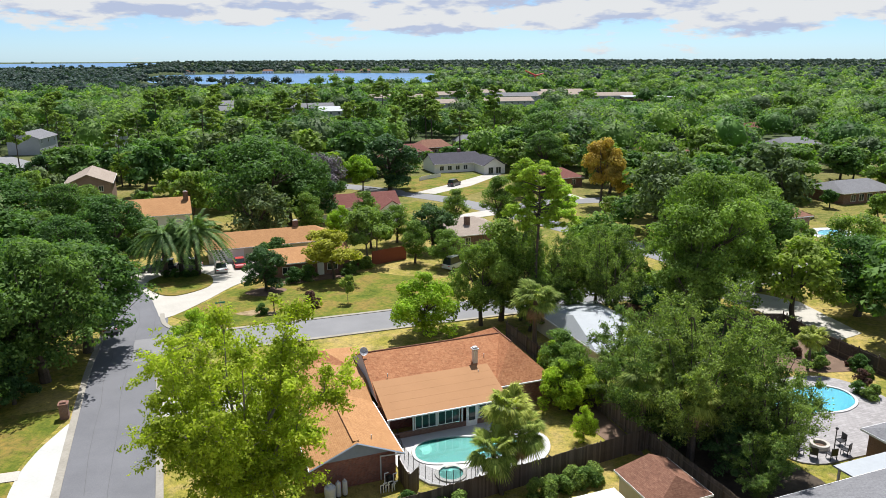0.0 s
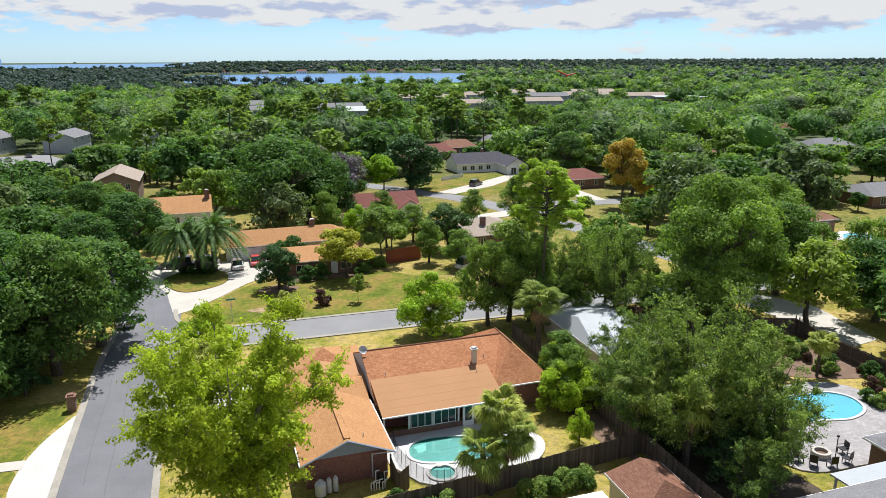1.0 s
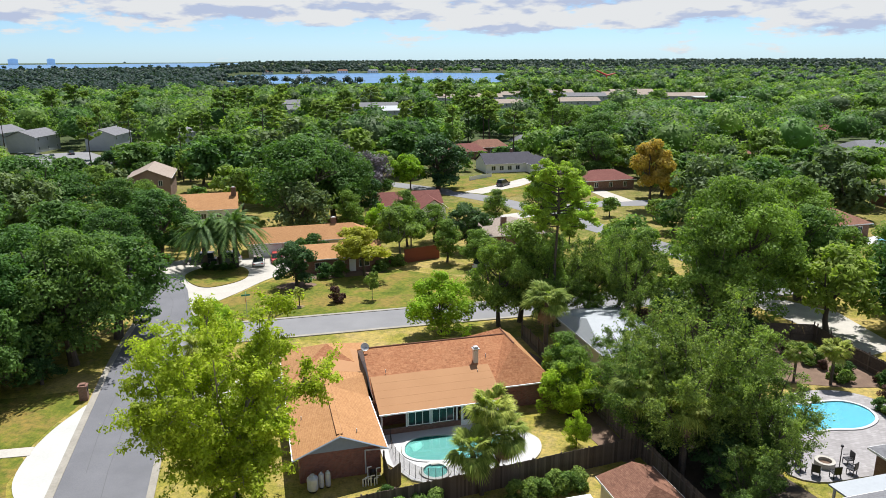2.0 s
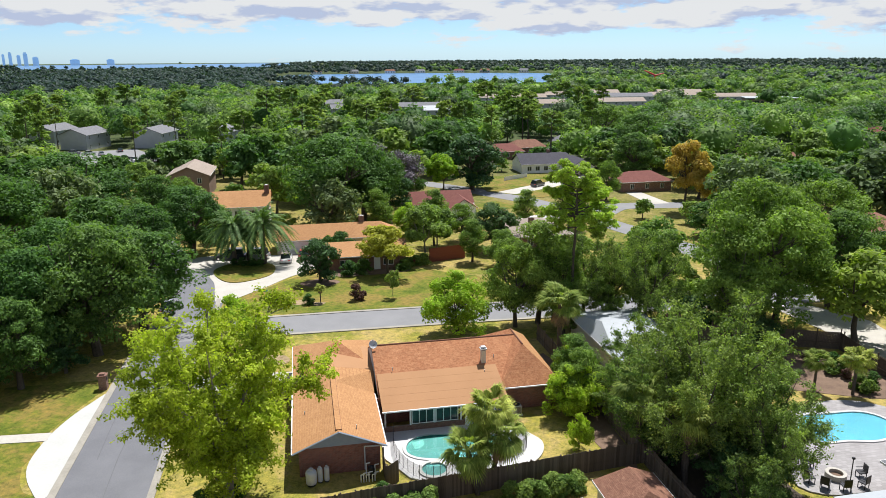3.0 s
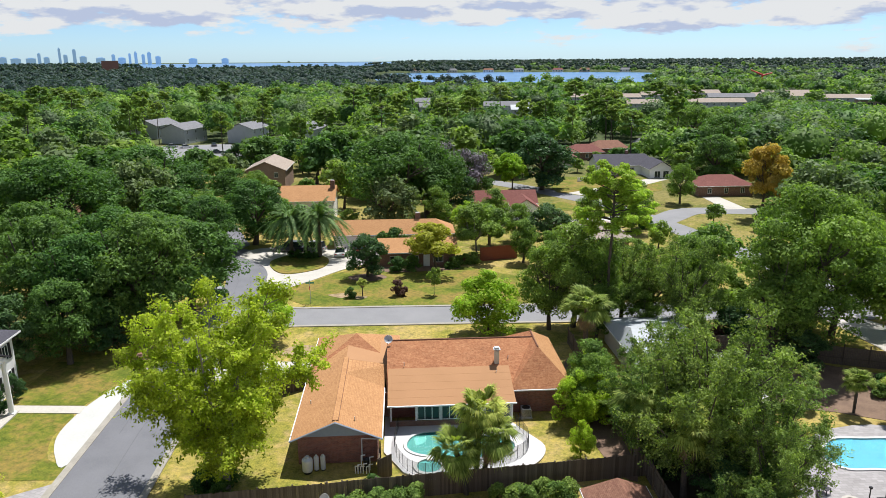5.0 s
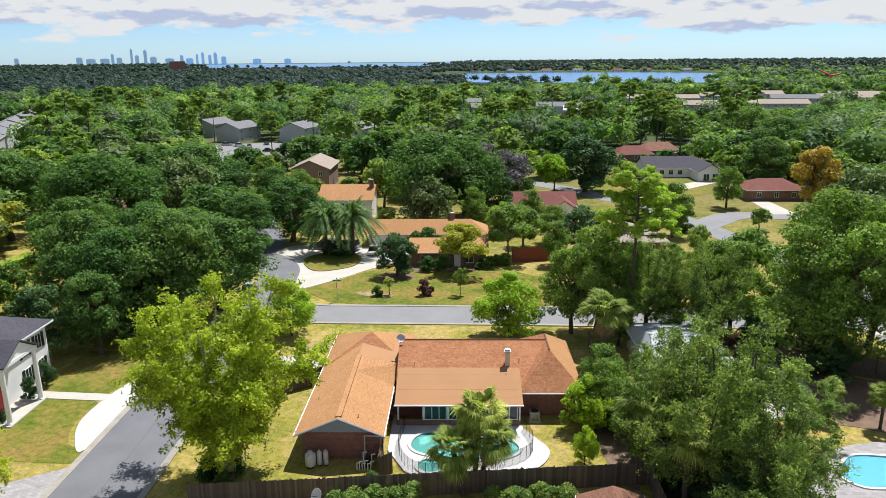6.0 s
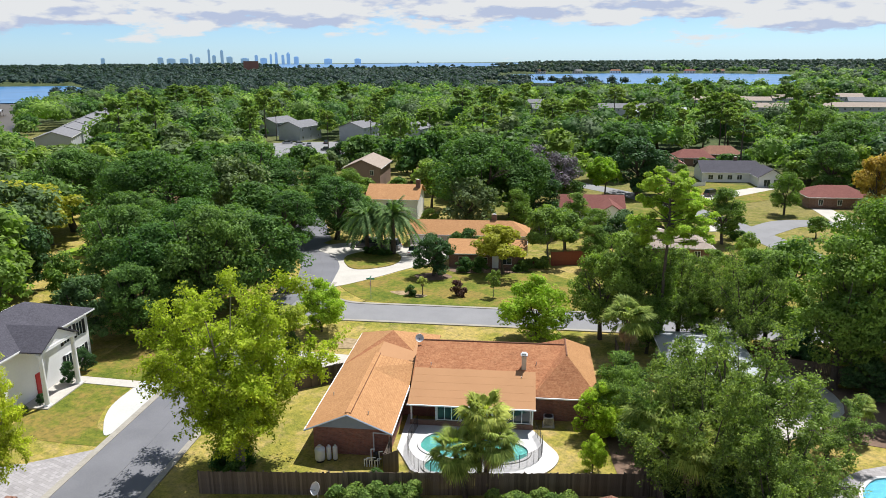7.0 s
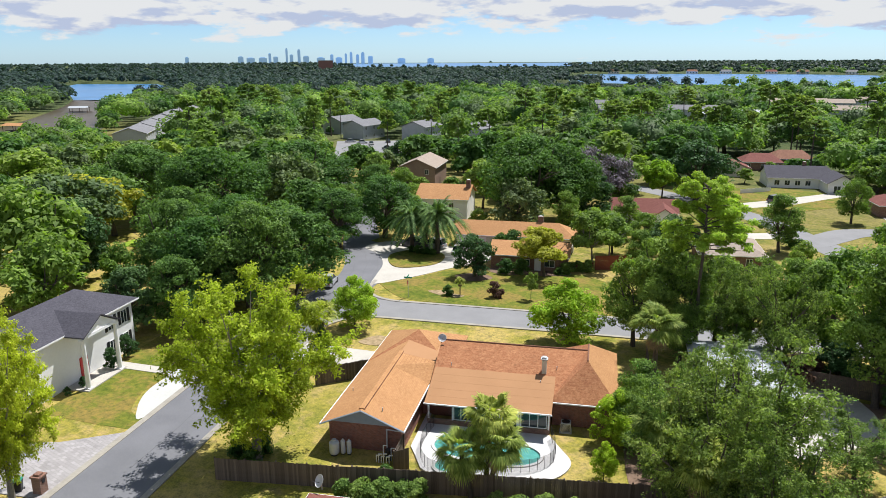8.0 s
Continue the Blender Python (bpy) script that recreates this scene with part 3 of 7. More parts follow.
# mulch brown here also stands in for dense shade under the canopy
sheet("bed", spline([(39, 8), (47, 6), (57, 2), (57.2, 13.3), (46, 18.4), (39.5, 20)], False, 2), MULCH, 0.03, "leaf litter and painted canopy shade under large trees", "garden bed")
sheet("bed", spline([(24.6, -1.5), (26.6, -2), (26.7, 18), (25.3, 18), (24.2, 9)], True, 3), MULCH, 0.03, "dark mulch bed along a board fence", "garden bed")
sheet("bed", spline([(-1.4, 43.4), (0.4, 42.0), (1.6, 42.6), (2.8, 41.2), (4.0, 42.4), (2.4, 43.0), (1.6, 44.2), (-0.2, 44.0)], True, 4), BARE, 0.05, "bare sandy patch in a lawn", "garden bed")
sheet("bed", spline([(0.6, 52.4), (3.4, 50.0), (6.4, 52.2), (4.0, 54.6)], True, 5), MULCH, 0.05, "round mulch ring under a magnolia", "garden bed")
sheet("bed", spline([(6.4, 55.2), (11.4, 55.4), (16.8, 56.4), (16.8, 58.4), (5.4, 58.3)], True, 3), MULCH, 0.05, "planting bed along a brick wall", "garden bed")

# dark sheet added where the ground lies in the elms' shade
sheet("bed", spline([(27.4, -13.5), (32, -14.2), (36.2, -12.4), (36.0, -7.0), (38.6, -1.0), (37.0, 4.6), (30.0, 7.6), (27.4, 6.0)], True, 4), ELM_SHADE, 0.025, "dark ground sheet for the deep shade under elms", "garden bed")
sheet("bed", spline([(-4.6, 22.6), (-2.4, 22.0), (-0.6, 22.8), (-1.0, 24.6), (-3.2, 25.0)], True, 4), BARE, 0.02, "worn sandy patch in a dry lawn", "garden bed")

# ---- trees ----
def leaf_cards(centres, size, rng, up_bias=0.35, outward=None):
    """Small bent leaf sprays: one triangle each, at the given points."""
    k = len(centres)
    n = rng.normal(size=(k, 3))
    n /= np.linalg.norm(n, axis=1)[:, None]
    n[:, 2] = np.abs(n[:, 2]) * (1 - up_bias) + up_bias
    if outward is not None:
        n = n + outward * 1.0
    n /= np.linalg.norm(n, axis=1)[:, None]
    h = rng.normal(size=(k, 3))
    s = np.cross(n, h)
    s /= np.linalg.norm(s, axis=1)[:, None]
    t = np.cross(n, s)
    sz = size * rng.uniform(0.6, 1.35, (k, 1))
    v = np.empty((k, 3, 3))
    v[:, 0] = centres - t * sz * 0.6 - s * sz * 0.48
    v[:, 1] = centres - t * sz * 0.45 + s * sz * 0.5
    v[:, 2] = centres + t * sz * 0.85
    tri = np.arange(k * 3).reshape(k, 3)
    return v.reshape(-1, 3), tri


def mesh_of(name, v, tri, mat):
    me = bpy.data.meshes.new(name)
    me.vertices.add(len(v))
    me.vertices.foreach_set("co", np.ascontiguousarray(v, dtype=np.float32).ravel())
    me.loops.add(len(tri) * 3)
    me.loops.foreach_set("vertex_index", np.ascontiguousarray(tri, dtype=np.int32).ravel())
    me.polygons.add(len(tri))
    me.polygons.foreach_set("loop_start", np.arange(0, len(tri) * 3, 3, dtype=np.int32))
    me.update(calc_edges=True)
    me.materials.append(mat)
    return me


def crown_points(rng, radius, low, high, clumps, cards, clump_r, hollow=0.45, taper=1.0, flat=0.75):
    """Leaf places in clumps over the lobes of a crown between two heights, with gaps between the lobes."""
    mid, half = (low + high) / 2, (high - low) / 2
    lobes = int(np.clip(clumps / 11, 7, 22))
    k = np.arange(lobes) + rng.uniform(-0.3, 0.3, lobes)
    up = np.clip(1 - 1.9 * (k + 0.5) / lobes, -0.88, 1)
    turn = k * 2.399963 + rng.uniform(0, 6.28)
    flatr = np.sqrt(np.clip(1 - up * up, 0, 1))
    size_l = rng.uniform(0.3, 0.46, lobes) * (1 - 0.15 * np.clip(up, 0, 1))
    reach = (1 - size_l) * rng.uniform(0.86, 1.1, lobes)
    shrink = 1 - (1 - taper) * np.clip(up, 0, 1)
    centre = np.stack([np.cos(turn) * flatr * reach * radius * shrink, np.sin(turn) * flatr * reach * radius * shrink, mid + up * reach * half], axis=1)
    lobe = rng.integers(0, lobes, clumps)
    d = rng.normal(size=(clumps, 3))
    d /= np.linalg.norm(d, axis=1)[:, None]
    d[:, 2] = np.where(d[:, 2] < -0.35, -d[:, 2], d[:, 2])
    r = rng.uniform(max(hollow, 0.45), 1.0, clumps) ** 0.6
    c = centre[lobe] + d * (size_l[lobe] * r)[:, None] * np.array([radius, radius, min(radius, half) * 0.9])
    which = rng.integers(0, clumps, cards)
    o = rng.normal(size=(cards, 3))
    o /= np.linalg.norm(o, axis=1)[:, None]
    size = clump_r * rng.uniform(0.6, 1.3, clumps)
    pts = c[which] + o * (size[which] * rng.uniform(0.55, 1.0, cards) ** 0.5)[:, None] * np.array([1, 1, flat])
    return pts, o, c


def trunk_bm(rng, height, r, limbs, radius, split=0.33, sway=0.25):
    """A tapered trunk that forks into limbs and branches."""
    bm = B()
    base = Vector((0, 0, -0.3))
    fork = Vector((rng.normal() * sway, rng.normal() * sway, height * split))
    mid = (base + fork) / 2 + Vector((rng.normal() * 0.15, rng.normal() * 0.15, 0))
    tube(bm, base, mid, r * 1.25, r * 0.95, 9)
    tube(bm, mid, fork, r * 0.95, r * 0.75, 9)
    for i in range(limbs):
        q = 2 * math.pi * (i + rng.random() * 0.6) / limbs
        reach = radius * rng.uniform(0.7, 1.0)
        tip = Vector((math.cos(q) * reach * 0.6, math.sin(q) * reach * 0.6, height * rng.uniform(0.6, 0.86)))
        knee = fork.lerp(tip, 0.45) + Vector((math.cos(q), math.sin(q), 0)) * reach * 0.12
        tube(bm, fork, knee, r * 0.5, r * 0.33, 6)
        tube(bm, knee, tip, r * 0.33, r * 0.1, 6)
        for _ in range(3):
            end = knee + Vector((math.cos(q + rng.normal() * 0.8), math.sin(q + rng.normal() * 0.8), rng.uniform(0.2, 0.9))) * reach * 0.35
            tube(bm, knee, end, r * 0.2, r * 0.06, 5)
    return bm


def make_tree(seed, kind_name, leaf, bark, label, height, radius, low, clumps, cards, size, clump_r, trunk_r, limbs=6, hollow=0.45, taper=0.8, category="tree"):
    rng = np.random.default_rng(seed)
    ob = thing(kind_name, Matrix.Identity(4), label, category)
    stem = trunk_bm(rng, height, trunk_r, limbs, radius)
    pts, out, mids = crown_points(rng, radius, low, height, clumps, cards, clump_r, hollow, taper)
    for c in (mids[::max(1, clumps // 60)] if cards > 9000 else mids[:0]):
        # a branch up to this clump of leaves
        foot = Vector((c[0] * 0.18, c[1] * 0.18, max(height * 0.22, c[2] - 0.55 * math.hypot(c[0], c[1]) - 0.1 * height)))
        knee = foot.lerp(Vector(c), 0.55) - Vector((0, 0, 0.04 * height))
        tube(stem, foot, knee, trunk_r * 0.16, trunk_r * 0.09, 4)
        tube(stem, knee, knee.lerp(Vector(c), 0.8), trunk_r * 0.09, trunk_r * 0.03, 4)
    part("trunk", stem, bark, ob)
    v, tri = leaf_cards(pts, size, rng, 0.2, out)
    cr = new("crown", mesh_of("crown", v, tri, leaf))
    cr.parent = ob
    return ob


def make_branching(seed, kind_name, leaf, bark, label, height, radius, low, cards, size, trunk_r, limbs=8, fork=0.22, puff=0.34, hang=0.0, category="tree"):
    """A trunk that parts into limbs, boughs and twigs; leaves sit in loose sprays along the twigs, with gaps between the boughs."""
    rng = np.random.default_rng(seed)
    ob = thing(kind_name, Matrix.Identity(4), label, category)
    bm = B()
    top = Vector((rng.normal() * 0.2, rng.normal() * 0.2, height * fork))
    tube(bm, (0, 0, -0.3), top * 0.5, trunk_r * 1.3, trunk_r, 9)
    tube(bm, top * 0.5, top, trunk_r, trunk_r * 0.85, 9)
    mid, half = (low + height) / 2, (height - low) / 2
    twigs = []

    def edge(q, lift):
        """The crown's outline in that direction from its middle."""
        w = 1 + 0.1 * math.sin(3 * q + seed) + 0.07 * math.sin(5 * q + 2 * seed)
        return Vector((math.cos(q) * math.cos(lift) * radius * w, math.sin(q) * math.cos(lift) * radius * w, mid + math.sin(lift) * half))

    for i in range(limbs):
        q = 2 * math.pi * (i + rng.uniform(-0.25, 0.25)) / limbs
        lift = (0.15, 0.62, 1.05, 0.35, 0.85, -0.1)[i % 6] + rng.normal() * 0.08
        tip = top.lerp(edge(q, lift), rng.uniform(0.86, 1.04))
        bow = Vector((0, 0, (tip - top).length * 0.12 * (1 if lift < 0.7 else -0.3)))
        line = [top.lerp(tip, k / 5) + bow * math.sin(math.pi * k / 5) + Vector(rng.normal(size=3) * 0.12) for k in range(6)]
        line[0] = top
        for k in range(5):
            tube(bm, line[k], line[k + 1], trunk_r * (0.5 - 0.09 * k), trunk_r * (0.41 - 0.09 * k) + 0.006, 6)
        for k in range(1, 6):
            for _ in range(3):
                out = (line[k] - Vector((0, 0, mid))).normalized()
                way = ((tip - top).normalized() * 0.5 + out * 0.45 + Vector(rng.normal(size=3) * 0.6)).normalized()
                reach = radius * rng.uniform(0.24, 0.46) * (1.15 - 0.1 * k)
                end = line[k] + way * reach - Vector((0, 0, hang * reach))
                if end.z < low:
                    end.z = low + rng.random() * 0.5
                tube(bm, line[k], end, trunk_r * 0.12, trunk_r * 0.03, 4)
                for _ in range(5):
                    s0 = line[k].lerp(end, rng.uniform(0.3, 1.0))
                    e0 = s0 + Vector(rng.normal(size=3)) * radius * 0.095 + way * radius * 0.06 - Vector((0, 0, hang * 0.8 * rng.random()))
                    tube(bm, s0, e0, trunk_r * 0.035, trunk_r * 0.012, 3)
                    twigs.append((s0, e0))
    part("trunk", bm, bark, ob)
    a0, a1 = np.array([tuple(t[0]) for t in twigs]), np.array([tuple(t[1]) for t in twigs])
    weight = rng.uniform(0.3, 1.0, len(twigs))
    which = rng.choice(len(twigs), cards, p=weight / weight.sum())
    o = rng.normal(size=(cards, 3))
    o /= np.linalg.norm(o, axis=1)[:, None]
    pts = a0[which] + (a1 - a0)[which] * rng.uniform(0.1, 1.15, (cards, 1)) + o * puff * rng.random((cards, 1)) ** 0.6 * np.array([1, 1, 0.75])
    v, tri = leaf_cards(pts, size, rng, 0.25, o)
    cr = new("crown", mesh_of("crown", v, tri, leaf))
    cr.parent = ob
    return ob


MASTERS = {}


def master(key, *args, build=make_tree, **kw):
    MASTERS[key] = build(*args, **kw)
    MASTERS[key]["size"] = args[5]


PLANTED = []


def plant(key, a, b, height, wide=None, turn=None, label="", world=False):
    """A tree of that kind and height at a plan place; wide: its crown's width against the master's."""
    ob = MASTERS[key]
    if world:
        a, b = AB(a, b)
    s = height / ob["size"]
    w = s if wide is None else wide * s
    turn = (len(PLANTED) * 77.0) % 360 if turn is None else turn
    first = not any(k == key for k, *_ in PLANTED)
    m = at(a, b, turn, 0, (w, w, s))
    PLANTED.append((key, a, b))
    if first:
        ob.matrix_world = m
        made = ob
    else:
        made = copy_thing(ob, Matrix.Identity(4))
        made.matrix_basis = m
    if label:
        made["label"] = label
    return made


master("syc", 11, "sycamore_tree", LEAF_LIGHT, BARK_PALE, "spreading sycamore with light yellow-green leaves and pale mottled limbs", 14.5, 5.7, 2.5, 80000, 0.155, 0.36, 18, 0.22, 0.5, build=make_branching)
master("oak", 21, "oak_tree", LEAF_OAK, BARK, "broad live oak with a dense dark green crown", 14.0, 7.0, -0.6, 230, 26000, 0.24, 1.2, 0.45, 7, 0.55, 0.75)
master("oak2", 22, "oak_tree", LEAF_OAK, BARK, "tall oak with a dense dark green crown", 14.0, 6.0, -0.6, 190, 20000, 0.24, 1.15, 0.42, 7, 0.5, 0.7)
master("mid", 31, "broadleaf_tree", LEAF_MID, BARK, "leafy mid-green tree with an uneven crown", 13.0, 5.0, -0.6, 170, 17000, 0.2, 0.95, 0.3, 6, 0.3, 0.62)
master("giant", 34, "broadleaf_tree", LEAF_MID, BARK, "very large spreading tree with mid-green leaves", 19.0, 8.6, -0.6, 300, 42000, 0.22, 1.25, 0.5, 8, 0.4, 0.7)
master("mid2", 32, "broadleaf_tree", LEAF_MID, BARK, "slim mid-green tree with a loose crown", 13.0, 3.9, -0.6, 140, 12500, 0.2, 0.9, 0.26, 6, 0.25, 0.5)
master("olive", 33, "elm_tree", LEAF_ELM, BARK, "airy olive-green tree with fine hanging sprays", 13.0, 3.9, 0.6, 24000, 0.13, 0.26, 12, 0.2, 0.42, 0.25, build=make_branching)
master("elm", 37, "elm_tree", LEAF_ELM, BARK, "open-crowned olive-green elm with dark limbs", 13.0, 4.6, 1.0, 24000, 0.14, 0.28, 14, 0.26, 0.42, 0.15, build=make_branching)
master("bright", 41, "young_tree", LEAF_BRIGHT, BARK, "bushy young tree with bright green leaves", 7.5, 3.7, -0.9, 150, 15000, 0.17, 0.65, 0.14, 6, 0.25, 0.5)
master("dark", 51, "magnolia_tree", LEAF_DARK, BARK, "dark glossy magnolia with a dense rounded crown", 9.0, 3.9, -1.2, 160, 11000, 0.22, 0.7, 0.25, 6, 0.5, 0.6)
master("yellow", 61, "golden_tree", LEAF_YELLOW, BARK, "small tree with layered yellow-green leaves", 7.5, 4.0, 1.6, 90, 8000, 0.25, 0.7, 0.16, 6, 0.35, 0.6)
master("rust", 71, "maple_tree", LEAF_RUST, BARK, "maple with rust-orange leaves", 14.0, 5.0, 2.0, 120, 10000, 0.34, 1.0, 0.28, 6, 0.4, 0.5)
master("light", 72, "maple_tree", LEAF_BRIGHT, BARK, "round maple with fresh light green leaves", 10.0, 5.0, 1.6, 110, 8000, 0.36, 1.0, 0.2, 6, 0.5, 0.7)
master("bare", 73, "bare_tree", LEAF_DRY, BARK_PALE, "half-bare tree with grey twigs", 11.0, 4.2, 3.0, 80, 3500, 0.26, 1.2, 0.22, 9, 0.4, 0.8)
master("thin", 74, "crape_myrtle", LEAF_OLIVE, BARK_PALE, "thin crape myrtle with sparse leaves", 7.0, 3.0, 1.6, 60, 4000, 0.25, 0.7, 0.12, 8, 0.4, 0.8)
master("bush", 81, "bush", LEAF_OAK, BARK, "rounded clipped green bush", 2.2, 1.15, -0.5, 70, 3400, 0.13, 0.35, 0.05, 4, 0.75, 0.9, "bush")
master("redbush", 82, "bush", LEAF_RED, BARK, "loose dark reddish bush", 2.6, 1.1, -0.6, 60, 3000, 0.14, 0.35, 0.05, 5, 0.5, 0.7, "bush")
master("wildbush", 83, "bush", LEAF_OLIVE, BARK, "loose olive green shrub", 1.6, 1.1, -0.4, 56, 2600, 0.15, 0.35, 0.04, 5, 0.5, 0.8, "bush")
# sparser crowns for trees further off
master("far_oak", 101, "oak_tree", LEAF_OAK, BARK, "dark green oak among houses", 13.0, 6.0, 0.6, 90, 2400, 0.8, 1.5, 0.4, 5, 0.5, 0.75)
master("fill_oak", 101, "oak_tree", LEAF_OAK, BARK, "dark green oak among houses", 13.0, 6.0, 0.6, 130, 4600, 0.5, 1.5, 0.4, 5, 0.5, 0.75)
master("far_mid", 102, "broadleaf_tree", LEAF_MID, BARK, "mid-green tree among houses", 12.0, 5.0, 0.6, 80, 2000, 0.72, 1.3, 0.3, 5, 0.45, 0.65)
master("fill_mid", 102, "broadleaf_tree", LEAF_MID, BARK, "mid-green tree among houses", 12.0, 5.0, 0.6, 130, 4200, 0.46, 1.3, 0.3, 5, 0.45, 0.65)
master("far_moss", 105, "oak_tree", LEAF_MOSS, BARK, "grey-green moss-hung oak among houses", 13.0, 6.2, 0.6, 90, 2400, 0.75, 1.5, 0.4, 6, 0.4, 0.7)
master("fill_moss", 105, "oak_tree", LEAF_MOSS, BARK, "grey-green moss-hung oak among houses", 13.0, 6.2, 0.6, 130, 4400, 0.46, 1.5, 0.4, 6, 0.4, 0.7)
master("far_light", 103, "broadleaf_tree", LEAF_PINE, BARK, "light yellow-green tree among houses", 11.5, 4.6, 1.0, 80, 1800, 0.7, 1.2, 0.3, 5, 0.4, 0.65)
master("fill_light", 103, "broadleaf_tree", LEAF_PINE, BARK, "light yellow-green tree among houses", 11.5, 4.6, 1.0, 130, 3600, 0.44, 1.2, 0.3, 5, 0.4, 0.65)


def make_pine(seed, key, height=18.0, r=6.0, boughs=48, needles=18000, size=0.24, leaf=LEAF_NEEDLE):
    """A bare leaning mast and short boughs with tufts of needles near the top."""
    rng = np.random.default_rng(seed)
    ob = thing("pine_tree", Matrix.Identity(4), "tall pine with a bare trunk and an open tufted top", "tree")
    bm = B()
    line = [Vector((0, 0, -0.3)), Vector((0.15, 0.1, height * 0.4)), Vector((-0.1, 0.2, height * 0.72)), Vector((0.1, 0, height * 0.95))]
    for i in range(3):
        tube(bm, line[i], line[i + 1], 0.22 - 0.055 * i, 0.165 - 0.055 * i, 8)
    tips = []
    for i in range(boughs):
        z = height * rng.uniform(0.62, 0.97)
        q, reach = rng.uniform(0, 6.28), r * (1.15 - (z / height - 0.55) * 1.5) * rng.uniform(0.5, 1.0)
        root = line[1].lerp(line[3], (z / height - 0.4) / 0.55)
        tip = root + Vector((math.cos(q) * reach, math.sin(q) * reach, rng.uniform(0.1, 1.3)))
        tube(bm, root, tip, 0.07, 0.02, 5)
        for s in (0.55, 0.8, 1.0):
            tips.append(root.lerp(tip, s) + Vector(rng.normal(size=3) * 0.25))
    part("trunk", bm, BARK, ob)
    c = np.array([tuple(t) for t in tips])
    which = rng.integers(0, len(c), needles)
    o = rng.normal(size=(needles, 3))
    o /= np.linalg.norm(o, axis=1)[:, None]
    pts = c[which] + o * rng.uniform(0.15, 0.6, (needles, 1)) * np.array([1, 1, 0.6])
    v, tri = leaf_cards(pts, size, rng, 0.2, o)
    cr = new("crown", mesh_of("crown", v, tri, leaf))
    cr.parent = ob
    MASTERS[key] = ob
    ob["size"] = height


make_pine(5, "pine", 18.0, 4.9, 64, 32000, 0.165)
make_pine(6, "far_pine", 18.0, 4.4, 20, 1900, 0.55, LEAF_PINE)


# ---- palms ----
def frond(bm, root, q, rise, length, droop, width, leaflets=14):
    """A feather frond: a curved rib with narrow leaflets on both sides."""
    prev = Vector(root)
    d = Vector((math.cos(q), math.sin(q), 0))
    side = Vector((-d.y, d.x, 0))
    for i in range(1, leaflets + 1):
        s = i / leaflets
        p = Vector(root) + d * length * (s - 0.12 * s * s) + Vector((0, 0, rise * s - droop * s * s))
        w = width * (0.35 + 1.3 * s) * (1.0 - s * 0.72) * 1.5
        for k in (-1, 1):
            tip = p + side * k * w + d * w * 0.55 + Vector((0, 0, -w * 0.45))
            face(bm, prev, p, tip)
        prev = p


def fan(bm, root, q, rise, length, droop, spread=1.0, blades=20):
    """A fan frond: a stalk and a half disc of drooping blades."""
    d = Vector((math.cos(q), math.sin(q), rise)).normalized()
    hub = Vector(root) + d * length * 0.5
    up = Vector((0, 0, 1))
    side = d.cross(up).normalized()
    face(bm, Vector(root) - side * 0.025, Vector(root) + side * 0.025, hub)
    for i in range(blades):
        t = (i / (blades - 1) - 0.5) * 2 * spread * 1.35
        w = (d * math.cos(t) + side * math.sin(t))
        r = length * 0.62 * (1.0 - 0.18 * abs(t))
        mid = hub + w * r * 0.55 + up * 0.05
        tip = hub + w * r - up * droop * r * (0.6 + 0.8 * ((i * 7) % 5) / 4)
        across = w.cross(up).normalized() * r * 0.045
        face(bm, hub, mid + across, tip, mid - across)


def make_date_palm(key, seed):
    rng = np.random.default_rng(seed)
    h = 7.0
    ob = thing("date_palm", Matrix.Identity(4), "tall date palm with a crown of arching feather fronds", "palm")
    bm = B()
    for i in range(9):
        tube(bm, (0, 0, h * i / 9 - 0.2), (0, 0, h * (i + 1) / 9 - 0.15), 0.36 - 0.008 * i, 0.3 - 0.006 * i, 10)
    part("trunk", bm, BARK, ob)
    bm = B()
    for i in range(110):
        q, lift = rng.uniform(0, 6.28), rng.uniform(-0.6, 1.5)
        frond(bm, (0.15 * math.cos(q), 0.15 * math.sin(q), h - 0.1), q, 3.4 * lift + 0.5, 4.8 * rng.uniform(0.85, 1.1) * (1 - 0.4 * max(lift, 0)), 2.6 + 1.2 * rng.random(), 0.36, 20)
    part("crown", bm, LEAF_PALM, ob)
    MASTERS[key] = ob
    ob["size"] = 10.2


def make_fan_palm(key, seed, heads, label, leaf=LEAF_SABAL, category="palm"):
    """Stems at the given offsets and heights, each with a head of fan fronds."""
    rng = np.random.default_rng(seed)
    ob = thing("fan_palm", Matrix.Identity(4), label, category)
    for x, y, h in heads:
        bm = B()
        for i in range(6):
            tube(bm, (x * i / 6 * 0.6 + x * 0.4, y, h * i / 6 - 0.2), (x * (i + 1) / 6 * 0.6 + x * 0.4, y, h * (i + 1) / 6 - 0.17), 0.2, 0.17, 8)
        part("trunk", bm, BARK, ob)
        bm = B()
        for i in range(78):
            q, rise = rng.uniform(0, 6.28), rng.uniform(-1.1, 1.9)
            fan(bm, (x + 0.1 * math.cos(q), y + 0.1 * math.sin(q), h + rng.uniform(-0.35, 0.2)), q, rise, 1.8 * rng.uniform(0.65, 1.15), 0.05 + 0.45 * rng.random(), rng.uniform(0.75, 1.1), 20)
        part("crown", bm, leaf, ob)
        bm = B()
        for i in range(24):
            q = rng.uniform(0, 6.28)
            fan(bm, (x + 0.1 * math.cos(q), y + 0.1 * math.sin(q), h - 0.5), q, rng.uniform(-2.6, -1.2), 1.3 * rng.uniform(0.7, 1.0), 0.5)
        part("dead_skirt", bm, DEAD_FROND, ob, "dry brown hanging fronds")
    MASTERS[key] = ob
    ob["size"] = 7.0


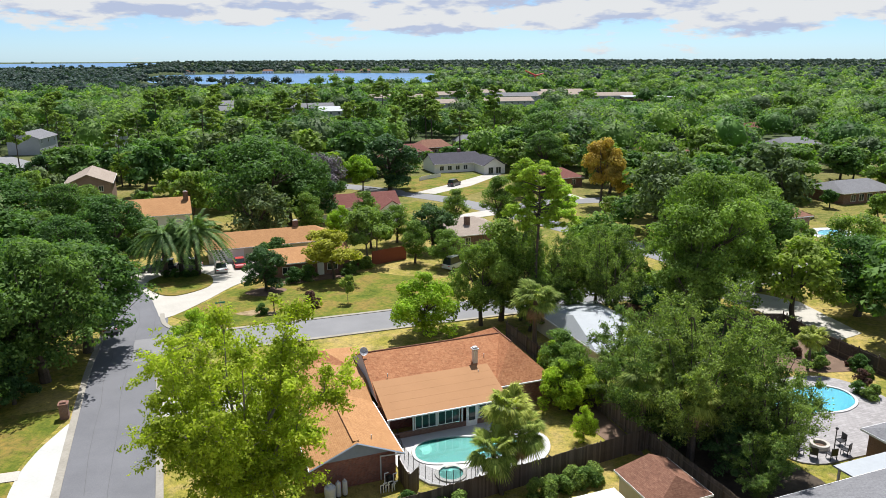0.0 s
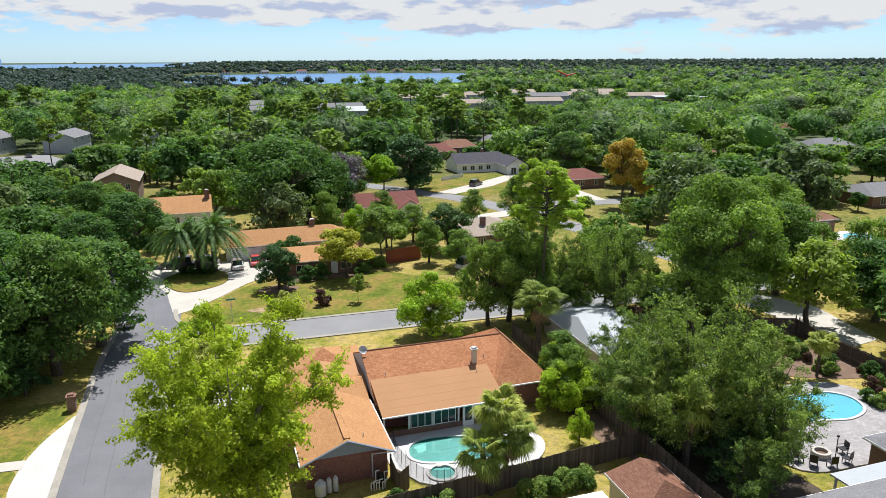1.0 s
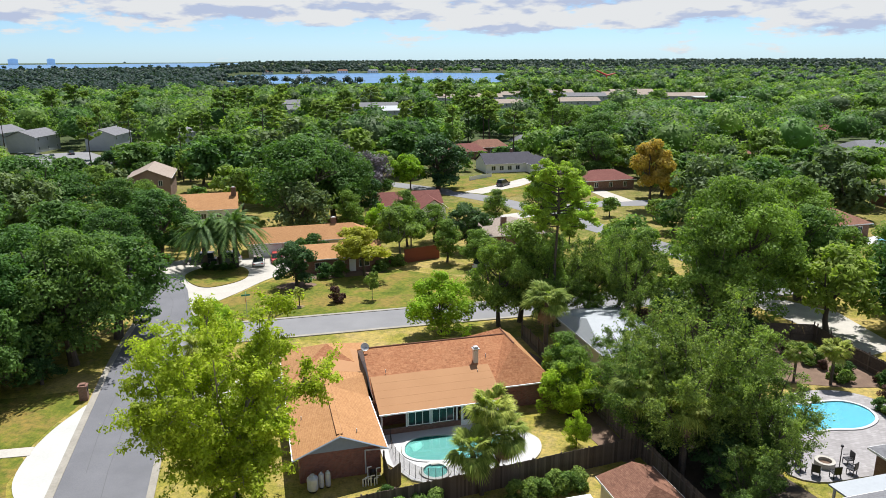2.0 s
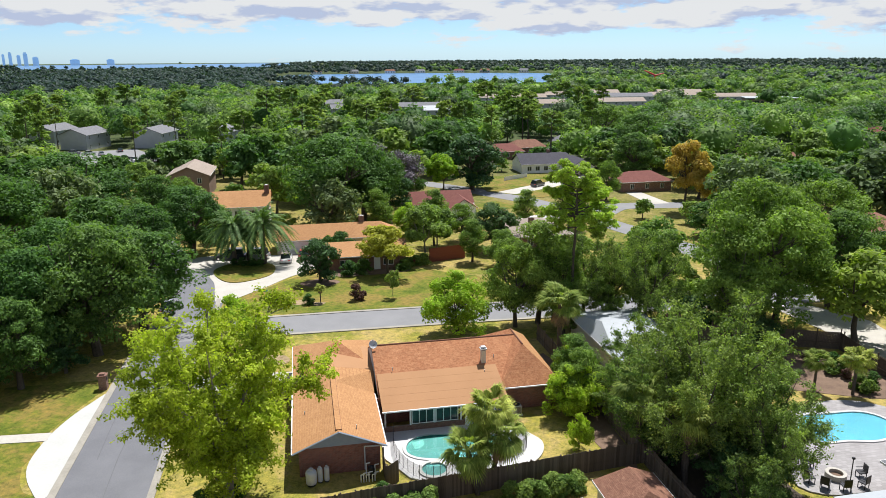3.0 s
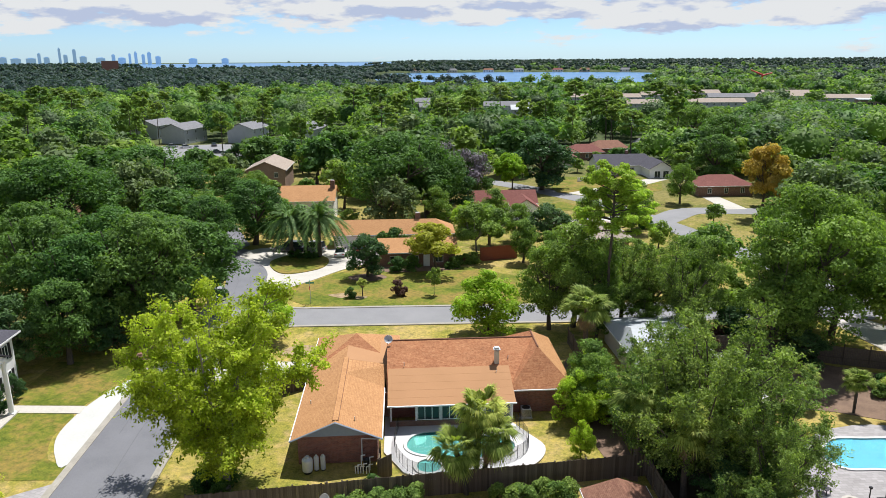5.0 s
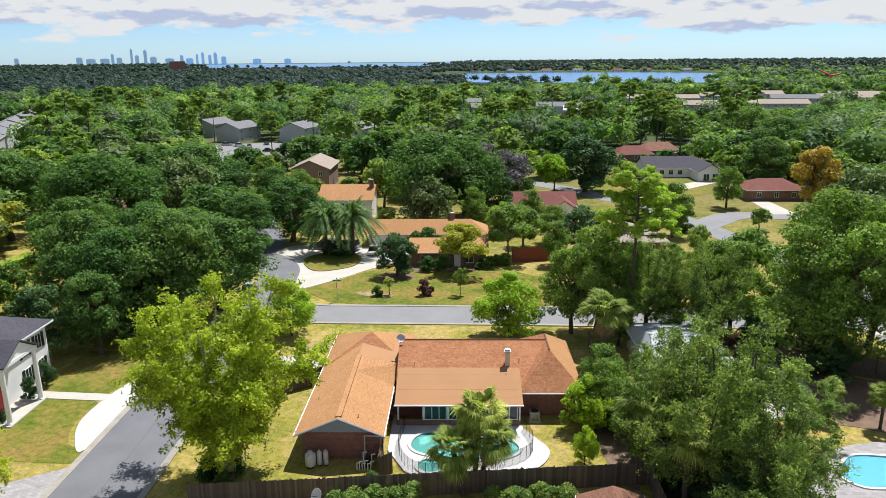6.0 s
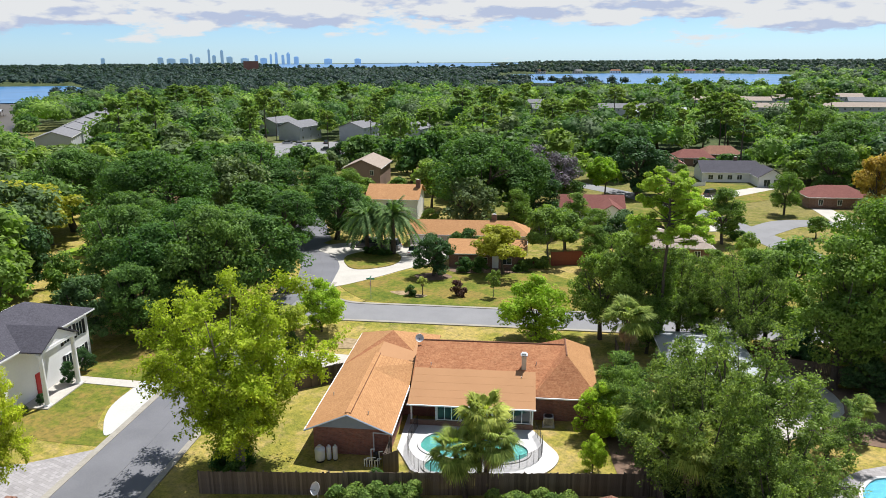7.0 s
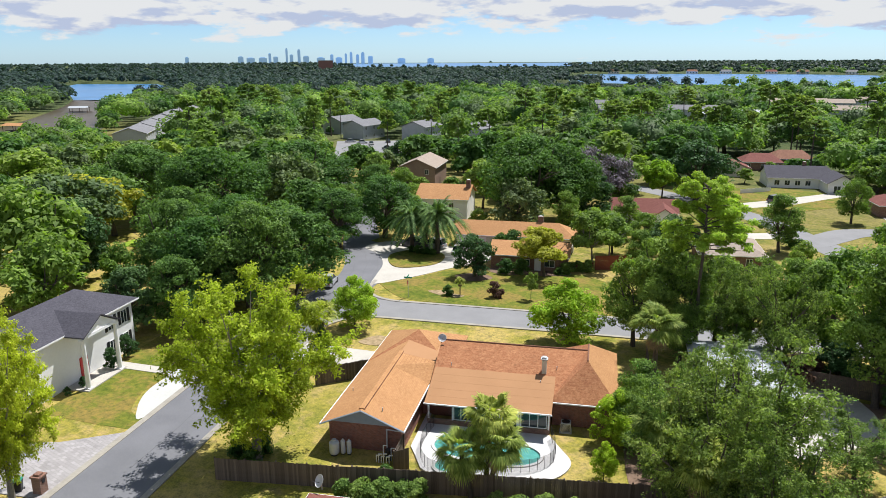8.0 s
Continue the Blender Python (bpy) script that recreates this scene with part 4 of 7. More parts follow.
make_date_palm("date", 91)
make_fan_palm("sabal", 92, [(0.6, 0.2, 5.6), (-1.2, -1.3, 3.5), (1.3, -0.5, 4.0)], "clump of sabal palms with shaggy yellow-green fan fronds")
make_fan_palm("fan", 93, [(0, 0, 5.4)], "single fan palm with drooping fronds")

# ---- plantings ----
plant("syc", -4.5, -2.9, 14.8, 1.02, 310)
plant("bright", -6.4, 27.0, 6.6, 1.0, label="wide pale green tree at the street corner")
plant("fan", -6.9, 16.8, 6.9, 1.1)
plant("dark", -6.5, 16.3, 5.0, 0.5, label="narrow dark evergreen beside a fan palm")
plant("bright", 18.6, 27.6, 7.6, 1.2)
plant("date", -9.5, 65.6, 9.8, 1.2)
plant("date", -4.9, 65.2, 10.4, 1.25)
plant("date", -7.3, 66.8, 9.2, 1.15)
plant("dark", 3.5, 52.5, 7.2, 1.08)
plant("yellow", 13.8, 55.4, 7.8, 1.2)
plant("thin", 20.6, 62.1, 9.5)
plant("thin", 23.5, 66.0, 8.5)
plant("thin", 13.0, 43.0, 4.0, 0.6)
for a, b in ((7.8, 55.6), (10.2, 56.1)):
    plant("bush", a, b, 2.5, 1.05)
plant("fan", 3.3, 42.6, 2.6, 1.1, label="low spiky palmetto in a mulch bed")
plant("bush", 1.8, 42.2, 1.6)
plant("redbush", 8.2, 42.8, 2.6)
plant("redbush", 41.0, 21.4, 3.6, 1.2)
plant("redbush", 42.6, 22.2, 2.8, 1.2)
for a, b, hh in ((-9.4, 65.2, 1.3), (-8.2, 64.6, 1.6), (-6.8, 64.2, 1.4), (-5.6, 64.0, 1.2)):
    plant("bush", a, b, hh, 1.1, label="dark undergrowth at the foot of palms")
plant("bush", 16.0, 57.0, 1.2, 1.3, label="low clipped bush by a brick wall")
plant("bush", 5.6, 68.8, 3.6, 0.9, label="rounded bush in a court between roofs")
plant("bush", 7.4, 69.0, 4.3, 0.95, label="rounded bush in a court between roofs")
for a, b in ((16.6, 58.0), (18.4, 59.2), (20.2, 60.0)):
    plant("wildbush", a, b, 1.8)
plant("pine", 32.2, 26.6, 19.4)
for key, a, b, h, w in (
        ("mid", 25.8, 28.4, 12.0, 0.85), ("mid2", 28.8, 29.2, 13.5, 1.1), ("mid", 31.2, 28.6, 11.0, 0.9), ("elm", 34.4, 28.6, 11.5, 1.0), ("elm", 37.8, 28.6, 10.5, 1.0), ("mid2", 41.6, 28.6, 12.0, 0.9), ("mid2", 30.4, 24.6, 7.0, 1.2), ("mid2", 36.0, 25.6, 6.0, 1.2), ("elm", 39.5, 22.5, 12.5, 0.9),
        ("mid2", 43.0, 26.0, 12.5, 1.0), ("mid2", 47.0, 27.0, 7.0, 1.3), ("dark", 52.0, 26.5, 6.0, 1.3), ("mid2", 56.0, 29.0, 8.0, 1.3), ("dark", 45.0, 22.0, 5.0, 1.4), ("dark", 49.5, 16.0, 4.5, 1.4), ("mid", -28.5, 85.0, 9.0, 1.2), ("oak2", -27.0, 100.0, 11.0, 1.1), ("mid2", -13.5, 83.0, 7.5, 1.3), ("mid", -18.0, 88.0, 8.0, 1.2), ("giant", 51.5, 20.0, 19.0, 1.0), ("giant", 58.0, 25.0, 17.0, 0.75), ("mid2", 47.0, 17.5, 14.0, 1.1),
        # small dark and oak2 trees below the elms are added to darken the gap
        ("olive", 26.8, -2.2, 10.0, 1.05), ("olive", 28.6, -6.0, 12.0, 1.0), ("elm", 31.6, -3.6, 13.8, 1.0), ("olive", 33.4, -7.2, 11.0, 1.1), ("elm", 32.6, -10.2, 9.6, 0.95), ("elm", 30.4, 0.6, 11.0, 0.9), ("olive", 28.0, 3.6, 6.2, 1.3), ("dark", 30.6, -8.0, 4.8, 1.1), ("dark", 32.6, -5.4, 5.2, 1.0), ("oak2", 32.4, -10.0, 5.2, 0.8), ("dark", 29.0, -3.2, 4.4, 1.1),
        ("olive", 41.0, 3.4, 6.2, 1.5), ("bright", 25.5, 5.5, 4.6, 1.1), ("olive", 29.6, -12.0, 5.5, 1.2), ("mid", 25.4, 6.6, 6.6, 0.95), ("bright", 23.6, 5.6, 4.8, 1.0), ("mid2", 25.6, 9.2, 6.5, 1.2), ("bright", 25.9, 11.0, 4.4, 0.9), ("bright", 22.6, -0.2, 3.4, 0.7),
        ("oak", -20.8, 29.0, 15.0, 0.95), ("oak2", -17.6, 36.0, 13.5, 1.2), ("oak", -25.5, 36.0, 14.5, 1.0), ("oak2", -26.5, 27.0, 13.5, 1.0), ("oak2", -24.5, 46.0, 12.0, 1.0),
        ("oak", -33.0, 33.0, 14.0, 1.0), ("oak2", -26.0, 21.5, 10.0, 0.95), ("dark", -22.8, 24.5, 5.5, 1.1), ("dark", -31.5, 20.0, 9.0, 1.0), ("oak2", -17.2, 74.8, 12.4, 1.25), ("oak", -40.0, 45.0, 13.5, 1.0), ("oak", -40.8, 92.6, 16.5, 1.5), ("mid", -23.5, 110.0, 9.5, 1.2), ("dark", -39.3, 165.7, 9.5, 1.1), ("oak2", 25.5, 117.3, 12.5, 0.95), ("oak", 104.4, 158.9, 17.0, 1.2), ("mid", 119.0, 219.6, 17.5, 1.5), ("oak", 64.9, 224.4, 17.0, 1.2), ("oak2", 43.9, 175.7, 15.0, 1.25), ("yellow", -62.9, 53.5, 13.5, 1.25), ("dark", -51.6, 36.4, 13.0, 0.95), ("mid", -98.0, 80.9, 14.5, 1.3), ("oak", -47.0, 66.0, 17.5, 1.2), ("oak", -67.7, 74.0, 16.5, 1.2), ("mid", 82.7, 47.8, 15.5, 1.2),
        ("oak", 8.2, 93.0, 19.0, 1.2), ("oak", 14.0, 97.0, 17.0, 1.0), ("dark", 18.5, 98.5, 13.0, 1.1), ("light", 35.6, 123.0, 10.0, 1.0), ("dark", 44.0, 128.0, 15.5, 1.3),
        ("mid", 71.7, 107.4, 10.5, 0.9), ("thin", 44.0, 125.0, 5.0, 0.9), ("mid2", 52.1, 79.8, 11.0, 1.2), ("bush", 55.0, 84.0, 3.0, 1.2), ("mid2", 44.5, 84.0, 8.0, 1.2), ("fill_oak", 98.0, 118.0, 12.0, 1.0), ("oak2", 90.0, 132.0, 14.0, 1.1), ("bare", 24.0, 112.0, 13.0, 1.0), ("bare", 18.0, 118.0, 14.0, 1.0), ("rust", 82.5, 91.0, 16.5, 0.85), ("rust", 86.0, 89.0, 11.0, 0.8),
        # oak2 at -22.6, 65.5 is added to cast shade on the street
        ("mid2", 24.0, 72.0, 8.0, 1.2), ("mid", 29.5, 74.5, 8.0, 1.1), ("bright", 20.5, 80.0, 6.5, 1.1), ("mid2", 26.5, 85.0, 8.5, 1.2), ("mid2", 15.5, 85.0, 9.0, 1.2), ("oak2", -22.6, 65.5, 11.0, 1.15), ("mid", 32.0, 56.0, 7.0, 1.2), ("dark", 33.5, 67.0, 9.0, 1.2), ("mid2", 28.0, 60.0, 7.5, 1.2), ("syc", -19.4, -11.6, 13.2, 0.66),
        ("oak2", 71.0, 15.0, 11.0, 1.2), ("mid", 78.0, 22.0, 13.0, 1.1), ("oak2", 68.0, 28.0, 14.0, 1.0), ("thin", 74.0, 12.0, 9.0, 1.5), ("fan", 27.3, 17.6, 8.4, 1.15), ("olive", 30.8, 6.0, 9.5, 1.0), ("olive", 34.0, 3.6, 9.0, 1.1), ("fan", 26.3, -2.8, 8.2, 1.0), ("fan", 28.3, -6.5, 7.6, 1.0)):
    plant(key, a, b, h, w)
plant("sabal", 13.7, -3.0, 7.4, 1.0, 0)

# ---- the house by the pool ----
def walls(bm, a0, a1, b0, b1, z0, z1, t=0.2):
    """Four walls with thickness round a plan rectangle."""
    box(bm, ((a0 + a1) / 2, b0 + t / 2, (z0 + z1) / 2), (a1 - a0, t, z1 - z0))
    box(bm, ((a0 + a1) / 2, b1 - t / 2, (z0 + z1) / 2), (a1 - a0, t, z1 - z0))
    box(bm, (a0 + t / 2, (b0 + b1) / 2, (z0 + z1) / 2), (t, b1 - b0 - 2 * t, z1 - z0))
    box(bm, (a1 - t / 2, (b0 + b1) / 2, (z0 + z1) / 2), (t, b1 - b0 - 2 * t, z1 - z0))
    return bm


def roof_faces(bm, faces_, thick=0.12):
    """Roof planes given as point loops, thickened downwards."""
    for pts in faces_:
        top = [bm.verts.new(p) for p in pts]
        low = [bm.verts.new((p[0], p[1], p[2] - thick)) for p in pts]
        bm.faces.new(top)
        bm.faces.new(low[::-1])
        for i in range(len(pts)):
            j = (i + 1) % len(pts)
            bm.faces.new((low[i], low[j], top[j], top[i]))
    bmesh.ops.remove_doubles(bm, verts=list(bm.verts), dist=0.002)
    bmesh.ops.recalc_face_normals(bm, faces=bm.faces)
    return bm


def gable_roof(bm, a0, a1, b0, b1, ze, zr, along="b", hip0=0.0, hip1=0.0):
    """Eaves at ze, ridge at zr along a or b; hip0 and hip1: how far the ends slope in."""
    if along == "b":
        m = (a0 + a1) / 2
        r0, r1 = (m, b0 + hip0, zr), (m, b1 - hip1, zr)
        c = [(a0, b0, ze), (a1, b0, ze), (a1, b1, ze), (a0, b1, ze)]
        f = [(c[0], r0, r1, c[3]), (c[1], c[2], r1, r0)]
        if hip0:
            f.append((c[0], c[1], r0))
        if hip1:
            f.append((c[2], c[3], r1))
    else:
        m = (b0 + b1) / 2
        r0, r1 = (a0 + hip0, m, zr), (a1 - hip1, m, zr)
        c = [(a0, b0, ze), (a1, b0, ze), (a1, b1, ze), (a0, b1, ze)]
        f = [(c[0], c[1], r1, r0), (c[2], c[3], r0, r1)]
        if hip0:
            f.append((c[3], c[0], r0))
        if hip1:
            f.append((c[1], c[2], r1))
    return roof_faces(bm, f)


def ring_slab(bm, outer, holes, z0, z1):
    """A slab over an outline with holes."""
    es = []
    for loop in (outer, *holes):
        vs = [bm.verts.new((x, y, z1)) for x, y in loop]
        es += [bm.edges.new((vs[i], vs[(i + 1) % len(vs)])) for i in range(len(vs))]
    made = bmesh.ops.triangle_fill(bm, edges=es, use_beauty=True, use_dissolve=False)
    fs = [f for f in made["geom"] if isinstance(f, bmesh.types.BMFace)]
    ext = bmesh.ops.extrude_face_region(bm, geom=fs)
    bmesh.ops.translate(bm, verts=[v for v in ext["geom"] if isinstance(v, bmesh.types.BMVert)], vec=(0, 0, z0 - z1))
    bmesh.ops.recalc_face_normals(bm, faces=bm.faces)
    return bm


def window(parent, name, c, w, h, facing, frame_mat=None, glass=None, bars=1, proud=0.05):
    """A framed window on a wall; facing: -b, +b, -a or +a as a vector in the house's plan."""
    frame_mat, glass = frame_mat or WHITE, glass or GLASS
    n = Vector((*facing, 0))
    s = Vector((-n.y, n.x, 0))
    turn = Matrix((s, (0, 0, 1), n)).transposed().to_4x4()
    put = Matrix.Translation(Vector(c) + n * 0.004) @ turn
    rect = lambda x0, x1, y0, y1: [(x0, y0), (x1, y0), (x1, y1), (x0, y1)]
    k = bars + 1
    step = (w - 0.06) / k
    panes = [rect(-w / 2 + 0.06 + i * step, -w / 2 + i * step + step, -h / 2 + 0.06, h / 2 - 0.06) for i in range(k)]
    bm = ring_slab(B(), rect(-w / 2, w / 2, -h / 2, h / 2), panes, 0.0, proud)
    bm.transform(put)
    fr = part(name, bm, frame_mat, parent)
    for p in panes:
        bm = box(B(), ((p[0][0] + p[1][0]) / 2, 0, 0.01), (p[1][0] - p[0][0], h - 0.12, 0.016))
        bm.transform(put)
        part("pane", bm, glass, fr)
    return fr


def pool_house():
    h = thing("house", at(0, 0), "brick ranch house with a tan-orange shingle roof beside a pool", "house")
    part("wall", walls(B(), 0.45, 6.6, 0.5, 20.2, 0, 2.45), BRICK_RED, h, "red brick garage wing wall")
    for c, d in (((12.2, 7.6, 1.2), (11.3, 0.2, 2.4)), ((20.6, 7.9, 1.2), (4.9, 0.2, 2.4)), ((22.95, 13.2, 1.2), (0.2, 10.4, 2.4)), ((14.8, 18.3, 1.2), (16.3, 0.2, 2.4))):
        part("wall", box(B(), c, d), BRICK_RED, h, "red brick wall")
    part("roof", roof_faces(B(), [((0, -0.3, 2.45), (3.5, -0.3, 3.95), (3.5, 17.2, 3.95), (0, 20.7, 2.45)),
                                  ((7.0, -0.3, 2.45), (7.0, 8.6, 2.45), (3.5, 8.6, 3.95), (3.5, -0.3, 3.95)),
                                  ((3.5, 8.6, 3.95), (7.0, 8.6, 2.45), (7.3, 11.6, 3.3)), ((3.5, 8.6, 3.95), (7.3, 11.6, 3.3), (3.5, 11.6, 3.95)),
                                  ((0, 20.7, 2.45), (3.5, 17.2, 3.95), (7.0, 20.7, 2.45)), ((3.5, 17.2, 3.95), (7.3, 17.0, 3.3), (7.3, 20.7, 2.45), (7.0, 20.7, 2.45))]), SHINGLE_TAN, h, "tan-orange shingle roof of the garage wing")
    part("roof", roof_faces(B(), [((3.5, 17.2, 3.955), (3.5, 11.6, 3.955), (7.3, 11.6, 3.305), (7.3, 17.0, 3.305))]), ROLL_ROOF, h, "tan low-slope roof between the wings")
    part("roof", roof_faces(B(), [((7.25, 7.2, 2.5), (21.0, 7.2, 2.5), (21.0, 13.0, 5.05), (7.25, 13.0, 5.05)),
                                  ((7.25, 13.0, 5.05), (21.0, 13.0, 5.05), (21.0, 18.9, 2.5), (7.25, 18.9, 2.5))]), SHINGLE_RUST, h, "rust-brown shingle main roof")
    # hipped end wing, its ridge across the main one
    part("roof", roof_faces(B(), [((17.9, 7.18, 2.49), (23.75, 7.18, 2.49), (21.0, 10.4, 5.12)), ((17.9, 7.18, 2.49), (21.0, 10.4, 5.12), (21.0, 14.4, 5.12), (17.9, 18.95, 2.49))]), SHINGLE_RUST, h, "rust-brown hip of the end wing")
    # sunlit slopes: tan shingles put the light's paler tone into the colour
    part("roof", roof_faces(B(), [((23.75, 7.18, 2.495), (23.75, 18.95, 2.495), (21.0, 14.4, 5.125), (21.0, 10.4, 5.125)), ((23.75, 18.95, 2.495), (17.9, 18.95, 2.495), (21.0, 14.4, 5.125))]), SHINGLE_TAN, h, "end wing slopes in tan, sunlit tone in the colour")
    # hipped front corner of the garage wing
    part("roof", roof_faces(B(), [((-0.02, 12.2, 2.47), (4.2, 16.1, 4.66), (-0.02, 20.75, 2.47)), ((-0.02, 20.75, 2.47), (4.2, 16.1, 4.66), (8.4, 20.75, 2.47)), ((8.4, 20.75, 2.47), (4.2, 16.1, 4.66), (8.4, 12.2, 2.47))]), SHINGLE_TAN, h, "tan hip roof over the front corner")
    # shaded back slope: darker rust shingles put the shade into the colour
    part("roof", roof_faces(B(), [((-0.02, 12.2, 2.465), (8.4, 12.2, 2.465), (4.2, 16.1, 4.655))]), SHINGLE_RUST, h, "back slope of the front hip, shade in its rust-brown colour")
    bm = B()
    tube(bm, (7.25, 13.0, 5.07), (20.9, 13.0, 5.07), 0.07, None, 6)
    tube(bm, (21.0, 10.4, 5.12), (21.0, 14.4, 5.12), 0.07, None, 6)
    part("ridge_cap", bm, SHINGLE_BROWN, h)
    # slate-blue gables
    bm = B()
    corners = [(7.25, 7.6, 2.6), (7.25, 13.0, 4.95), (7.25, 18.4, 2.6)]
    front = [bm.verts.new(p) for p in corners]
    back = [bm.verts.new((p[0] + 0.15, p[1], p[2])) for p in corners]
    bm.faces.new(front)
    bm.faces.new(back[::-1])
    for i in range(3):
        bm.faces.new((front[i], back[i], back[(i + 1) % 3], front[(i + 1) % 3]))
    bmesh.ops.recalc_face_normals(bm, faces=bm.faces)
    part("gable", bm, SIDING_BLUE, h, "slate-blue siding gable")
    bm = B()
    pts = [(0.25, 2.36), (6.75, 2.36), (3.5, 3.78)]
    f0, f1 = [bm.verts.new((x, 0.42, z)) for x, z in pts], [bm.verts.new((x, 0.62, z)) for x, z in pts]
    bm.faces.new(f0)
    bm.faces.new(f1[::-1])
    for i in range(3):
        bm.faces.new((f0[i], f1[i], f1[(i + 1) % 3], f0[(i + 1) % 3]))
    bmesh.ops.recalc_face_normals(bm, faces=bm.faces)
    part("gable", bm, SIDING_BLUE, h, "slate-blue siding gable")
    # patio room
    part("roof", roof_faces(B(), [((7.35, 5.15, 2.32), (18.25, 5.15, 2.32), (18.25, 9.75, 3.66), (7.35, 9.75, 3.66))], 0.1), ROLL_ROOF, h, "tan low-slope patio roof")
    for k in range(1, 5):
        b = 5.15 + 4.6 * k / 5
        part("roof_seam", box(B(), (12.8, b, 2.32 + 1.34 * k / 5 + 0.002), (10.8, 0.012, 0.006)), SHINGLE_TAN, h)
    part("wall", box(box(B(), (12.75, 5.75, 0.3), (10.5, 0.18, 0.6)), (18.0, 6.7, 1.2), (0.15, 1.8, 2.3)), BRICK_BROWN, h, "low brown brick patio wall")
    for x in (7.6, 9.75, 11.85, 14.15, 15.62, 18.0):
        part("post", box(B(), (x, 5.75, 1.4), (0.14, 0.14, 1.7)), WHITE, h, "white patio post")
    part("beam", box(B(), (12.8, 5.75, 2.2), (10.5, 0.14, 0.16)), WHITE, h, "white patio beam")
    for x, w in ((10.8, 1.9), (12.9, 1.95), (16.75, 2.2)):
        window(h, "window", (x, 5.66, 1.42), w, 1.45, (0, -1), WHITE, GLASS, 2)
    d = part("door", box(B(), (15.0, 5.6, 1.1), (1.02, 0.08, 2.1)), WHITE, h, "white glazed patio door")
    part("pane", box(B(), (15.0, 5.55, 1.3), (0.6, 0.03, 1.3)), GLASS, d, "dark door glass")
    # fascia, gutters and downpipe
    for c, d in (((12.8, 5.1, 2.26), (11.0, 0.1, 0.11)), ((21.2, 7.13, 2.4), (6.0, 0.1, 0.11)), ((7.05, 4.1, 2.38), (0.08, 8.9, 0.11)), ((-0.05, 10.2, 2.38), (0.08, 21.0, 0.1))):
        part("gutter", box(B(), c, d), WHITE, h, "white gutter")
    for s in (-1, 1):
        part("fascia", tube(B(), (3.5 + s * 3.55, -0.33, 2.4), (3.5, -0.33, 3.9), 0.07, None, 4), SIDING_BLUE, h)
    bm = B()
    tube(bm, (6.95, -0.1, 2.3), (5.4, 0.38, 2.1), 0.06, None, 6)
    tube(bm, (5.4, 0.38, 2.1), (5.4, 0.38, 0.15), 0.06, None, 6)
    part("downpipe", bm, TANK_WHITE, h)
    # chimney, vents
    bm = B()
    box(bm, (17.2, 10.2, 4.25), (0.42, 0.42, 1.4))
    v = part("chimney", bm, CREAM, h, "pale square flue")
    part("cap", box(box(B(), (17.2, 10.2, 5.1), (0.62, 0.62, 0.08)), (17.2, 10.2, 5.22), (0.4, 0.4, 0.14)), GREY_METAL, v)
    for x, y, z in ((18.3, 10.6, 4.05), (17.0, 8.9, 3.35), (4.9, 1.0, 3.45), (8.8, 9.95, 3.9), (1.0, 5.0, 2.95)):
        part("vent_pipe", tube(B(), (x, y, z - 0.1), (x, y, z + 0.22), 0.04), GREY_METAL, h)
    part("ridge_vent", box(B(), (3.5, 6.0, 3.965), (0.42, 12.0, 0.05)), SHINGLE_TAN, h)
    for s in (-0.22, 0.22):
        part("vent_edge", box(B(), (3.5 + s, 6.0, 3.93), (0.03, 12.0, 0.06)), SHINGLE_BROWN, h)
    return h


pool_house()


# ---- pool, deck and garden ----
def circle(x, y, r, n=20):
    return [(x + r * math.cos(2 * math.pi * i / n), y + r * math.sin(2 * math.pi * i / n)) for i in range(n)]


def grow(loop, d):
    cx, cy = sum(p[0] for p in loop) / len(loop), sum(p[1] for p in loop) / len(loop)
    out = []
    for i, p in enumerate(loop):
        q0, q1 = loop[i - 1], loop[(i + 1) % len(loop)]
        t = Vector((q1[0] - q0[0], q1[1] - q0[1])).normalized()
        n = Vector((t.y, -t.x))
        if n.dot(Vector((p[0] - cx, p[1] - cy))) < 0:
            n = -n
        out.append((p[0] + n.x * d, p[1] + n.y * d))
    return out


POOL = spline([(8.9, 2.3), (9.3, 3.7), (10.6, 4.5), (12.7, 4.3), (14.5, 3.6), (16.2, 3.5), (17.5, 2.6), (17.5, 1.3), (16.2, 0.4), (14.2, 0.2), (12.6, 0.35), (10.8, 0.75), (9.5, 1.3)], True, 4)
SPA = circle(10.6, -0.75, 0.95)
DECK_LINE = spline([(8.6, -1.4), (10.5, -2.5), (12.6, -2.0), (14.2, -1.2), (15.6, -1.9), (17.6, -1.7), (19.4, -0.3), (20.1, 1.7), (19.2, 3.6)], False, 4)
DECK_LINE = [(7.05, 8.5), (7.05, 1.6), (7.7, 0.4)] + DECK_LINE + [(18.1, 5.65), (7.45, 5.65), (7.45, 8.5)]


PLASTER_STEP = surface("pale aqua plaster", (0.06, 0.27, 0.23), (0.1, 0.34, 0.29), 0.6, 0, 3, 0.6, 0.05)


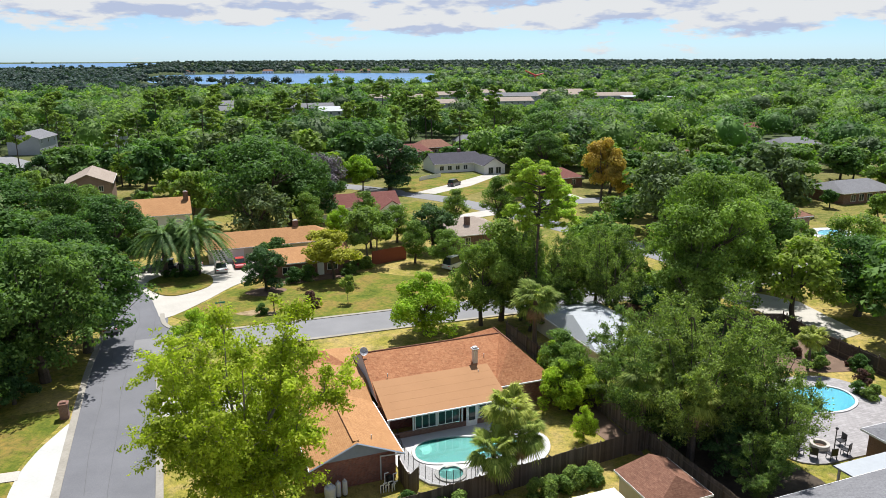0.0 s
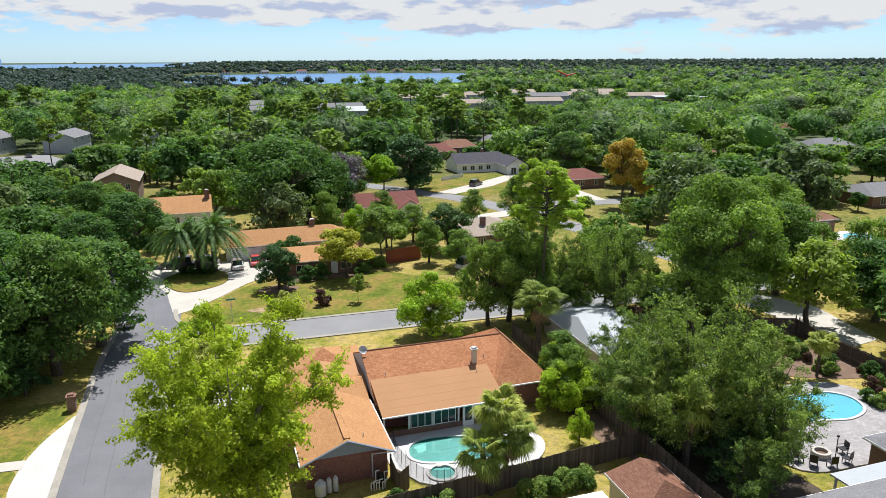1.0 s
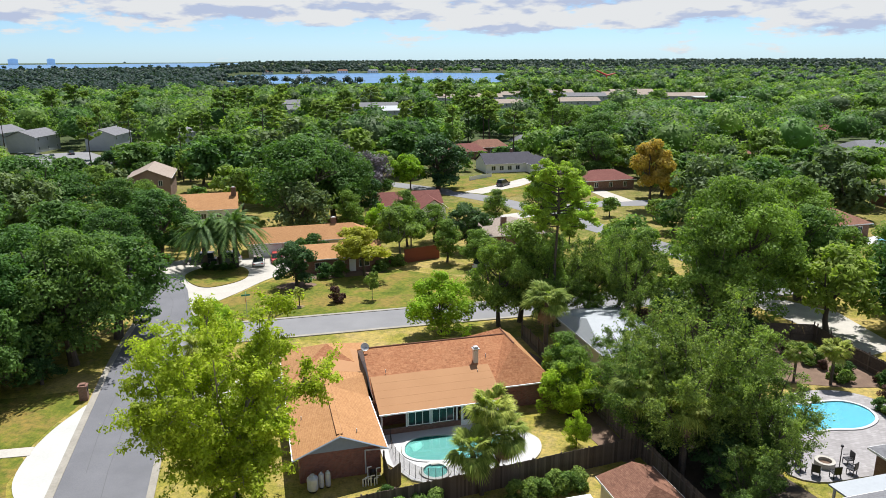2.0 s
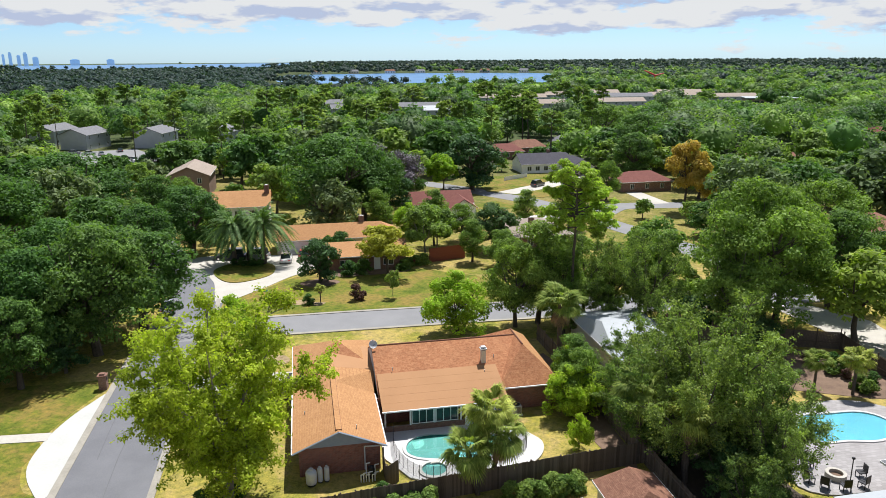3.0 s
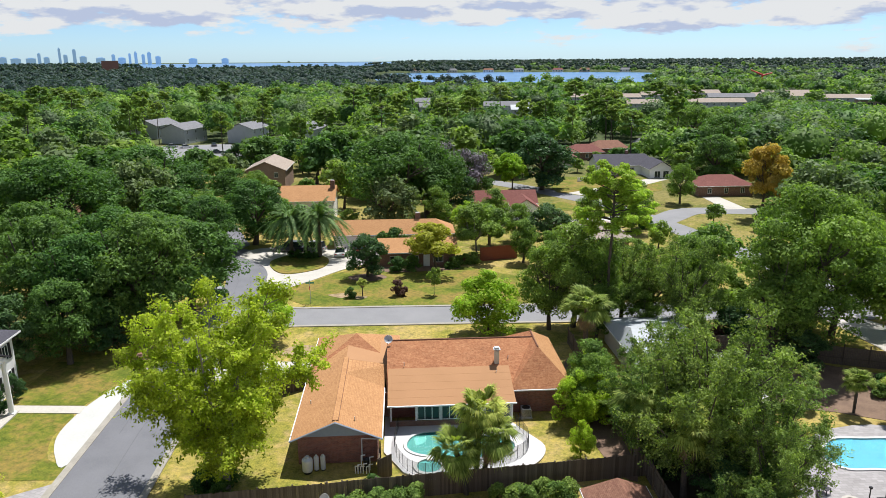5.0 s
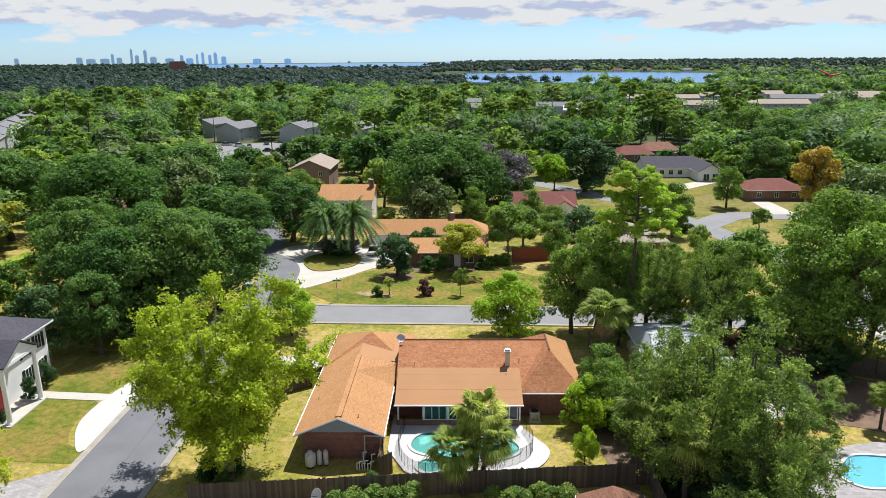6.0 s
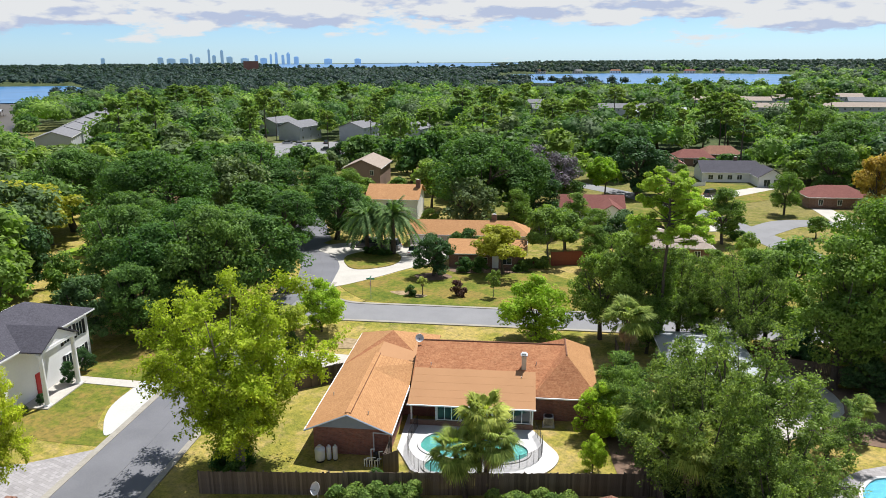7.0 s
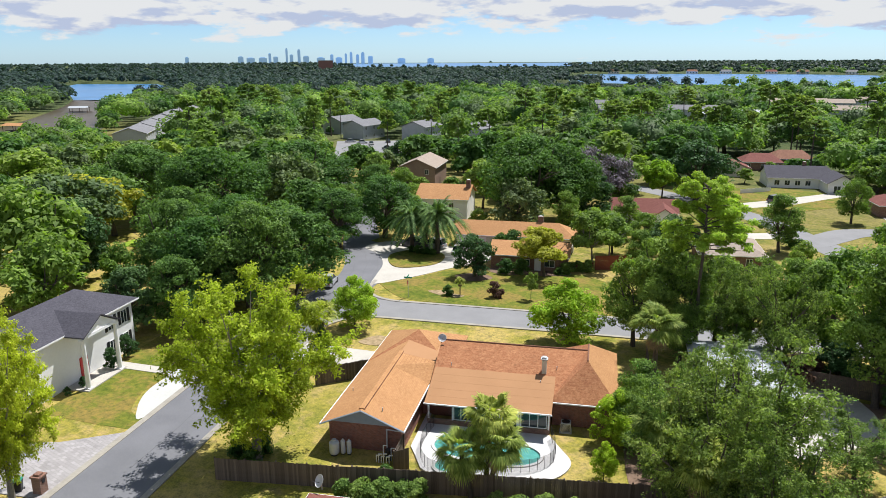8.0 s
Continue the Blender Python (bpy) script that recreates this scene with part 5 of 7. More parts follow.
def make_pool(name, place, pool, spa, plaster, label, steps=True):
    ob = thing(name, place, label, "pool")
    part("basin", ring_slab(B(), grow(pool, 0.05), [], 0.0, 0.025), plaster, ob, "aqua plaster basin")
    part("coping", ring_slab(B(), grow(pool, 0.26), [pool], 0.02, 0.2), DECK, ob, "pale rounded coping")
    bm = B()
    bm.faces.new([bm.verts.new((x, y, 0.15)) for x, y in grow(pool, 0.02)])
    bm.normal_update()
    for f in bm.faces:
        if f.normal.z < 0:
            f.normal_flip()
    bmesh.ops.triangulate(bm, faces=list(bm.faces))
    w = part("pool_water", bm, WATER_POOL, ob, "clear rippled water")
    w.visible_shadow = False
    if spa:
        part("spa_basin", ring_slab(B(), grow(spa, 0.05), [], 0.0, 0.03), plaster, ob)
        part("spa_coping", ring_slab(B(), grow(spa, 0.3), [spa], 0.02, 0.24), CONCRETE_NEW, ob, "pale ring coping")
        bm = B()
        f = bm.faces.new([bm.verts.new((x, y, 0.2)) for x, y in spa])
        w = part("spa_water", bm, WATER_POOL, ob)
        w.visible_shadow = False
        part("spillway", box(B(), (spa[0][0] - 0.75, spa[0][1] + 1.05, 0.18), (0.7, 0.5, 0.1), 0, 0.03), CONCRETE, ob)
    if steps:
        for k in range(3):
            r = 1.0 - 0.3 * k
            part("step", slab(B(), [(9.55 + r * math.cos(q), 3.55 + r * math.sin(q)) for q in np.linspace(-1.5, 0.35, 7)] + [(9.5, 3.6)], 0.025, 0.04 + 0.02 * k), PLASTER_STEP, ob)
    return ob


solid("pool_deck", at(0, 0), ring_slab(B(), DECK_LINE, [grow(POOL, 0.3), grow(SPA, 0.28)], 0.0, 0.13), DECK, "white-grey concrete pool deck with curved edges", "deck", "", "structure")
make_pool("swimming_pool", at(0, 0), POOL, SPA, PLASTER_POOL, "kidney-shaped pool with aqua water and a round spa")


def net_material():
    m, nt, p = material("black pool fence mesh")
    p.inputs["Base Color"].default_value = (0.03, 0.03, 0.032, 1)
    p.inputs["Roughness"].default_value = 0.7
    tr = nt.nodes.new("ShaderNodeBsdfTransparent")
    mx = nt.nodes.new("ShaderNodeMixShader")
    w = noise_node(nt, 60, 2)
    fac = nt.nodes.new("ShaderNodeMapRange")
    fac.inputs["To Min"].default_value, fac.inputs["To Max"].default_value = 0.12, 0.34
    nt.links.new(w, fac.inputs["Value"])
    nt.links.new(fac.outputs[0], mx.inputs[0])
    nt.links.new(tr.outputs[0], mx.inputs[1])
    nt.links.new(p.outputs[0], mx.inputs[2])
    nt.links.new(mx.outputs[0], nt.nodes["Material Output"].inputs["Surface"])
    return m


def net_fence():
    ob = thing("pool_fence", at(0, 0), "removable black mesh safety fence round the pool", "fence")
    net = net_material()
    line = spline([(8.2, 5.2), (7.9, 2.4), (8.3, 0.0), (9.3, -1.7), (10.8, -2.15), (12.2, -1.75), (13.2, -0.75), (15.0, -0.7), (17.0, -0.35), (18.5, 0.9), (18.8, 2.8), (18.3, 5.0)], False, 3)
    for i, (x, y) in enumerate(line):
        part("post", tube(B(), (x, y, 0.12), (x, y, 1.3), 0.022, None, 6), DARK_METAL, ob)
        if i + 1 < len(line):
            x1, y1 = line[i + 1]
            d = Vector((x1 - x, y1 - y))
            part("mesh_panel", box(B(), ((x + x1) / 2, (y + y1) / 2, 0.7), (d.length - 0.03, 0.008, 1.12), math.degrees(math.atan2(d.y, d.x))), net, ob)


net_fence()


def board_fence(points, height=1.85, mat=WOOD_FENCE, label="weathered grey-brown board fence", board=0.15, seed=3, single=True):
    """Upright boards with uneven tops on rails and posts along a plan line."""
    rng = np.random.default_rng(seed)
    a0, b0 = points[0]
    ob = thing("wooden_fence", at(a0, b0), label, "fence")
    plank = bpy.data.meshes.new("board")
    bm = box(B(), (0, 0, 0.5), (1, 0.024, 1))
    bm.to_mesh(plank)
    bm.free()
    plank.materials.append(mat)
    for (pa, pb), (qa, qb) in zip(points, points[1:]):
        d = Vector((qa - pa, qb - pb))
        n, ang = max(1, int(d.length / board)), math.degrees(math.atan2(d.y, d.x))
        bm = B()
        for i in range(n):
            s = (i + 0.5) / n
            x, y = pa + d.x * s - a0, pb + d.y * s - b0
            z = gz(*P(pa + d.x * s, pb + d.y * s).xy) - gz(*P(a0, b0).xy)
            h = height + rng.normal() * 0.025
            if single:
                bd = new("board", plank)
                bd.parent = ob
                bd.matrix_basis = Matrix.Translation((x, y, z)) @ Matrix.Rotation(radians(ang + rng.normal()), 4, "Z") @ Matrix.Diagonal((board - 0.003, 1, h, 1))
            else:
                box(bm, (x, y, z + h / 2), (board - 0.012, 0.02 + 0.008 * (i % 2), h), ang + rng.normal() * 1.0)
        if single:
            bm.free()
        else:
            tagged(part("boarding", bm, mat, ob), kind="stuff")
        side = Vector((-d.y, d.x)).normalized() * 0.05
        for z in (0.4, height - 0.35):
            part("rail", box(B(), (pa + d.x / 2 - a0 + side.x, pb + d.y / 2 - b0 + side.y, z), (d.length, 0.04, 0.09), ang), mat, ob)
        for i in range(int(d.length / 2.4) + 1):
            s = min(1, i * 2.4 / d.length)
            part("post", box(B(), (pa + d.x * s - a0 + side.x * 1.5, pb + d.y * s - b0 + side.y * 1.5, height / 2 + 0.03), (0.1, 0.1, height + 0.06), ang), mat, ob)
    return ob


board_fence([(-6.3, -6.0), (4.3, -5.05)], seed=1)
board_fence([(4.3, -5.0), (15.0, -4.0), (26.8, -2.9)], seed=2)
board_fence([(26.85, -14.0), (26.85, -4.7), (26.9, 9.0), (27.0, 24.0)], seed=4)
board_fence([(-5.0, 11.0), (0.35, 14.6)], seed=5, label="dark board fence beside the garage wing")
board_fence([(6.75, 0.35), (6.75, -2.3)], 1.8, seed=6, label="short dark board screen by the pool pump")
board_fence([(6.8, -2.35), (7.75, -1.55)], 1.85, seed=7, label="single brown board gate panel")
board_fence([(57.2, -12), (57.3, 1), (57.6, 9), (58.4, 14.5), (46, 19.5), (38.5, 21.5)], 1.9, seed=8, single=False, label="tall grey board fence under trees")
board_fence([(21.3, 61.2), (24.6, 62.2), (27.5, 63.0)], 2.3, WOOD_RED, "red-brown stained board fence", seed=9)
board_fence([(17.4, 60.6), (21.0, 61.2)], 1.2, WOOD_RED, "low red-brown rail fence", 0.4, seed=10)


def gas_tank(name, r, h, label):
    ob = thing(name, Matrix.Identity(4), label, "gas tank")
    bm = B()
    bmesh.ops.create_uvsphere(bm, u_segments=16, v_segments=10, radius=1, matrix=Matrix.Translation((0, 0, h / 2 + 0.05)) @ Matrix.Diagonal((r, r, r * 0.6, 1)))
    for v in bm.verts:
        v.co.z += (h / 2 - r * 0.6) * (1 if v.co.z > h / 2 + 0.05 else -1)
    part("tank", bm, TANK_WHITE, ob)
    part("collar", tube(B(), (0, 0, h), (0, 0, h + 0.14), r * 0.42, None, 12), TANK_WHITE, ob)
    part("foot_ring", tube(B(), (0, 0, 0), (0, 0, 0.12), r * 0.75, None, 12), DARK_METAL, ob)
    return ob


gas_tank("propane_tank", 0.42, 1.25, "large white upright propane tank by a brick wall").matrix_world = at(1.3, -0.75)
g1 = tagged(gas_tank("gas_cylinder", 0.2, 1.2, "slim white gas cylinder by a brick wall"), group="slim gas cylinders")
g1.matrix_world = at(1.95, -0.5)
copy_thing(g1, at(2.45, -0.45))


def pool_pump():
    ob = thing("pool_pump", at(5.5, -0.9), "pool filter and pump with white pipes", "pool pump")
    part("filter", tube(tube(B(), (0.3, 0.3, 0), (0.3, 0.3, 0.9), 0.27, None, 14), (0.3, 0.3, 0.9), (0.3, 0.3, 1.02), 0.2, 0.08, 14), DARK_METAL, ob)
    part("pump", tube(B(), (-0.5, 0, 0.25), (0.0, 0, 0.25), 0.16, None, 12), DARK_METAL, ob)
    for k, (x, y, h) in enumerate(((-0.55, -0.2, 0.6), (-0.35, -0.25, 0.75), (-0.15, -0.2, 0.55), (0.05, -0.25, 0.8), (0.3, -0.3, 0.6), (0.5, -0.2, 0.7), (-0.1, 0.25, 1.25), (0.55, 0.2, 1.1))):
        bm = tube(B(), (x, y, 0), (x, y, h), 0.045, None, 7)
        tube(bm, (x, y, h), (x + 0.3, y + 0.05, h), 0.045, None, 7)
        part("pipe", bm, WHITE, ob)


pool_pump()


def air_conditioner(a, b):
    ob = thing("air_conditioner", at(a, b), "grey air conditioning unit on a concrete pad by a wall", "air conditioner")
    part("pad", box(B(), (0, 0, 0.05), (1.05, 1.05, 0.1), 0, 0.01), CONCRETE, ob)
    part("casing", box(B(), (0, 0, 0.5), (0.85, 0.85, 0.8), 0, 0.03), GREY_METAL, ob)
    bm = tube(B(), (0, 0, 0.9), (0, 0, 0.93), 0.36, None, 18)
    part("fan_grille", bm, DARK_METAL, ob)
    for k in range(7):
        part("louvre", box(B(), (0, -0.43, 0.2 + k * 0.1), (0.78, 0.02, 0.05)), DARK_METAL, ob)


air_conditioner(19.4, 6.9)


def satellite_dish(a, b, up, turn, mast, r=0.42):
    ob = thing("satellite_dish", at(a, b, turn, up), "grey satellite dish on a bent mast", "satellite dish")
    part("mast", tube(tube(B(), (0, 0, 0), (0, 0, mast), 0.03, None, 6), (0, 0, mast), (0, -0.15, mast + 0.1), 0.03, None, 6), GREY_METAL, ob)
    bm = B()
    bmesh.ops.create_uvsphere(bm, u_segments=18, v_segments=12, radius=1, matrix=Matrix.Translation((0, -0.2, mast + 0.15)) @ Matrix.Rotation(radians(60), 4, "X") @ Matrix.Diagonal((r, r, r * 0.25, 1)))
    m = Matrix.Rotation(radians(60), 3, "X")
    ax = m @ Vector((0, 0, 1))
    bmesh.ops.delete(bm, geom=[v for v in bm.verts if (v.co - Vector((0, -0.2, mast + 0.15))).dot(ax) > 0.02], context="VERTS")
    bmesh.ops.solidify(bm, geom=list(bm.faces), thickness=0.02)
    part("dish", bm, GREY_METAL, ob)
    part("arm", tube(B(), (0, -0.15, mast), (0, -0.75, mast + 0.35), 0.018, None, 5), DARK_METAL, ob)


satellite_dish(7.35, 12.7, 4.9, 10, 0.35, 0.4)
satellite_dish(3.7, -9.3, 2.6, -40, 0.6, 0.45)


def brick_mailbox(a, b, turn=0.0):
    ob = thing("brick_mailbox", at(a, b, turn), "brick mailbox pillar with a capped top beside the kerb", "mailbox")
    part("pillar", box(B(), (0, 0, 0.68), (0.72, 0.72, 1.36), 0, 0.01), BRICK_BROWN, ob)
    part("cap", box(box(B(), (0, 0, 1.42), (0.86, 0.86, 0.12), 0, 0.015), (0, 0, 1.55), (0.5, 0.5, 0.16), 0, 0.02), BRICK_BROWN, ob)
    part("letter_box", box(B(), (0.37, 0, 1.05), (0.06, 0.3, 0.3), 0, 0.01), DARK_METAL, ob)


brick_mailbox(-18.1, 19.9)
brick_mailbox(-18.2, -10.2)


def wheeled_bin(a, b):
    ob = thing("wheeled_bin", at(a, b, 25), "dark green wheeled rubbish bin on the paving", "bin")
    bm = box(B(), (0, 0, 0.5), (0.55, 0.6, 0.9), 0, 0.03)
    for v in bm.verts:
        if v.co.z < 0.3:
            v.co.x *= 0.82
            v.co.y *= 0.82
    part("body", bm, DARK_METAL, ob)
    part("lid", box(B(), (0, 0, 0.99), (0.6, 0.68, 0.08), 0, 0.03), GREEN_SIGN, ob)
    for s in (-1, 1):
        part("wheel", tube(B(), (s * 0.26, 0.26, 0.1), (s * 0.31, 0.26, 0.1), 0.1, None, 12), RUBBER, ob)


wheeled_bin(-19.9, -10.4)


def street_sign():
    ob = thing("street_sign", at(-3.3, 39.8), "stop sign under green street name blades on one post", "sign")
    part("post", tube(B(), (0, 0, 0), (0, 0, 2.95), 0.035, None, 8), GREY_METAL, ob)
    part("stop_plate", tube(B(), (-0.05, 0, 2.15), (-0.07, 0, 2.15), 0.3, None, 8), RED_PAINT, ob, "red octagon seen edge-on")
    part("name_blade", box(B(), (0, 0, 2.85), (1.1, 0.025, 0.2)), GREEN_SIGN, ob)
    part("name_blade", box(B(), (0, 0, 3.07), (0.025, 1.1, 0.2)), GREEN_SIGN, ob)


street_sign()

# ---- cars ----
def car(a, b, turn, paint, label, length=4.6, high=1.45, suv=False):
    """A parked car: shaped body, cabin with glass, four wheels, lights."""
    ob = thing("car", at(a, b, turn, 0.06), label, "car")
    L, W2 = length / 2, 0.9
    belt = 0.95 if suv else 0.82

    def loft(bm, sections):
        rings = []
        for x, z0, z1, w in sections:
            rings.append([bm.verts.new(p) for p in ((x, -w, z0), (x, w, z0), (x, w * 0.96, z1), (x, -w * 0.96, z1))])
        for r, s in zip(rings, rings[1:]):
            for i in range(4):
                bm.faces.new((r[i], r[(i + 1) % 4], s[(i + 1) % 4], s[i]))
        bm.faces.new(rings[0][::-1])
        bm.faces.new(rings[-1])
        bmesh.ops.recalc_face_normals(bm, faces=bm.faces)
        bmesh.ops.bevel(bm, geom=list(bm.edges), offset=0.04, segments=2, affect="EDGES")
        return bm
    part("body", loft(B(), [(-L, 0.35, belt - 0.12, W2 * 0.9), (-L + 0.25, 0.25, belt, W2), (-0.6, 0.22, belt + 0.02, W2), (0.9, 0.22, belt, W2), (L - 0.35, 0.25, belt - 0.14, W2), (L, 0.35, belt - 0.3, W2 * 0.86)]), paint, ob)
    back = -L + (0.25 if suv else 0.7)
    cab = part("cabin", loft(B(), [(back, belt - 0.05, belt + 0.02, 0.82), (back + (0.2 if suv else 0.55), belt - 0.05, high, 0.7), (0.35, belt - 0.05, high, 0.7), (1.15, belt - 0.05, belt + 0.02, 0.82)]), GLASS, ob, "dark tinted windows")
    part("roof", box(B(), ((back + (0.3 if suv else 0.65) + 0.3) / 2, 0, high + 0.005), (0.3 - back - (0.3 if suv else 0.65), 1.3, 0.06), 0, 0.025), paint, cab)
    for sx in (-1, 1):
        for sy in (-1, 1):
            w = part("wheel", tube(B(), (sx * (L - 0.85), sy * 0.74, 0.32), (sx * (L - 0.85), sy * 0.93, 0.32), 0.33, None, 16), RUBBER, ob)
            part("rim", tube(B(), (sx * (L - 0.85), sy * 0.9, 0.32), (sx * (L - 0.85), sy * 0.945, 0.32), 0.2, None, 10), CHROME, w)
            part("headlight" if sx > 0 else "tail_light", box(B(), (sx * (L - 0.04), sy * 0.6, belt - (0.3 if sx > 0 else 0.15)), (0.1, 0.35, 0.13), 0, 0.02), CHROME if sx > 0 else RED_PAINT, ob)
    return ob


car(-1.5, 66.6, 88, CAR_WHITE, "white saloon car parked on the driveway before a garage")
car(1.4, 68.2, 90, CAR_RED, "red car parked on the driveway before a garage")
car(-6.6, 69.3, 160, CAR_SILVER, "silver sport utility vehicle parked on the circular drive", 4.9, 1.8, True)
car(-10.5, 69.6, 172, CAR_DARK, "dark pickup-sized car parked behind palms", 5.2, 1.8, True)
car(-15.9, 43.0, 96, CAR_SILVER, "pale silver-blue car parked at the kerb under trees", 4.7, 1.5)

# ---- other houses ----
def house(name, a0, a1, b0, b1, eave, ridge, along, roof_mat, wall_mat, label, hips=(0, 0), turn=0.0, over=0.45, wins=(), chimney=None, door=None, gable_mat=None, storeys=1):
    """A detached house on the plan: walls, roof, gables, windows, door, chimney. wins: (facing, along, height, width, tall)."""
    ca, cb = (a0 + a1) / 2, (b0 + b1) / 2
    h = thing(name, at(ca, cb, turn), label, "house")
    x0, x1, y0, y1 = a0 - ca, a1 - ca, b0 - cb, b1 - cb
    part("wall", walls(B(), x0, x1, y0, y1, -0.6, eave), wall_mat, h)
    part("roof", gable_roof(B(), x0 - over, x1 + over, y0 - over, y1 + over, eave - 0.02, ridge, along, *hips), roof_mat, h)
    for q, hp in ((0, hips[0]), (1, hips[1])):
        if hp:
            continue
        bm = B()
        if along == "b":
            y = y0 + 0.03 if q == 0 else y1 - 0.18
            pts = [(x0, y, eave - 0.05), (x1, y, eave - 0.05), ((x0 + x1) / 2, y, ridge - 0.22)]
            push = Vector((0, 0.15, 0))
        else:
            x = x0 + 0.03 if q == 0 else x1 - 0.18
            pts = [(x, y0, eave - 0.05), (x, y1, eave - 0.05), (x, (y0 + y1) / 2, ridge - 0.22)]
            push = Vector((0.15, 0, 0))
        f0, f1 = [bm.verts.new(p) for p in pts], [bm.verts.new(Vector(p) + push) for p in pts]
        bm.faces.new(f0)
        bm.faces.new(f1[::-1])
        for i in range(3):
            bm.faces.new((f0[i], f1[i], f1[(i + 1) % 3], f0[(i + 1) % 3]))
        bmesh.ops.recalc_face_normals(bm, faces=bm.faces)
        part("gable", bm, gable_mat or wall_mat, h)
    if along == "a" or hips[0]:
        for y in (y0 - over, y1 + over):
            part("fascia", box(B(), (0, y, eave - 0.1), (x1 - x0 + 2 * over, 0.06, 0.16)), WHITE, h)
    if along == "b" or hips[0]:
        for x in (x0 - over, x1 + over):
            part("fascia", box(B(), (x, 0, eave - 0.1), (0.06, y1 - y0 + 2 * over, 0.16)), WHITE, h)
    for facing, off, z, w, t in wins:
        n = {"s": (0, -1), "n": (0, 1), "w": (-1, 0), "e": (1, 0)}[facing]
        c = (off, y0, z) if facing == "s" else (off, y1, z) if facing == "n" else (x0, off, z) if facing == "w" else (x1, off, z)
        window(h, "window", c, w, t, n)
    if door:
        off, w, t, mat = door
        part("door", box(B(), (off, y0 - 0.03, t / 2), (w, 0.08, t)), mat, h)
    if chimney:
        x, y, top = chimney
        c = part("chimney", box(B(), (x, y, (eave + top) / 2), (0.9, 0.7, top - eave + 0.4)), BRICK_BROWN, h)
        part("cap", box(B(), (x, y, top + 0.25), (0.5, 0.4, 0.1)), WHITE, c)
    return h


# low house with the circular drive
house("house", -3.0, 17.5, 71.3, 77.6, 2.5, 4.4, "a", SHINGLE_TAN, CREAM, "low ranch house with a tan roof behind a drive", (0, 3.2), chimney=(4.3, 0.4, 5.2), wins=(("s", 9.0, 1.4, 1.6, 1.1),), door=(-7.2, 4.8, 2.1, WHITE))
house("house", 5.2, 17.0, 58.6, 66.6, 2.5, 3.8, "a", SHINGLE_TAN, BRICK_BROWN, "tan-roofed front wing with brown brick walls", (0.01, 0.01), wins=(("s", -3.6, 1.3, 1.5, 1.1), ("s", -0.6, 1.3, 1.5, 1.1), ("s", 3.2, 1.3, 1.6, 1.1)), door=(1.4, 1.0, 2.05, WHITE))
# pale metal roof
house("house", 31.3, 39.0, 11.4, 24.4, 2.5, 4.0, "a", METAL_ROOF, CREAM, "house with a pale metal hip roof behind trees", (1.2, 3.2), wins=(("s", -1.5, 1.4, 1.6, 1.1),))
# houses on the near right
house("house", 42.0, 58.0, -24.0, -10.4, 2.6, 5.2, "a", SHINGLE_GREY, BRICK_BROWN, "house with a grey shingle hip roof beside a paved pool terrace", (6.5, 6.5), wins=(("s", 0, 1.4, 1.6, 1.1), ("n", -5, 1.4, 1.8, 1.3)))
house("house", 28.0, 42.0, -26.0, -15.2, 2.6, 4.6, "a", SHINGLE_GREY, BRICK_BROWN, "wing with a grey shingle hip roof", (5.3, 5.3), wins=(("n", 0, 1.4, 1.8, 1.3),))
solid("patio_cover", at(38.5, -15.2), roof_faces(B(), [((-3.2, -2.3, 2.6), (3.2, -2.3, 2.6), (3.2, 2.2, 2.45), (-3.2, 2.2, 2.45))]), METAL_ROOF, "flat grey patio cover on posts", "roof")
for x, y in ((35.6, -13.3), (41.3, -13.3)):
    solid("post", at(x, y), box(B(), (0, 0, 1.2), (0.14, 0.14, 2.42)), WHITE, "white patio cover post", "post")
# garden shed and the roofs behind the rear fence
house("garden_shed", 21.0, 25.0, -12.0, -7.6, 2.05, 3.3, "b", SHINGLE_BROWN, CREAM, "small garden shed with a brown shingle hip roof", (1.2, 0.8), over=0.3)
house("house", 3.4, 14.0, -22.0, -10.2, 2.55, 4.6, "a", SHINGLE_RED, BRICK_BROWN, "house with a dark red shingle roof behind a board fence", (2, 2))
solid("patio_cover", at(16.6, -12.4), roof_faces(B(), [((-2.4, -3.5, 2.6), (2.4, -3.5, 2.6), (2.4, 2.6, 2.5), (-2.4, 2.6, 2.5))]), WHITE, "flat white patio roof panel", "roof")
for x, y in ((14.6, -10.2), (18.6, -10.2)):
    solid("post", at(x, y), box(B(), (0, 0, 1.23), (0.12, 0.12, 2.46)), WHITE, "white patio cover post", "post")


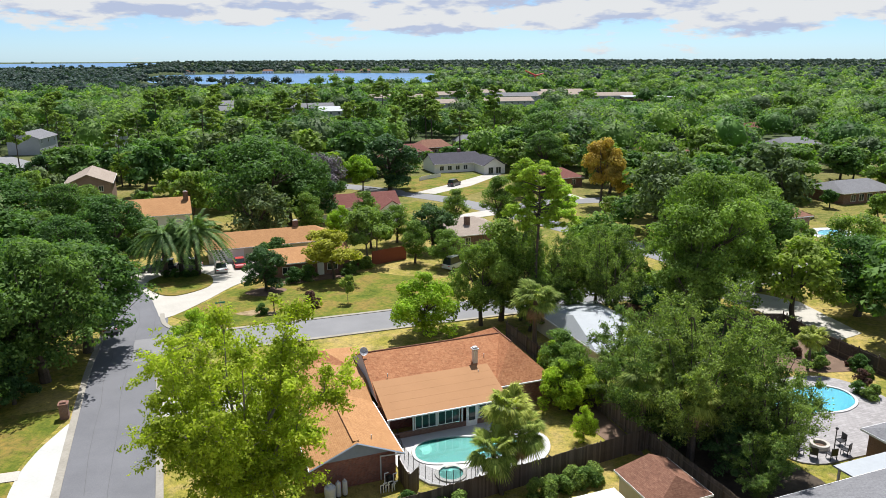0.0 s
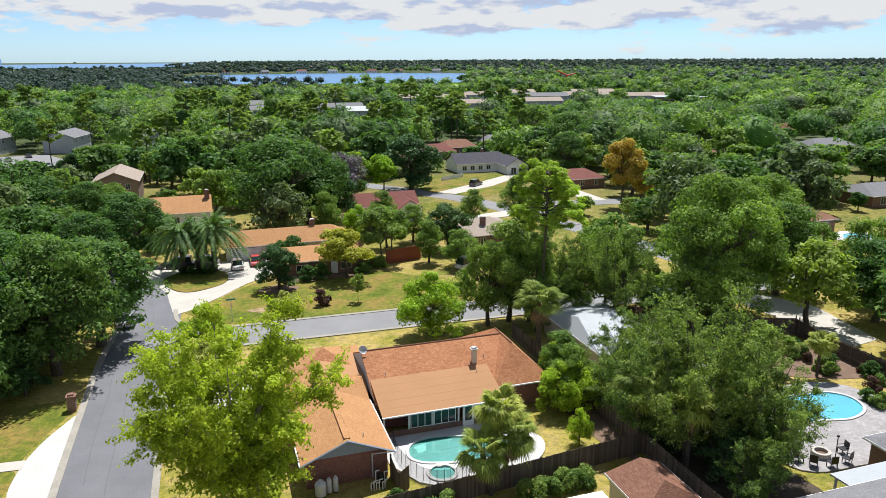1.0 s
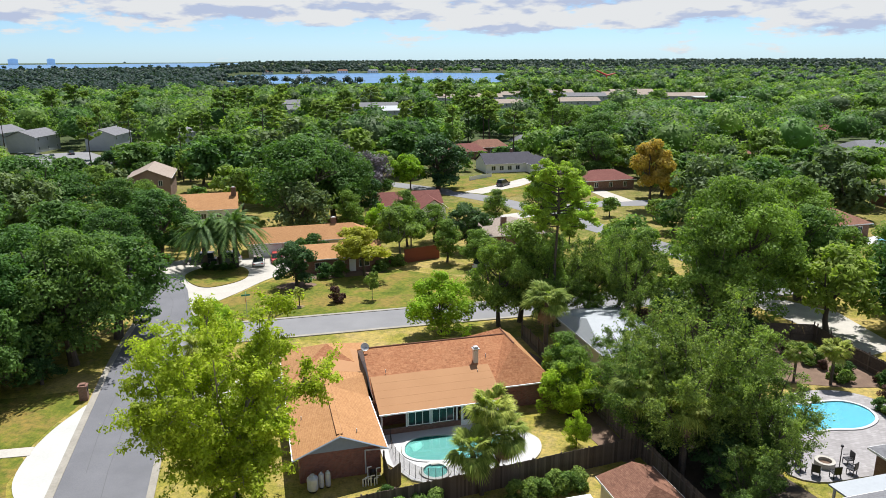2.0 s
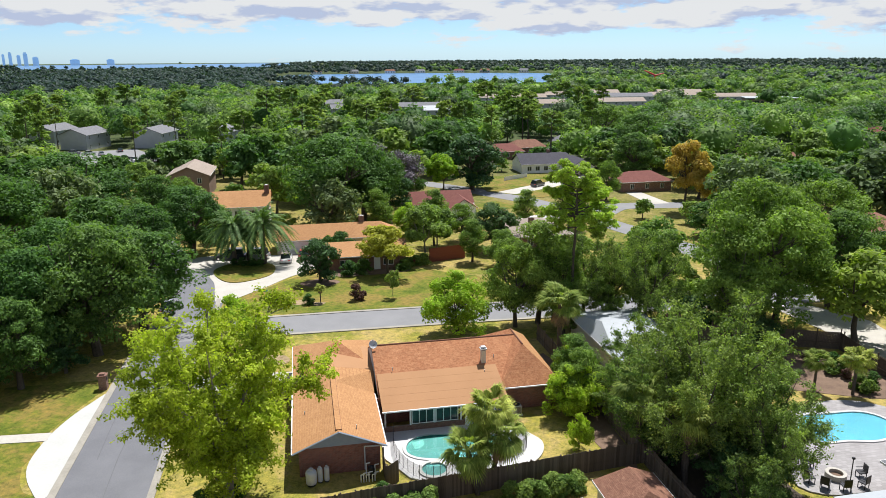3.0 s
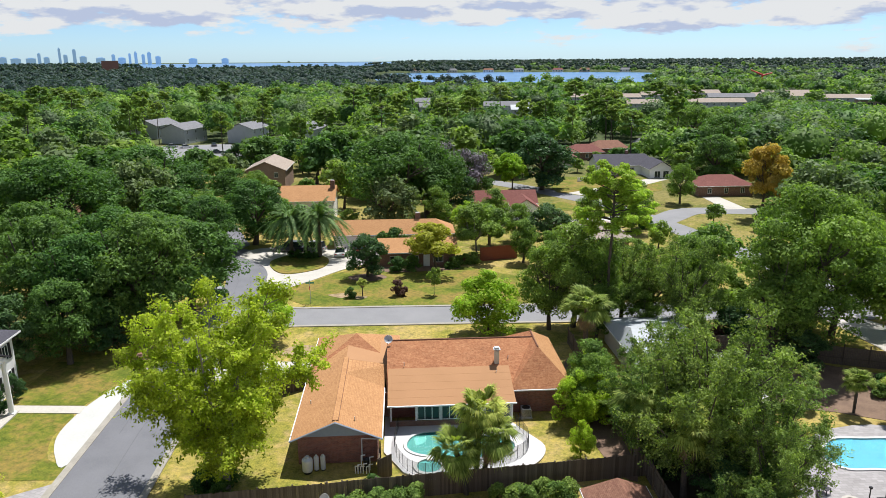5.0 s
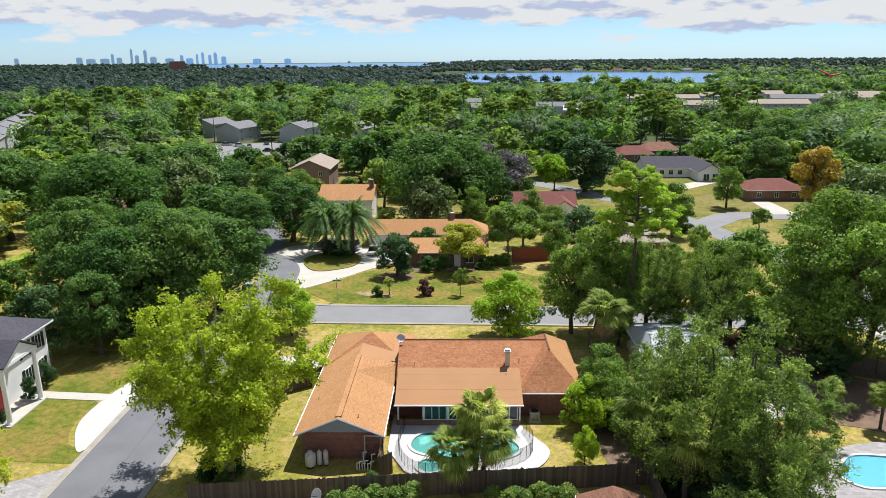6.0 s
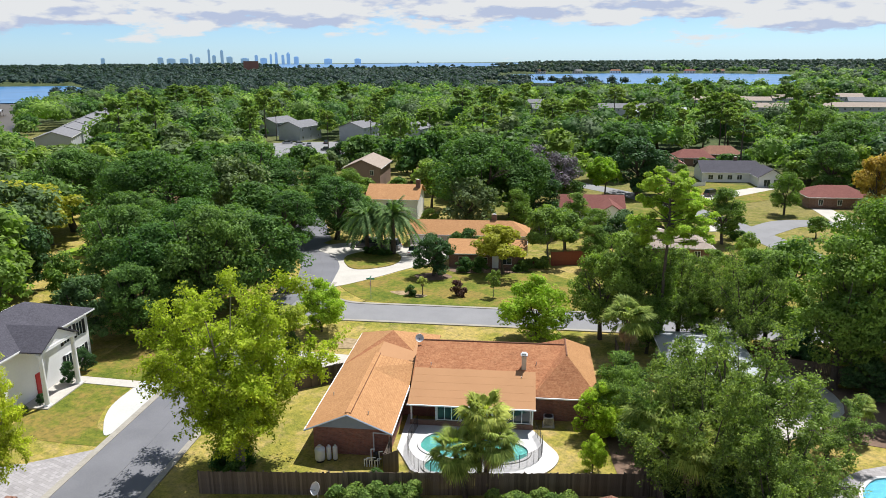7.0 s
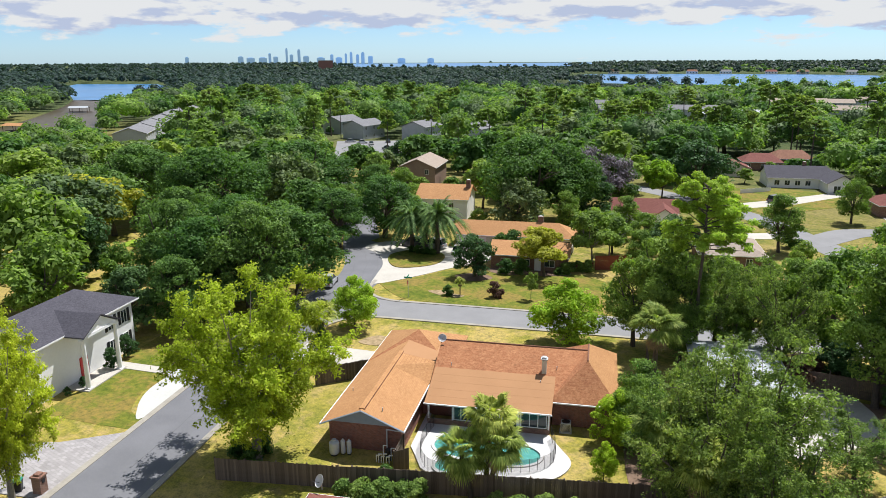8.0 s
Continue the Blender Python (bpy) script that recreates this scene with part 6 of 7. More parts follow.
def portico_house():
    h = house("house", -36.5, -28.6, -9.0, 16.4, 5.6, 7.6, "b", SHINGLE_DARK, WHITE, "two-storey white house with a charcoal roof and a columned portico", (4.2, 4.2), over=0.6,
              wins=[("e", y, z, 1.0, 1.5) for y in (-9.5, -6.8, -4.0, 9.0, 11.2) for z in (1.5, 4.1)] + [("n", x, z, 1.0, 1.4) for x in (-1.8, 1.6) for z in (1.5, 4.2)])
    # portico in the house's own plan: its middle lies at a -32.55, b 3.7
    part("portico_roof", roof_faces(B(), [((3.2, 1.6, 5.5), (6.7, 1.6, 5.5), (6.7, 4.4, 7.0), (1.2, 4.4, 7.0)), ((6.7, 7.2, 5.5), (3.2, 7.2, 5.5), (1.2, 4.4, 7.0), (6.7, 4.4, 7.0))]), SHINGLE_DARK, h)
    bm = B()
    f0 = [bm.verts.new(p) for p in ((6.45, 1.8, 5.35), (6.45, 7.0, 5.35), (6.45, 4.4, 6.8))]
    f1 = [bm.verts.new(p) for p in ((6.3, 1.8, 5.35), (6.3, 7.0, 5.35), (6.3, 4.4, 6.8))]
    bm.faces.new(f0)
    bm.faces.new(f1[::-1])
    for i in range(3):
        bm.faces.new((f0[i], f1[i], f1[(i + 1) % 3], f0[(i + 1) % 3]))
    bmesh.ops.recalc_face_normals(bm, faces=bm.faces)
    box(bm, (5.2, 1.9, 5.35), (2.6, 0.2, 0.3))
    box(bm, (5.2, 6.9, 5.35), (2.6, 0.2, 0.3))
    box(bm, (6.4, 4.4, 5.35), (0.2, 5.2, 0.3))
    part("pediment", bm, WHITE, h)
    for y in (2.0, 6.8):
        c = part("column", tube(B(), (6.2, y, 0.1), (6.2, y, 5.2), 0.24, 0.2, 16), WHITE, h)
        part("base", box(B(), (6.2, y, 0.12), (0.6, 0.6, 0.22), 0, 0.02), WHITE, c)
        part("capital", box(B(), (6.2, y, 5.12), (0.55, 0.55, 0.18), 0, 0.02), WHITE, c)
    part("door", box(B(), (4.0, 4.4, 1.15), (0.1, 1.1, 2.2), 0, 0.01), RED_PAINT, h, "red front door")
    part("porch", box(B(), (5.3, 4.4, 0.06), (2.6, 6.0, 0.14), 0, 0.01), CONCRETE, h)
    for y in (9.0, 11.2, -4.0, -6.8, -9.5):
        for z in (1.5, 4.1):
            for s in (-1, 1):
                part("shutter", box(B(), (3.99, y + s * 0.75, z), (0.05, 0.38, 1.5)), DARK_METAL, h)


portico_house()
for a, b, hh in ((-27.3, 10.4, 2.6), (-27.5, 13.4, 2.9), (-27.6, 15.0, 1.4), (-27.2, 6.0, 1.3), (-27.4, 4.0, 1.1)):
    plant("dark", a, b, hh, 0.8, label="clipped dark evergreen shrub by the porch")

# ---- the paved pool terrace on the right ----
TERRACE = spline([(36.5, -7.2), (37.6, -9.6), (41.6, -10.0), (50.5, -9.8), (53.0, -4), (52.2, 1.2), (48.5, 3.2), (43.2, 2.2), (39.6, -1.2)], True, 3)
POOL_B = spline([(41.6, -1.6), (43.6, 0.9), (46.4, 0.9), (49.2, 0.6), (50.4, -1.0), (49.6, -3.0), (47.2, -3.9), (44.6, -3.4), (42.4, -3.2)], True, 4)


def paver_material():
    m, nt, p = material("pale paving stones")
    co = nt.nodes.new("ShaderNodeTexCoord").outputs["Object"]
    br = nt.nodes.new("ShaderNodeTexBrick")
    br.inputs["Scale"].default_value, br.inputs["Brick Width"].default_value, br.inputs["Row Height"].default_value, br.inputs["Mortar Size"].default_value = 1.0, 0.45, 0.3, 0.012
    br.inputs["Color1"].default_value, br.inputs["Color2"].default_value, br.inputs["Mortar"].default_value = (0.24, 0.225, 0.22, 1), (0.37, 0.35, 0.345, 1), (0.16, 0.148, 0.144, 1)
    nt.links.new(co, br.inputs["Vector"])
    c = mix_node(nt, 0.35, br.outputs["Color"], ramp_node(nt, noise_node(nt, 0.5, 5), [(0.35, (0.21, 0.195, 0.19)), (0.65, (0.36, 0.34, 0.335))]))
    nt.links.new(c, p.inputs["Base Color"])
    p.inputs["Roughness"].default_value = 0.85
    bump_node(nt, p, br.outputs["Fac"], -0.4, 0.01)
    return m


PAVERS = paver_material()
solid("pool_terrace", at(0, 0), ring_slab(B(), TERRACE, [grow(POOL_B, 0.3)], 0.0, 0.12), PAVERS, "pale paved terrace round a pool", "terrace", "", "structure")
make_pool("swimming_pool", at(0, 0), POOL_B, None, PLASTER_POOL_BLUE, "curved pool with bright blue water", False)
sheet("driveway", [(-26.5, -11.0), (-17.3, -11.0), (-17.3, -0.9), (-22.0, -3.7), (-26.0, -4.6)], PAVERS, 0.07, "pale pink-grey paved driveway", "driveway")


def fire_pit(a, b):
    ob = thing("fire_pit", at(a, b), "round stone fire pit on paving", "fire pit")
    part("ring", ring_slab(B(), circle(0, 0, 0.75, 18), [circle(0, 0, 0.5, 18)], 0.1, 0.55), CONCRETE, ob)
    part("ash", tube(B(), (0, 0, 0.1), (0, 0, 0.3), 0.5, None, 18), MULCH, ob)


fire_pit(39.9, -7.9)


def patio_chair():
    ob = thing("patio_chair", Matrix.Identity(4), "dark metal patio armchair on paving", "chair", "chairs round the fire pit")
    part("seat", box(B(), (0, 0, 0.42), (0.6, 0.58, 0.08), 0, 0.02), DARK_METAL, ob)
    bm = box(B(), (0, 0.3, 0.75), (0.6, 0.06, 0.6), 0, 0.02)
    part("backrest", bm, DARK_METAL, ob)
    for s in (-1, 1):
        part("armrest", box(B(), (s * 0.3, 0, 0.66), (0.06, 0.55, 0.04), 0, 0.01), DARK_METAL, ob)
        for t in (-1, 1):
            part("leg", box(B(), (s * 0.27, t * 0.25, 0.2), (0.05, 0.05, 0.4)), DARK_METAL, ob)
    return ob


ch = patio_chair()
ch.matrix_world = at(38.2, -8.9, 130, 0.12)
for a, b, q in ((39.4, -9.5, 170), (41.0, -9.4, 200), (41.8, -8.2, 260), (38.0, -7.2, 70), (37.6, -8.0, 90), (38.9, -6.2, 30)):
    copy_thing(ch, at(a, b, q, 0.12))


def lamp_post(a, b):
    ob = thing("garden_post", at(a, b), "thin dark post standing on the paving", "post")
    part("pole", tube(B(), (0, 0, 0.1), (0, 0, 2.3), 0.04, None, 6), DARK_METAL, ob)
    part("head", box(B(), (0, 0, 2.35), (0.18, 0.18, 0.16), 0, 0.02), DARK_METAL, ob)


lamp_post(40.2, -9.0)
sheet("driveway", spline([(38.6, 19.5), (45.0, 20.5), (46.5, 14), (43.5, 9.5), (37.8, 6.0), (36.0, 9.0), (38.2, 12)], True, 3), CONCRETE, 0.05, "pale driveway in dappled shade", "driveway")
# low planting behind the rear fence and along the beds
rngp = np.random.default_rng(8)
for i in range(9):
    plant("wildbush", 4.6 + i * 0.62, -6.3 + 0.1 * i + rngp.normal() * 0.2, 1.3 + rngp.random() * 0.5)
for i in range(7):
    plant("wildbush", 15.6 + i * 0.8, -5.6 + 0.1 * i + rngp.normal() * 0.2, 1.2 + rngp.random() * 0.6)
for a, b, h in ((6.3, -3.4, 1.3), (-5.7, -2.9, 1.8), (-4.3, -3.7, 1.6), (-6.3, -2.2, 1.7), (-4.5, -2.1, 2.0)):
    plant("bush", a, b, h, label="dark green shrub at the foot of a tree")
for i in range(12):
    plant(("wildbush", "bush", "redbush")[i % 3], 51.0 + rngp.random() * 5.5, -3 + i * 1.3, 1.0 + rngp.random() * 1.2)
for a, b, h in ((48.6, 5.8, 4.2), (51.5, 4.2, 4.8), (45.0, 7.5, 3.8)):
    plant("fan", a, b, h, 1.2)


# ---- houses further off ----
BLOCKED = [(0, 24, 0, 21), (-4, 18, 58, 78), (29, 38, 11, 26), (-37, -26, -9, 17), (-10, 29, 37, 59), (-19, 6, 44, 73), (36, 54, -10, 4), (-11, 27, -6, 31)]
HOMES = []


def home(a0, a1, b0, b1, *args, **kw):
    BLOCKED.append((a0, a1, b0, b1))
    HOMES.append((a0, a1, b0, b1))
    return house("house", a0, a1, b0, b1, *args, **kw)


def rows(x0, x1, n, z, w=1.0, t=1.3, facing="s"):
    return [(facing, x0 + (x1 - x0) * i / max(1, n - 1), z, w, t) for i in range(n)]


home(-30.0, -20.5, 131.5, 146.0, 5.4, 7.6, "b", SHINGLE_BEIGE, SIDING_BROWN, "two-storey brown house with a beige roof", wins=rows(-2.6, 2.6, 2, 4.2) + rows(-2.6, 2.6, 2, 1.5))
home(-15.5, -5.0, 93.0, 103.0, 4.6, 6.9, "a", SHINGLE_TAN, WHITE, "white house with a tan-orange roof and a tall chimney", chimney=(4.9, -1.0, 7.8), wins=rows(-3.5, 2.0, 3, 3.2) + rows(-3.5, 2.0, 3, 1.2))
home(24.0, 37.0, 98.0, 105.0, 2.6, 4.8, "a", SHINGLE_RED, WHITE, "white house with a dark red shingle roof", wins=rows(-4.5, -1.5, 2, 1.4))
home(31.5, 36.5, 92.5, 99.0, 2.6, 4.5, "b", SHINGLE_RED, WHITE, "white gabled wing with a dark red roof", wins=rows(-0.8, 0.8, 2, 1.4, 0.8, 1.1))
home(37.5, 47.0, 66.0, 77.0, 2.6, 4.5, "a", SHINGLE_BEIGE, BRICK_BROWN, "house with a beige hip roof and a brick chimney", (4.5, 4.5), chimney=(-1.5, -2.5, 4.9), wins=rows(-2.5, 2.5, 2, 1.4))
home(64.5, 82.0, 151.0, 161.0, 2.7, 5.3, "a", SHINGLE_DARK, WHITE, "white house with a charcoal roof behind a lawn", (0, 3), chimney=(1.0, 0.6, 6.0), wins=rows(-6.5, 1, 4, 1.4, 1.3))
home(77.0, 83.6, 143.5, 152.0, 2.6, 4.8, "b", SHINGLE_DARK, WHITE, "white garage wing with a charcoal roof", wins=rows(-1.2, 1.2, 2, 1.1, 1.6, 1.9))
home(79.5, 92.5, 115.5, 124.5, 2.6, 4.6, "a", SHINGLE_RED, BRICK_BROWN, "brick house with a red-brown hip roof", (4, 4), wins=rows(-4, 4, 3, 1.4))
home(74.0, 86.0, 192.0, 201.0, 2.7, 5.0, "a", SHINGLE_BROWN, BRICK_BROWN, "brick house with a brown roof", (3, 3), wins=rows(-4, 4, 3, 1.4))
home(94.0, 108.0, 203.0, 213.0, 2.7, 5.0, "a", SHINGLE_GREY, CREAM, "cream house with a grey roof", (3, 3), wins=rows(-4, 4, 3, 1.4))
home(118.0, 134.0, 232.0, 243.0, 2.8, 5.2, "a", SHINGLE_BROWN, BRICK_BROWN, "brick house with a broad brown roof", (3, 3), wins=rows(-5, 5, 4, 1.4))
home(134.0, 150.0, 72.0, 83.0, 2.7, 4.6, "a", SHINGLE_GREY, BRICK_BROWN, "brick house with a grey roof and a screened porch", (3, 3), wins=rows(-5, 5, 5, 1.4, 1.5, 1.6))
home(230.0, 246.0, 203.0, 214.0, 2.8, 5.0, "a", SHINGLE_RED, CREAM, "house with a red-brown roof among trees", (3, 3), wins=rows(-5, 5, 4, 1.4))
home(280.0, 300.0, 238.0, 250.0, 2.8, 5.2, "a", SHINGLE_RED, CREAM, "long house with a red roof among trees", (3, 3), wins=rows(-6, 6, 4, 1.4))
home(96.0, 108.0, 57.0, 68.0, 2.6, 4.6, "a", SHINGLE_BROWN, BRICK_BROWN, "brick house with a brown roof behind a pool", (4, 4), wins=rows(-4, 4, 3, 1.4))
home(-60.0, -46.0, 82.0, 93.0, 2.7, 5.0, "a", SHINGLE_BROWN, BRICK_BROWN, "brick house with a brown roof under oaks", (4, 4), wins=rows(-5, 5, 3, 1.4))


home(64.0, 75.0, 183.0, 192.0, 2.6, 4.8, "a", SHINGLE_RED, BRICK_BROWN, "brick house with a red-brown roof behind a lawn", (3, 3), wins=rows(-4, 4, 3, 1.4))
home(54.0, 63.0, 168.0, 176.0, 2.6, 4.5, "b", SHINGLE_RED, CREAM, "cream house with a red-brown roof", wins=rows(-3, 3, 2, 1.4))
home(196.0, 212.0, 150.0, 161.0, 2.7, 5.0, "a", SHINGLE_GREY, BRICK_BROWN, "brick house with a grey roof among tall trees", (3, 3), wins=rows(-5, 5, 4, 1.4))
home(140.0, 154.0, 150.0, 160.0, 2.7, 5.0, "a", SHINGLE_BROWN, BRICK_BROWN, "brick house with a brown roof among tall trees", (3, 3), wins=rows(-5, 5, 4, 1.4))
board_fence([(0.6, 148.7), (13.8, 146.5)], 1.9, WHITE, "long white vinyl privacy fence", 0.3, seed=21)
board_fence([(56.0, 139.5), (64.0, 144.5)], 1.1, WHITE, "low white picket fence by a lawn", 0.25, seed=22)
board_fence([(20.5, 96.6), (24.0, 97.6)], 1.6, WHITE, "short white board fence beside a house", 0.25, seed=23)


# umbrella form given to a blue canopy of unclear shape
def yard_canopy(a, b):
    ob = thing("patio_umbrella", at(a, b), "blue canopy on a pole in a shaded back yard", "umbrella")
    part("pole", tube(B(), (0, 0, 0), (0, 0, 2.6), 0.04, None, 8), GREY_METAL, ob)
    part("canopy", tube(B(), (0, 0, 2.0), (0, 0, 2.7), 1.8, 0.05, 10), CAR_BLUE, ob)


yard_canopy(11.0, 121.0)


def townhouse(x, y, turn, w, d, eave, ridge, roof_mat, wall_mat, label, blue=False):
    """A grey two-storey row house at a world place."""
    a, b = AB(x, y)
    r = max(w, d) / 2
    BLOCKED.append((a - r, a + r, b - r, b + r))
    HOMES.append((a - r, a + r, b - r, b + r))
    return house("townhouse", a - w / 2, a + w / 2, b - d / 2, b + d / 2, eave, ridge, "a", roof_mat, wall_mat, label, turn=turn, wins=rows(-w / 2 + 2, w / 2 - 2, max(2, int(w / 4)), eave - 1.2) + rows(-w / 2 + 2, w / 2 - 2, max(2, int(w / 4)), 1.4))


for x, y, q, w, d, roof, lab in (
        (-136, 262, 75, 16, 11, SHINGLE_GREY, "grey two-storey townhouse with a pale grey roof"), (-160, 256, 75, 15, 11, SHINGLE_GREY, "grey two-storey townhouse with a pale grey roof"),
        (-184, 246, 70, 15, 11, SHINGLE_GREY, "grey two-storey townhouse beside a car park"), (-208, 258, 70, 15, 11, SHINGLE_GREY, "grey two-storey townhouse beside a car park"),
        (-236, 170, 114, 22, 12, SHINGLE_GREY, "grey row house stepping down towards the creek"), (-254, 187, 114, 22, 12, SHINGLE_GREY, "grey row house stepping down towards the creek"),
        (-274, 205, 114, 22, 12, SHINGLE_GREY, "grey row house stepping down towards the creek"), (-296, 225, 114, 22, 12, SHINGLE_GREY, "grey row house stepping down towards the creek"),
        (-320, 247, 114, 22, 12, SHINGLE_GREY, "grey row house stepping down towards the creek"), (-346, 271, 114, 22, 12, SHINGLE_GREY, "grey row house stepping down towards the creek"),
        (-45, 520, -5, 34, 12, SHINGLE_BEIGE, "long townhouse with a beige roof among pines"), (5, 590, -8, 36, 13, SHINGLE_BEIGE, "long townhouse with a beige roof among pines"), (70, 600, -12, 36, 13, SHINGLE_BEIGE, "long townhouse with a beige roof among pines"),
        (100, 545, -12, 30, 12, SHINGLE_BEIGE, "long townhouse with a beige roof among pines"), (30, 540, -12, 30, 12, SHINGLE_GREY, "grey townhouse row among pines"), (-150, 445, 5, 26, 11, SHINGLE_GREY, "grey townhouse row among pines"),
        (-70, 395, -5, 30, 11, METAL_ROOF, "long two-storey white building with blue window bands"), (-95, 420, -5, 26, 11, SHINGLE_GREY, "grey townhouse row among pines"),
        (-128, 400, 5, 26, 11, SHINGLE_GREY, "grey townhouse row among pines"), (-28, 455, -5, 34, 12, SHINGLE_BEIGE, "long townhouse with a beige roof among pines"), (20, 480, -5, 34, 12, SHINGLE_BEIGE, "long townhouse with a beige roof among pines"),
        (-60, 520, -5, 34, 12, SHINGLE_BEIGE, "long townhouse with a beige roof among pines"), (60, 560, -8, 34, 12, SHINGLE_BEIGE, "long townhouse with a beige roof among pines"), (-15, 560, -5, 34, 12, SHINGLE_BEIGE, "long townhouse with a beige roof among pines")):
    townhouse(x, y, q, w, d, 5.8, 8.0, roof, SIDING_GREY, lab)


for az, roof, wall in ((5.5, SHINGLE_GREY, WHITE), (8.5, SHINGLE_BROWN, CREAM), (10.5, SHINGLE_RED, WHITE), (13.5, SHINGLE_GREY, WHITE), (15.8, SHINGLE_BROWN, WHITE), (18.6, SHINGLE_GREY, CREAM), (21.4, SHINGLE_BROWN, WHITE)):
    a, b = AB(*polar(az, 1556))
    house("lake_house", a - 11, a + 11, b - 6, b + 6, 5.0, 8.6, "a", roof, wall, "pale house on the far shore of the lake", (3, 3), turn=-23.2 + az, wins=rows(-8, 8, 4, 3.0, 2.0, 2.4))


def school():
    a, b = AB(126, 512)
    HOMES.append((a - 22, a + 22, b - 10, b + 10))
    h = thing("school_building", at(a, b, -23), "long low building with a flat pale roof and window bays", "building")
    part("wall", walls(B(), -24, 24, -8, 8, -0.5, 6.4), SIDING_BROWN, h)
    part("roof", box(B(), (0, 0, 6.6), (50, 18, 0.5)), METAL_ROOF, h)
    for i in range(12):
        window(h, "window", (-22 + i * 4, -8, 3.2), 3.0, 3.4, (0, -1), WHITE, GLASS, 1)


school()


def red_boom(x, y):
    ob = thing("red_crane", Matrix.Translation((x, y, gz(x, y))), "red folded crane boom above the treetops", "crane")
    part("mast", box(B(), (0, 0, 7), (1.4, 1.4, 14)), RED_PAINT, ob)
    part("boom", tube(tube(B(), (0, 0, 13.5), (-11, 0, 18.5), 0.9, 0.5, 6), (0, 0, 13.0), (9, 0, 15.5), 0.9, 0.6, 6), RED_PAINT, ob)


red_boom(64, 800)

# parking court by the townhouses
LOT = [(-53, 176), (-66, 178), (-86, 236), (-60, 244), (-42, 206)]
sheet("car_park", LOT, ASPHALT_PALE, 0.06, "pale car park between townhouses", "car park")
BLOCKED.append((-86, -42, 174, 244))
rngc = np.random.default_rng(4)
for i, (a, b) in enumerate(((-58, 182), (-61, 188), (-50, 199), (-53, 207), (-57, 212), (-68, 226), (-73, 230), (-64, 236), (-79, 233), (-61, 200))):
    car(a, b, 20 + 90 * (i % 2), (CAR_WHITE, CAR_DARK, CAR_SILVER)[i % 3], ("white car in the car park", "dark car in the car park", "silver car in the car park")[i % 3])
car(62.0, 129.0, 40, CAR_DARK, "dark blue car parked on a driveway by a white house", 4.8, 1.7, True)
car(33.2, 55.2, 30, CAR_WHITE, "white van parked on a drive behind trees", 5.2, 2.0, True)
car(41.5, 57.5, 20, CAR_SILVER, "pale car parked on a drive behind trees", 4.6, 1.6)
# open lawns and drives among the houses
for poly, mat, lab in (
        ([(47, 124), (58, 113), (74, 125), (80, 143), (66, 150), (48, 146)], LAWN_GREEN, "front lawn of a white house"),
        ([(-60, 56), (-50, 57), (-50, 63), (-60, 65)], LAWN_LIME, "bright sunlit lawn between oaks"),
        ([(36, 98), (50, 104), (46, 112), (38, 106)], LAWN_GREEN, "lawn beside a street"),
        ([(5, 100), (18, 102), (18, 112), (2, 112)], LAWN, "shaded yard under an oak")):
    sheet("lawn", poly, mat, 0.05, lab, "lawn")
    BLOCKED.append((min(p[0] for p in poly), max(p[0] for p in poly), min(p[1] for p in poly), max(p[1] for p in poly)))
for poly, lab in (([(49, 122.5), (53, 119), (66, 127), (82, 142), (77, 143.4), (62, 131.5)], "pale driveway to a white garage"), ([(36, 86), (58, 91), (57, 96), (36, 90)], "pale driveway beside a white house"), ([(79, 100), (84, 100), (84, 115), (80, 115)], "pale driveway by a brick house")):
    sheet("driveway", poly, CONCRETE, 0.055, lab, "driveway")
    BLOCKED.append((min(p[0] for p in poly), max(p[0] for p in poly), min(p[1] for p in poly), max(p[1] for p in poly)))
POOL_C = spline([(104.8, 51.5), (107.5, 54.0), (110.8, 53.2), (110.5, 50.2), (107.2, 50.0)], True, 4)
ca, cb = 107.8, 52.0
loc = lambda pts: [(x - ca, y - cb) for x, y in pts]
solid("pool_deck", at(ca, cb), ring_slab(B(), loc(grow(POOL_C, 2.0)), [loc(grow(POOL_C, 0.3))], 0.0, 0.12), DECK, "pale deck round a far pool", "deck", "", "structure")
make_pool("swimming_pool", at(ca, cb), loc(POOL_C), None, PLASTER_POOL_BLUE, "small far pool with bright blue water", False)
BLOCKED.append((101, 115, 44, 58))


def dock(x, y, turn, label):
    ob = thing("boat_dock", Matrix.Translation((x, y, gz(x, y))) @ Matrix.Rotation(radians(turn), 4, "Z"), label, "dock")
    part("deck", box(B(), (0, 0, 0.7), (14, 3, 0.15)), WOOD_FENCE, ob)
    part("roof", gable_roof(B(), -7, 5, -4, 4, 3.2, 4.2, "a"), SHINGLE_TAN if turn < 45 else METAL_ROOF, ob)
    for i in (-6, 0, 4.5):
        for s in (-3.6, 3.6):
            part("pile", tube(B(), (i, s, -0.3), (i, s, 3.3), 0.15, None, 6), WOOD_FENCE, ob)


dock(-335, 172, 20, "covered wooden boat dock over dark water")
dock(-445, 262, 50, "covered boat dock with a pale roof")
dock(-520, 330, 60, "covered boat dock with a pale roof")


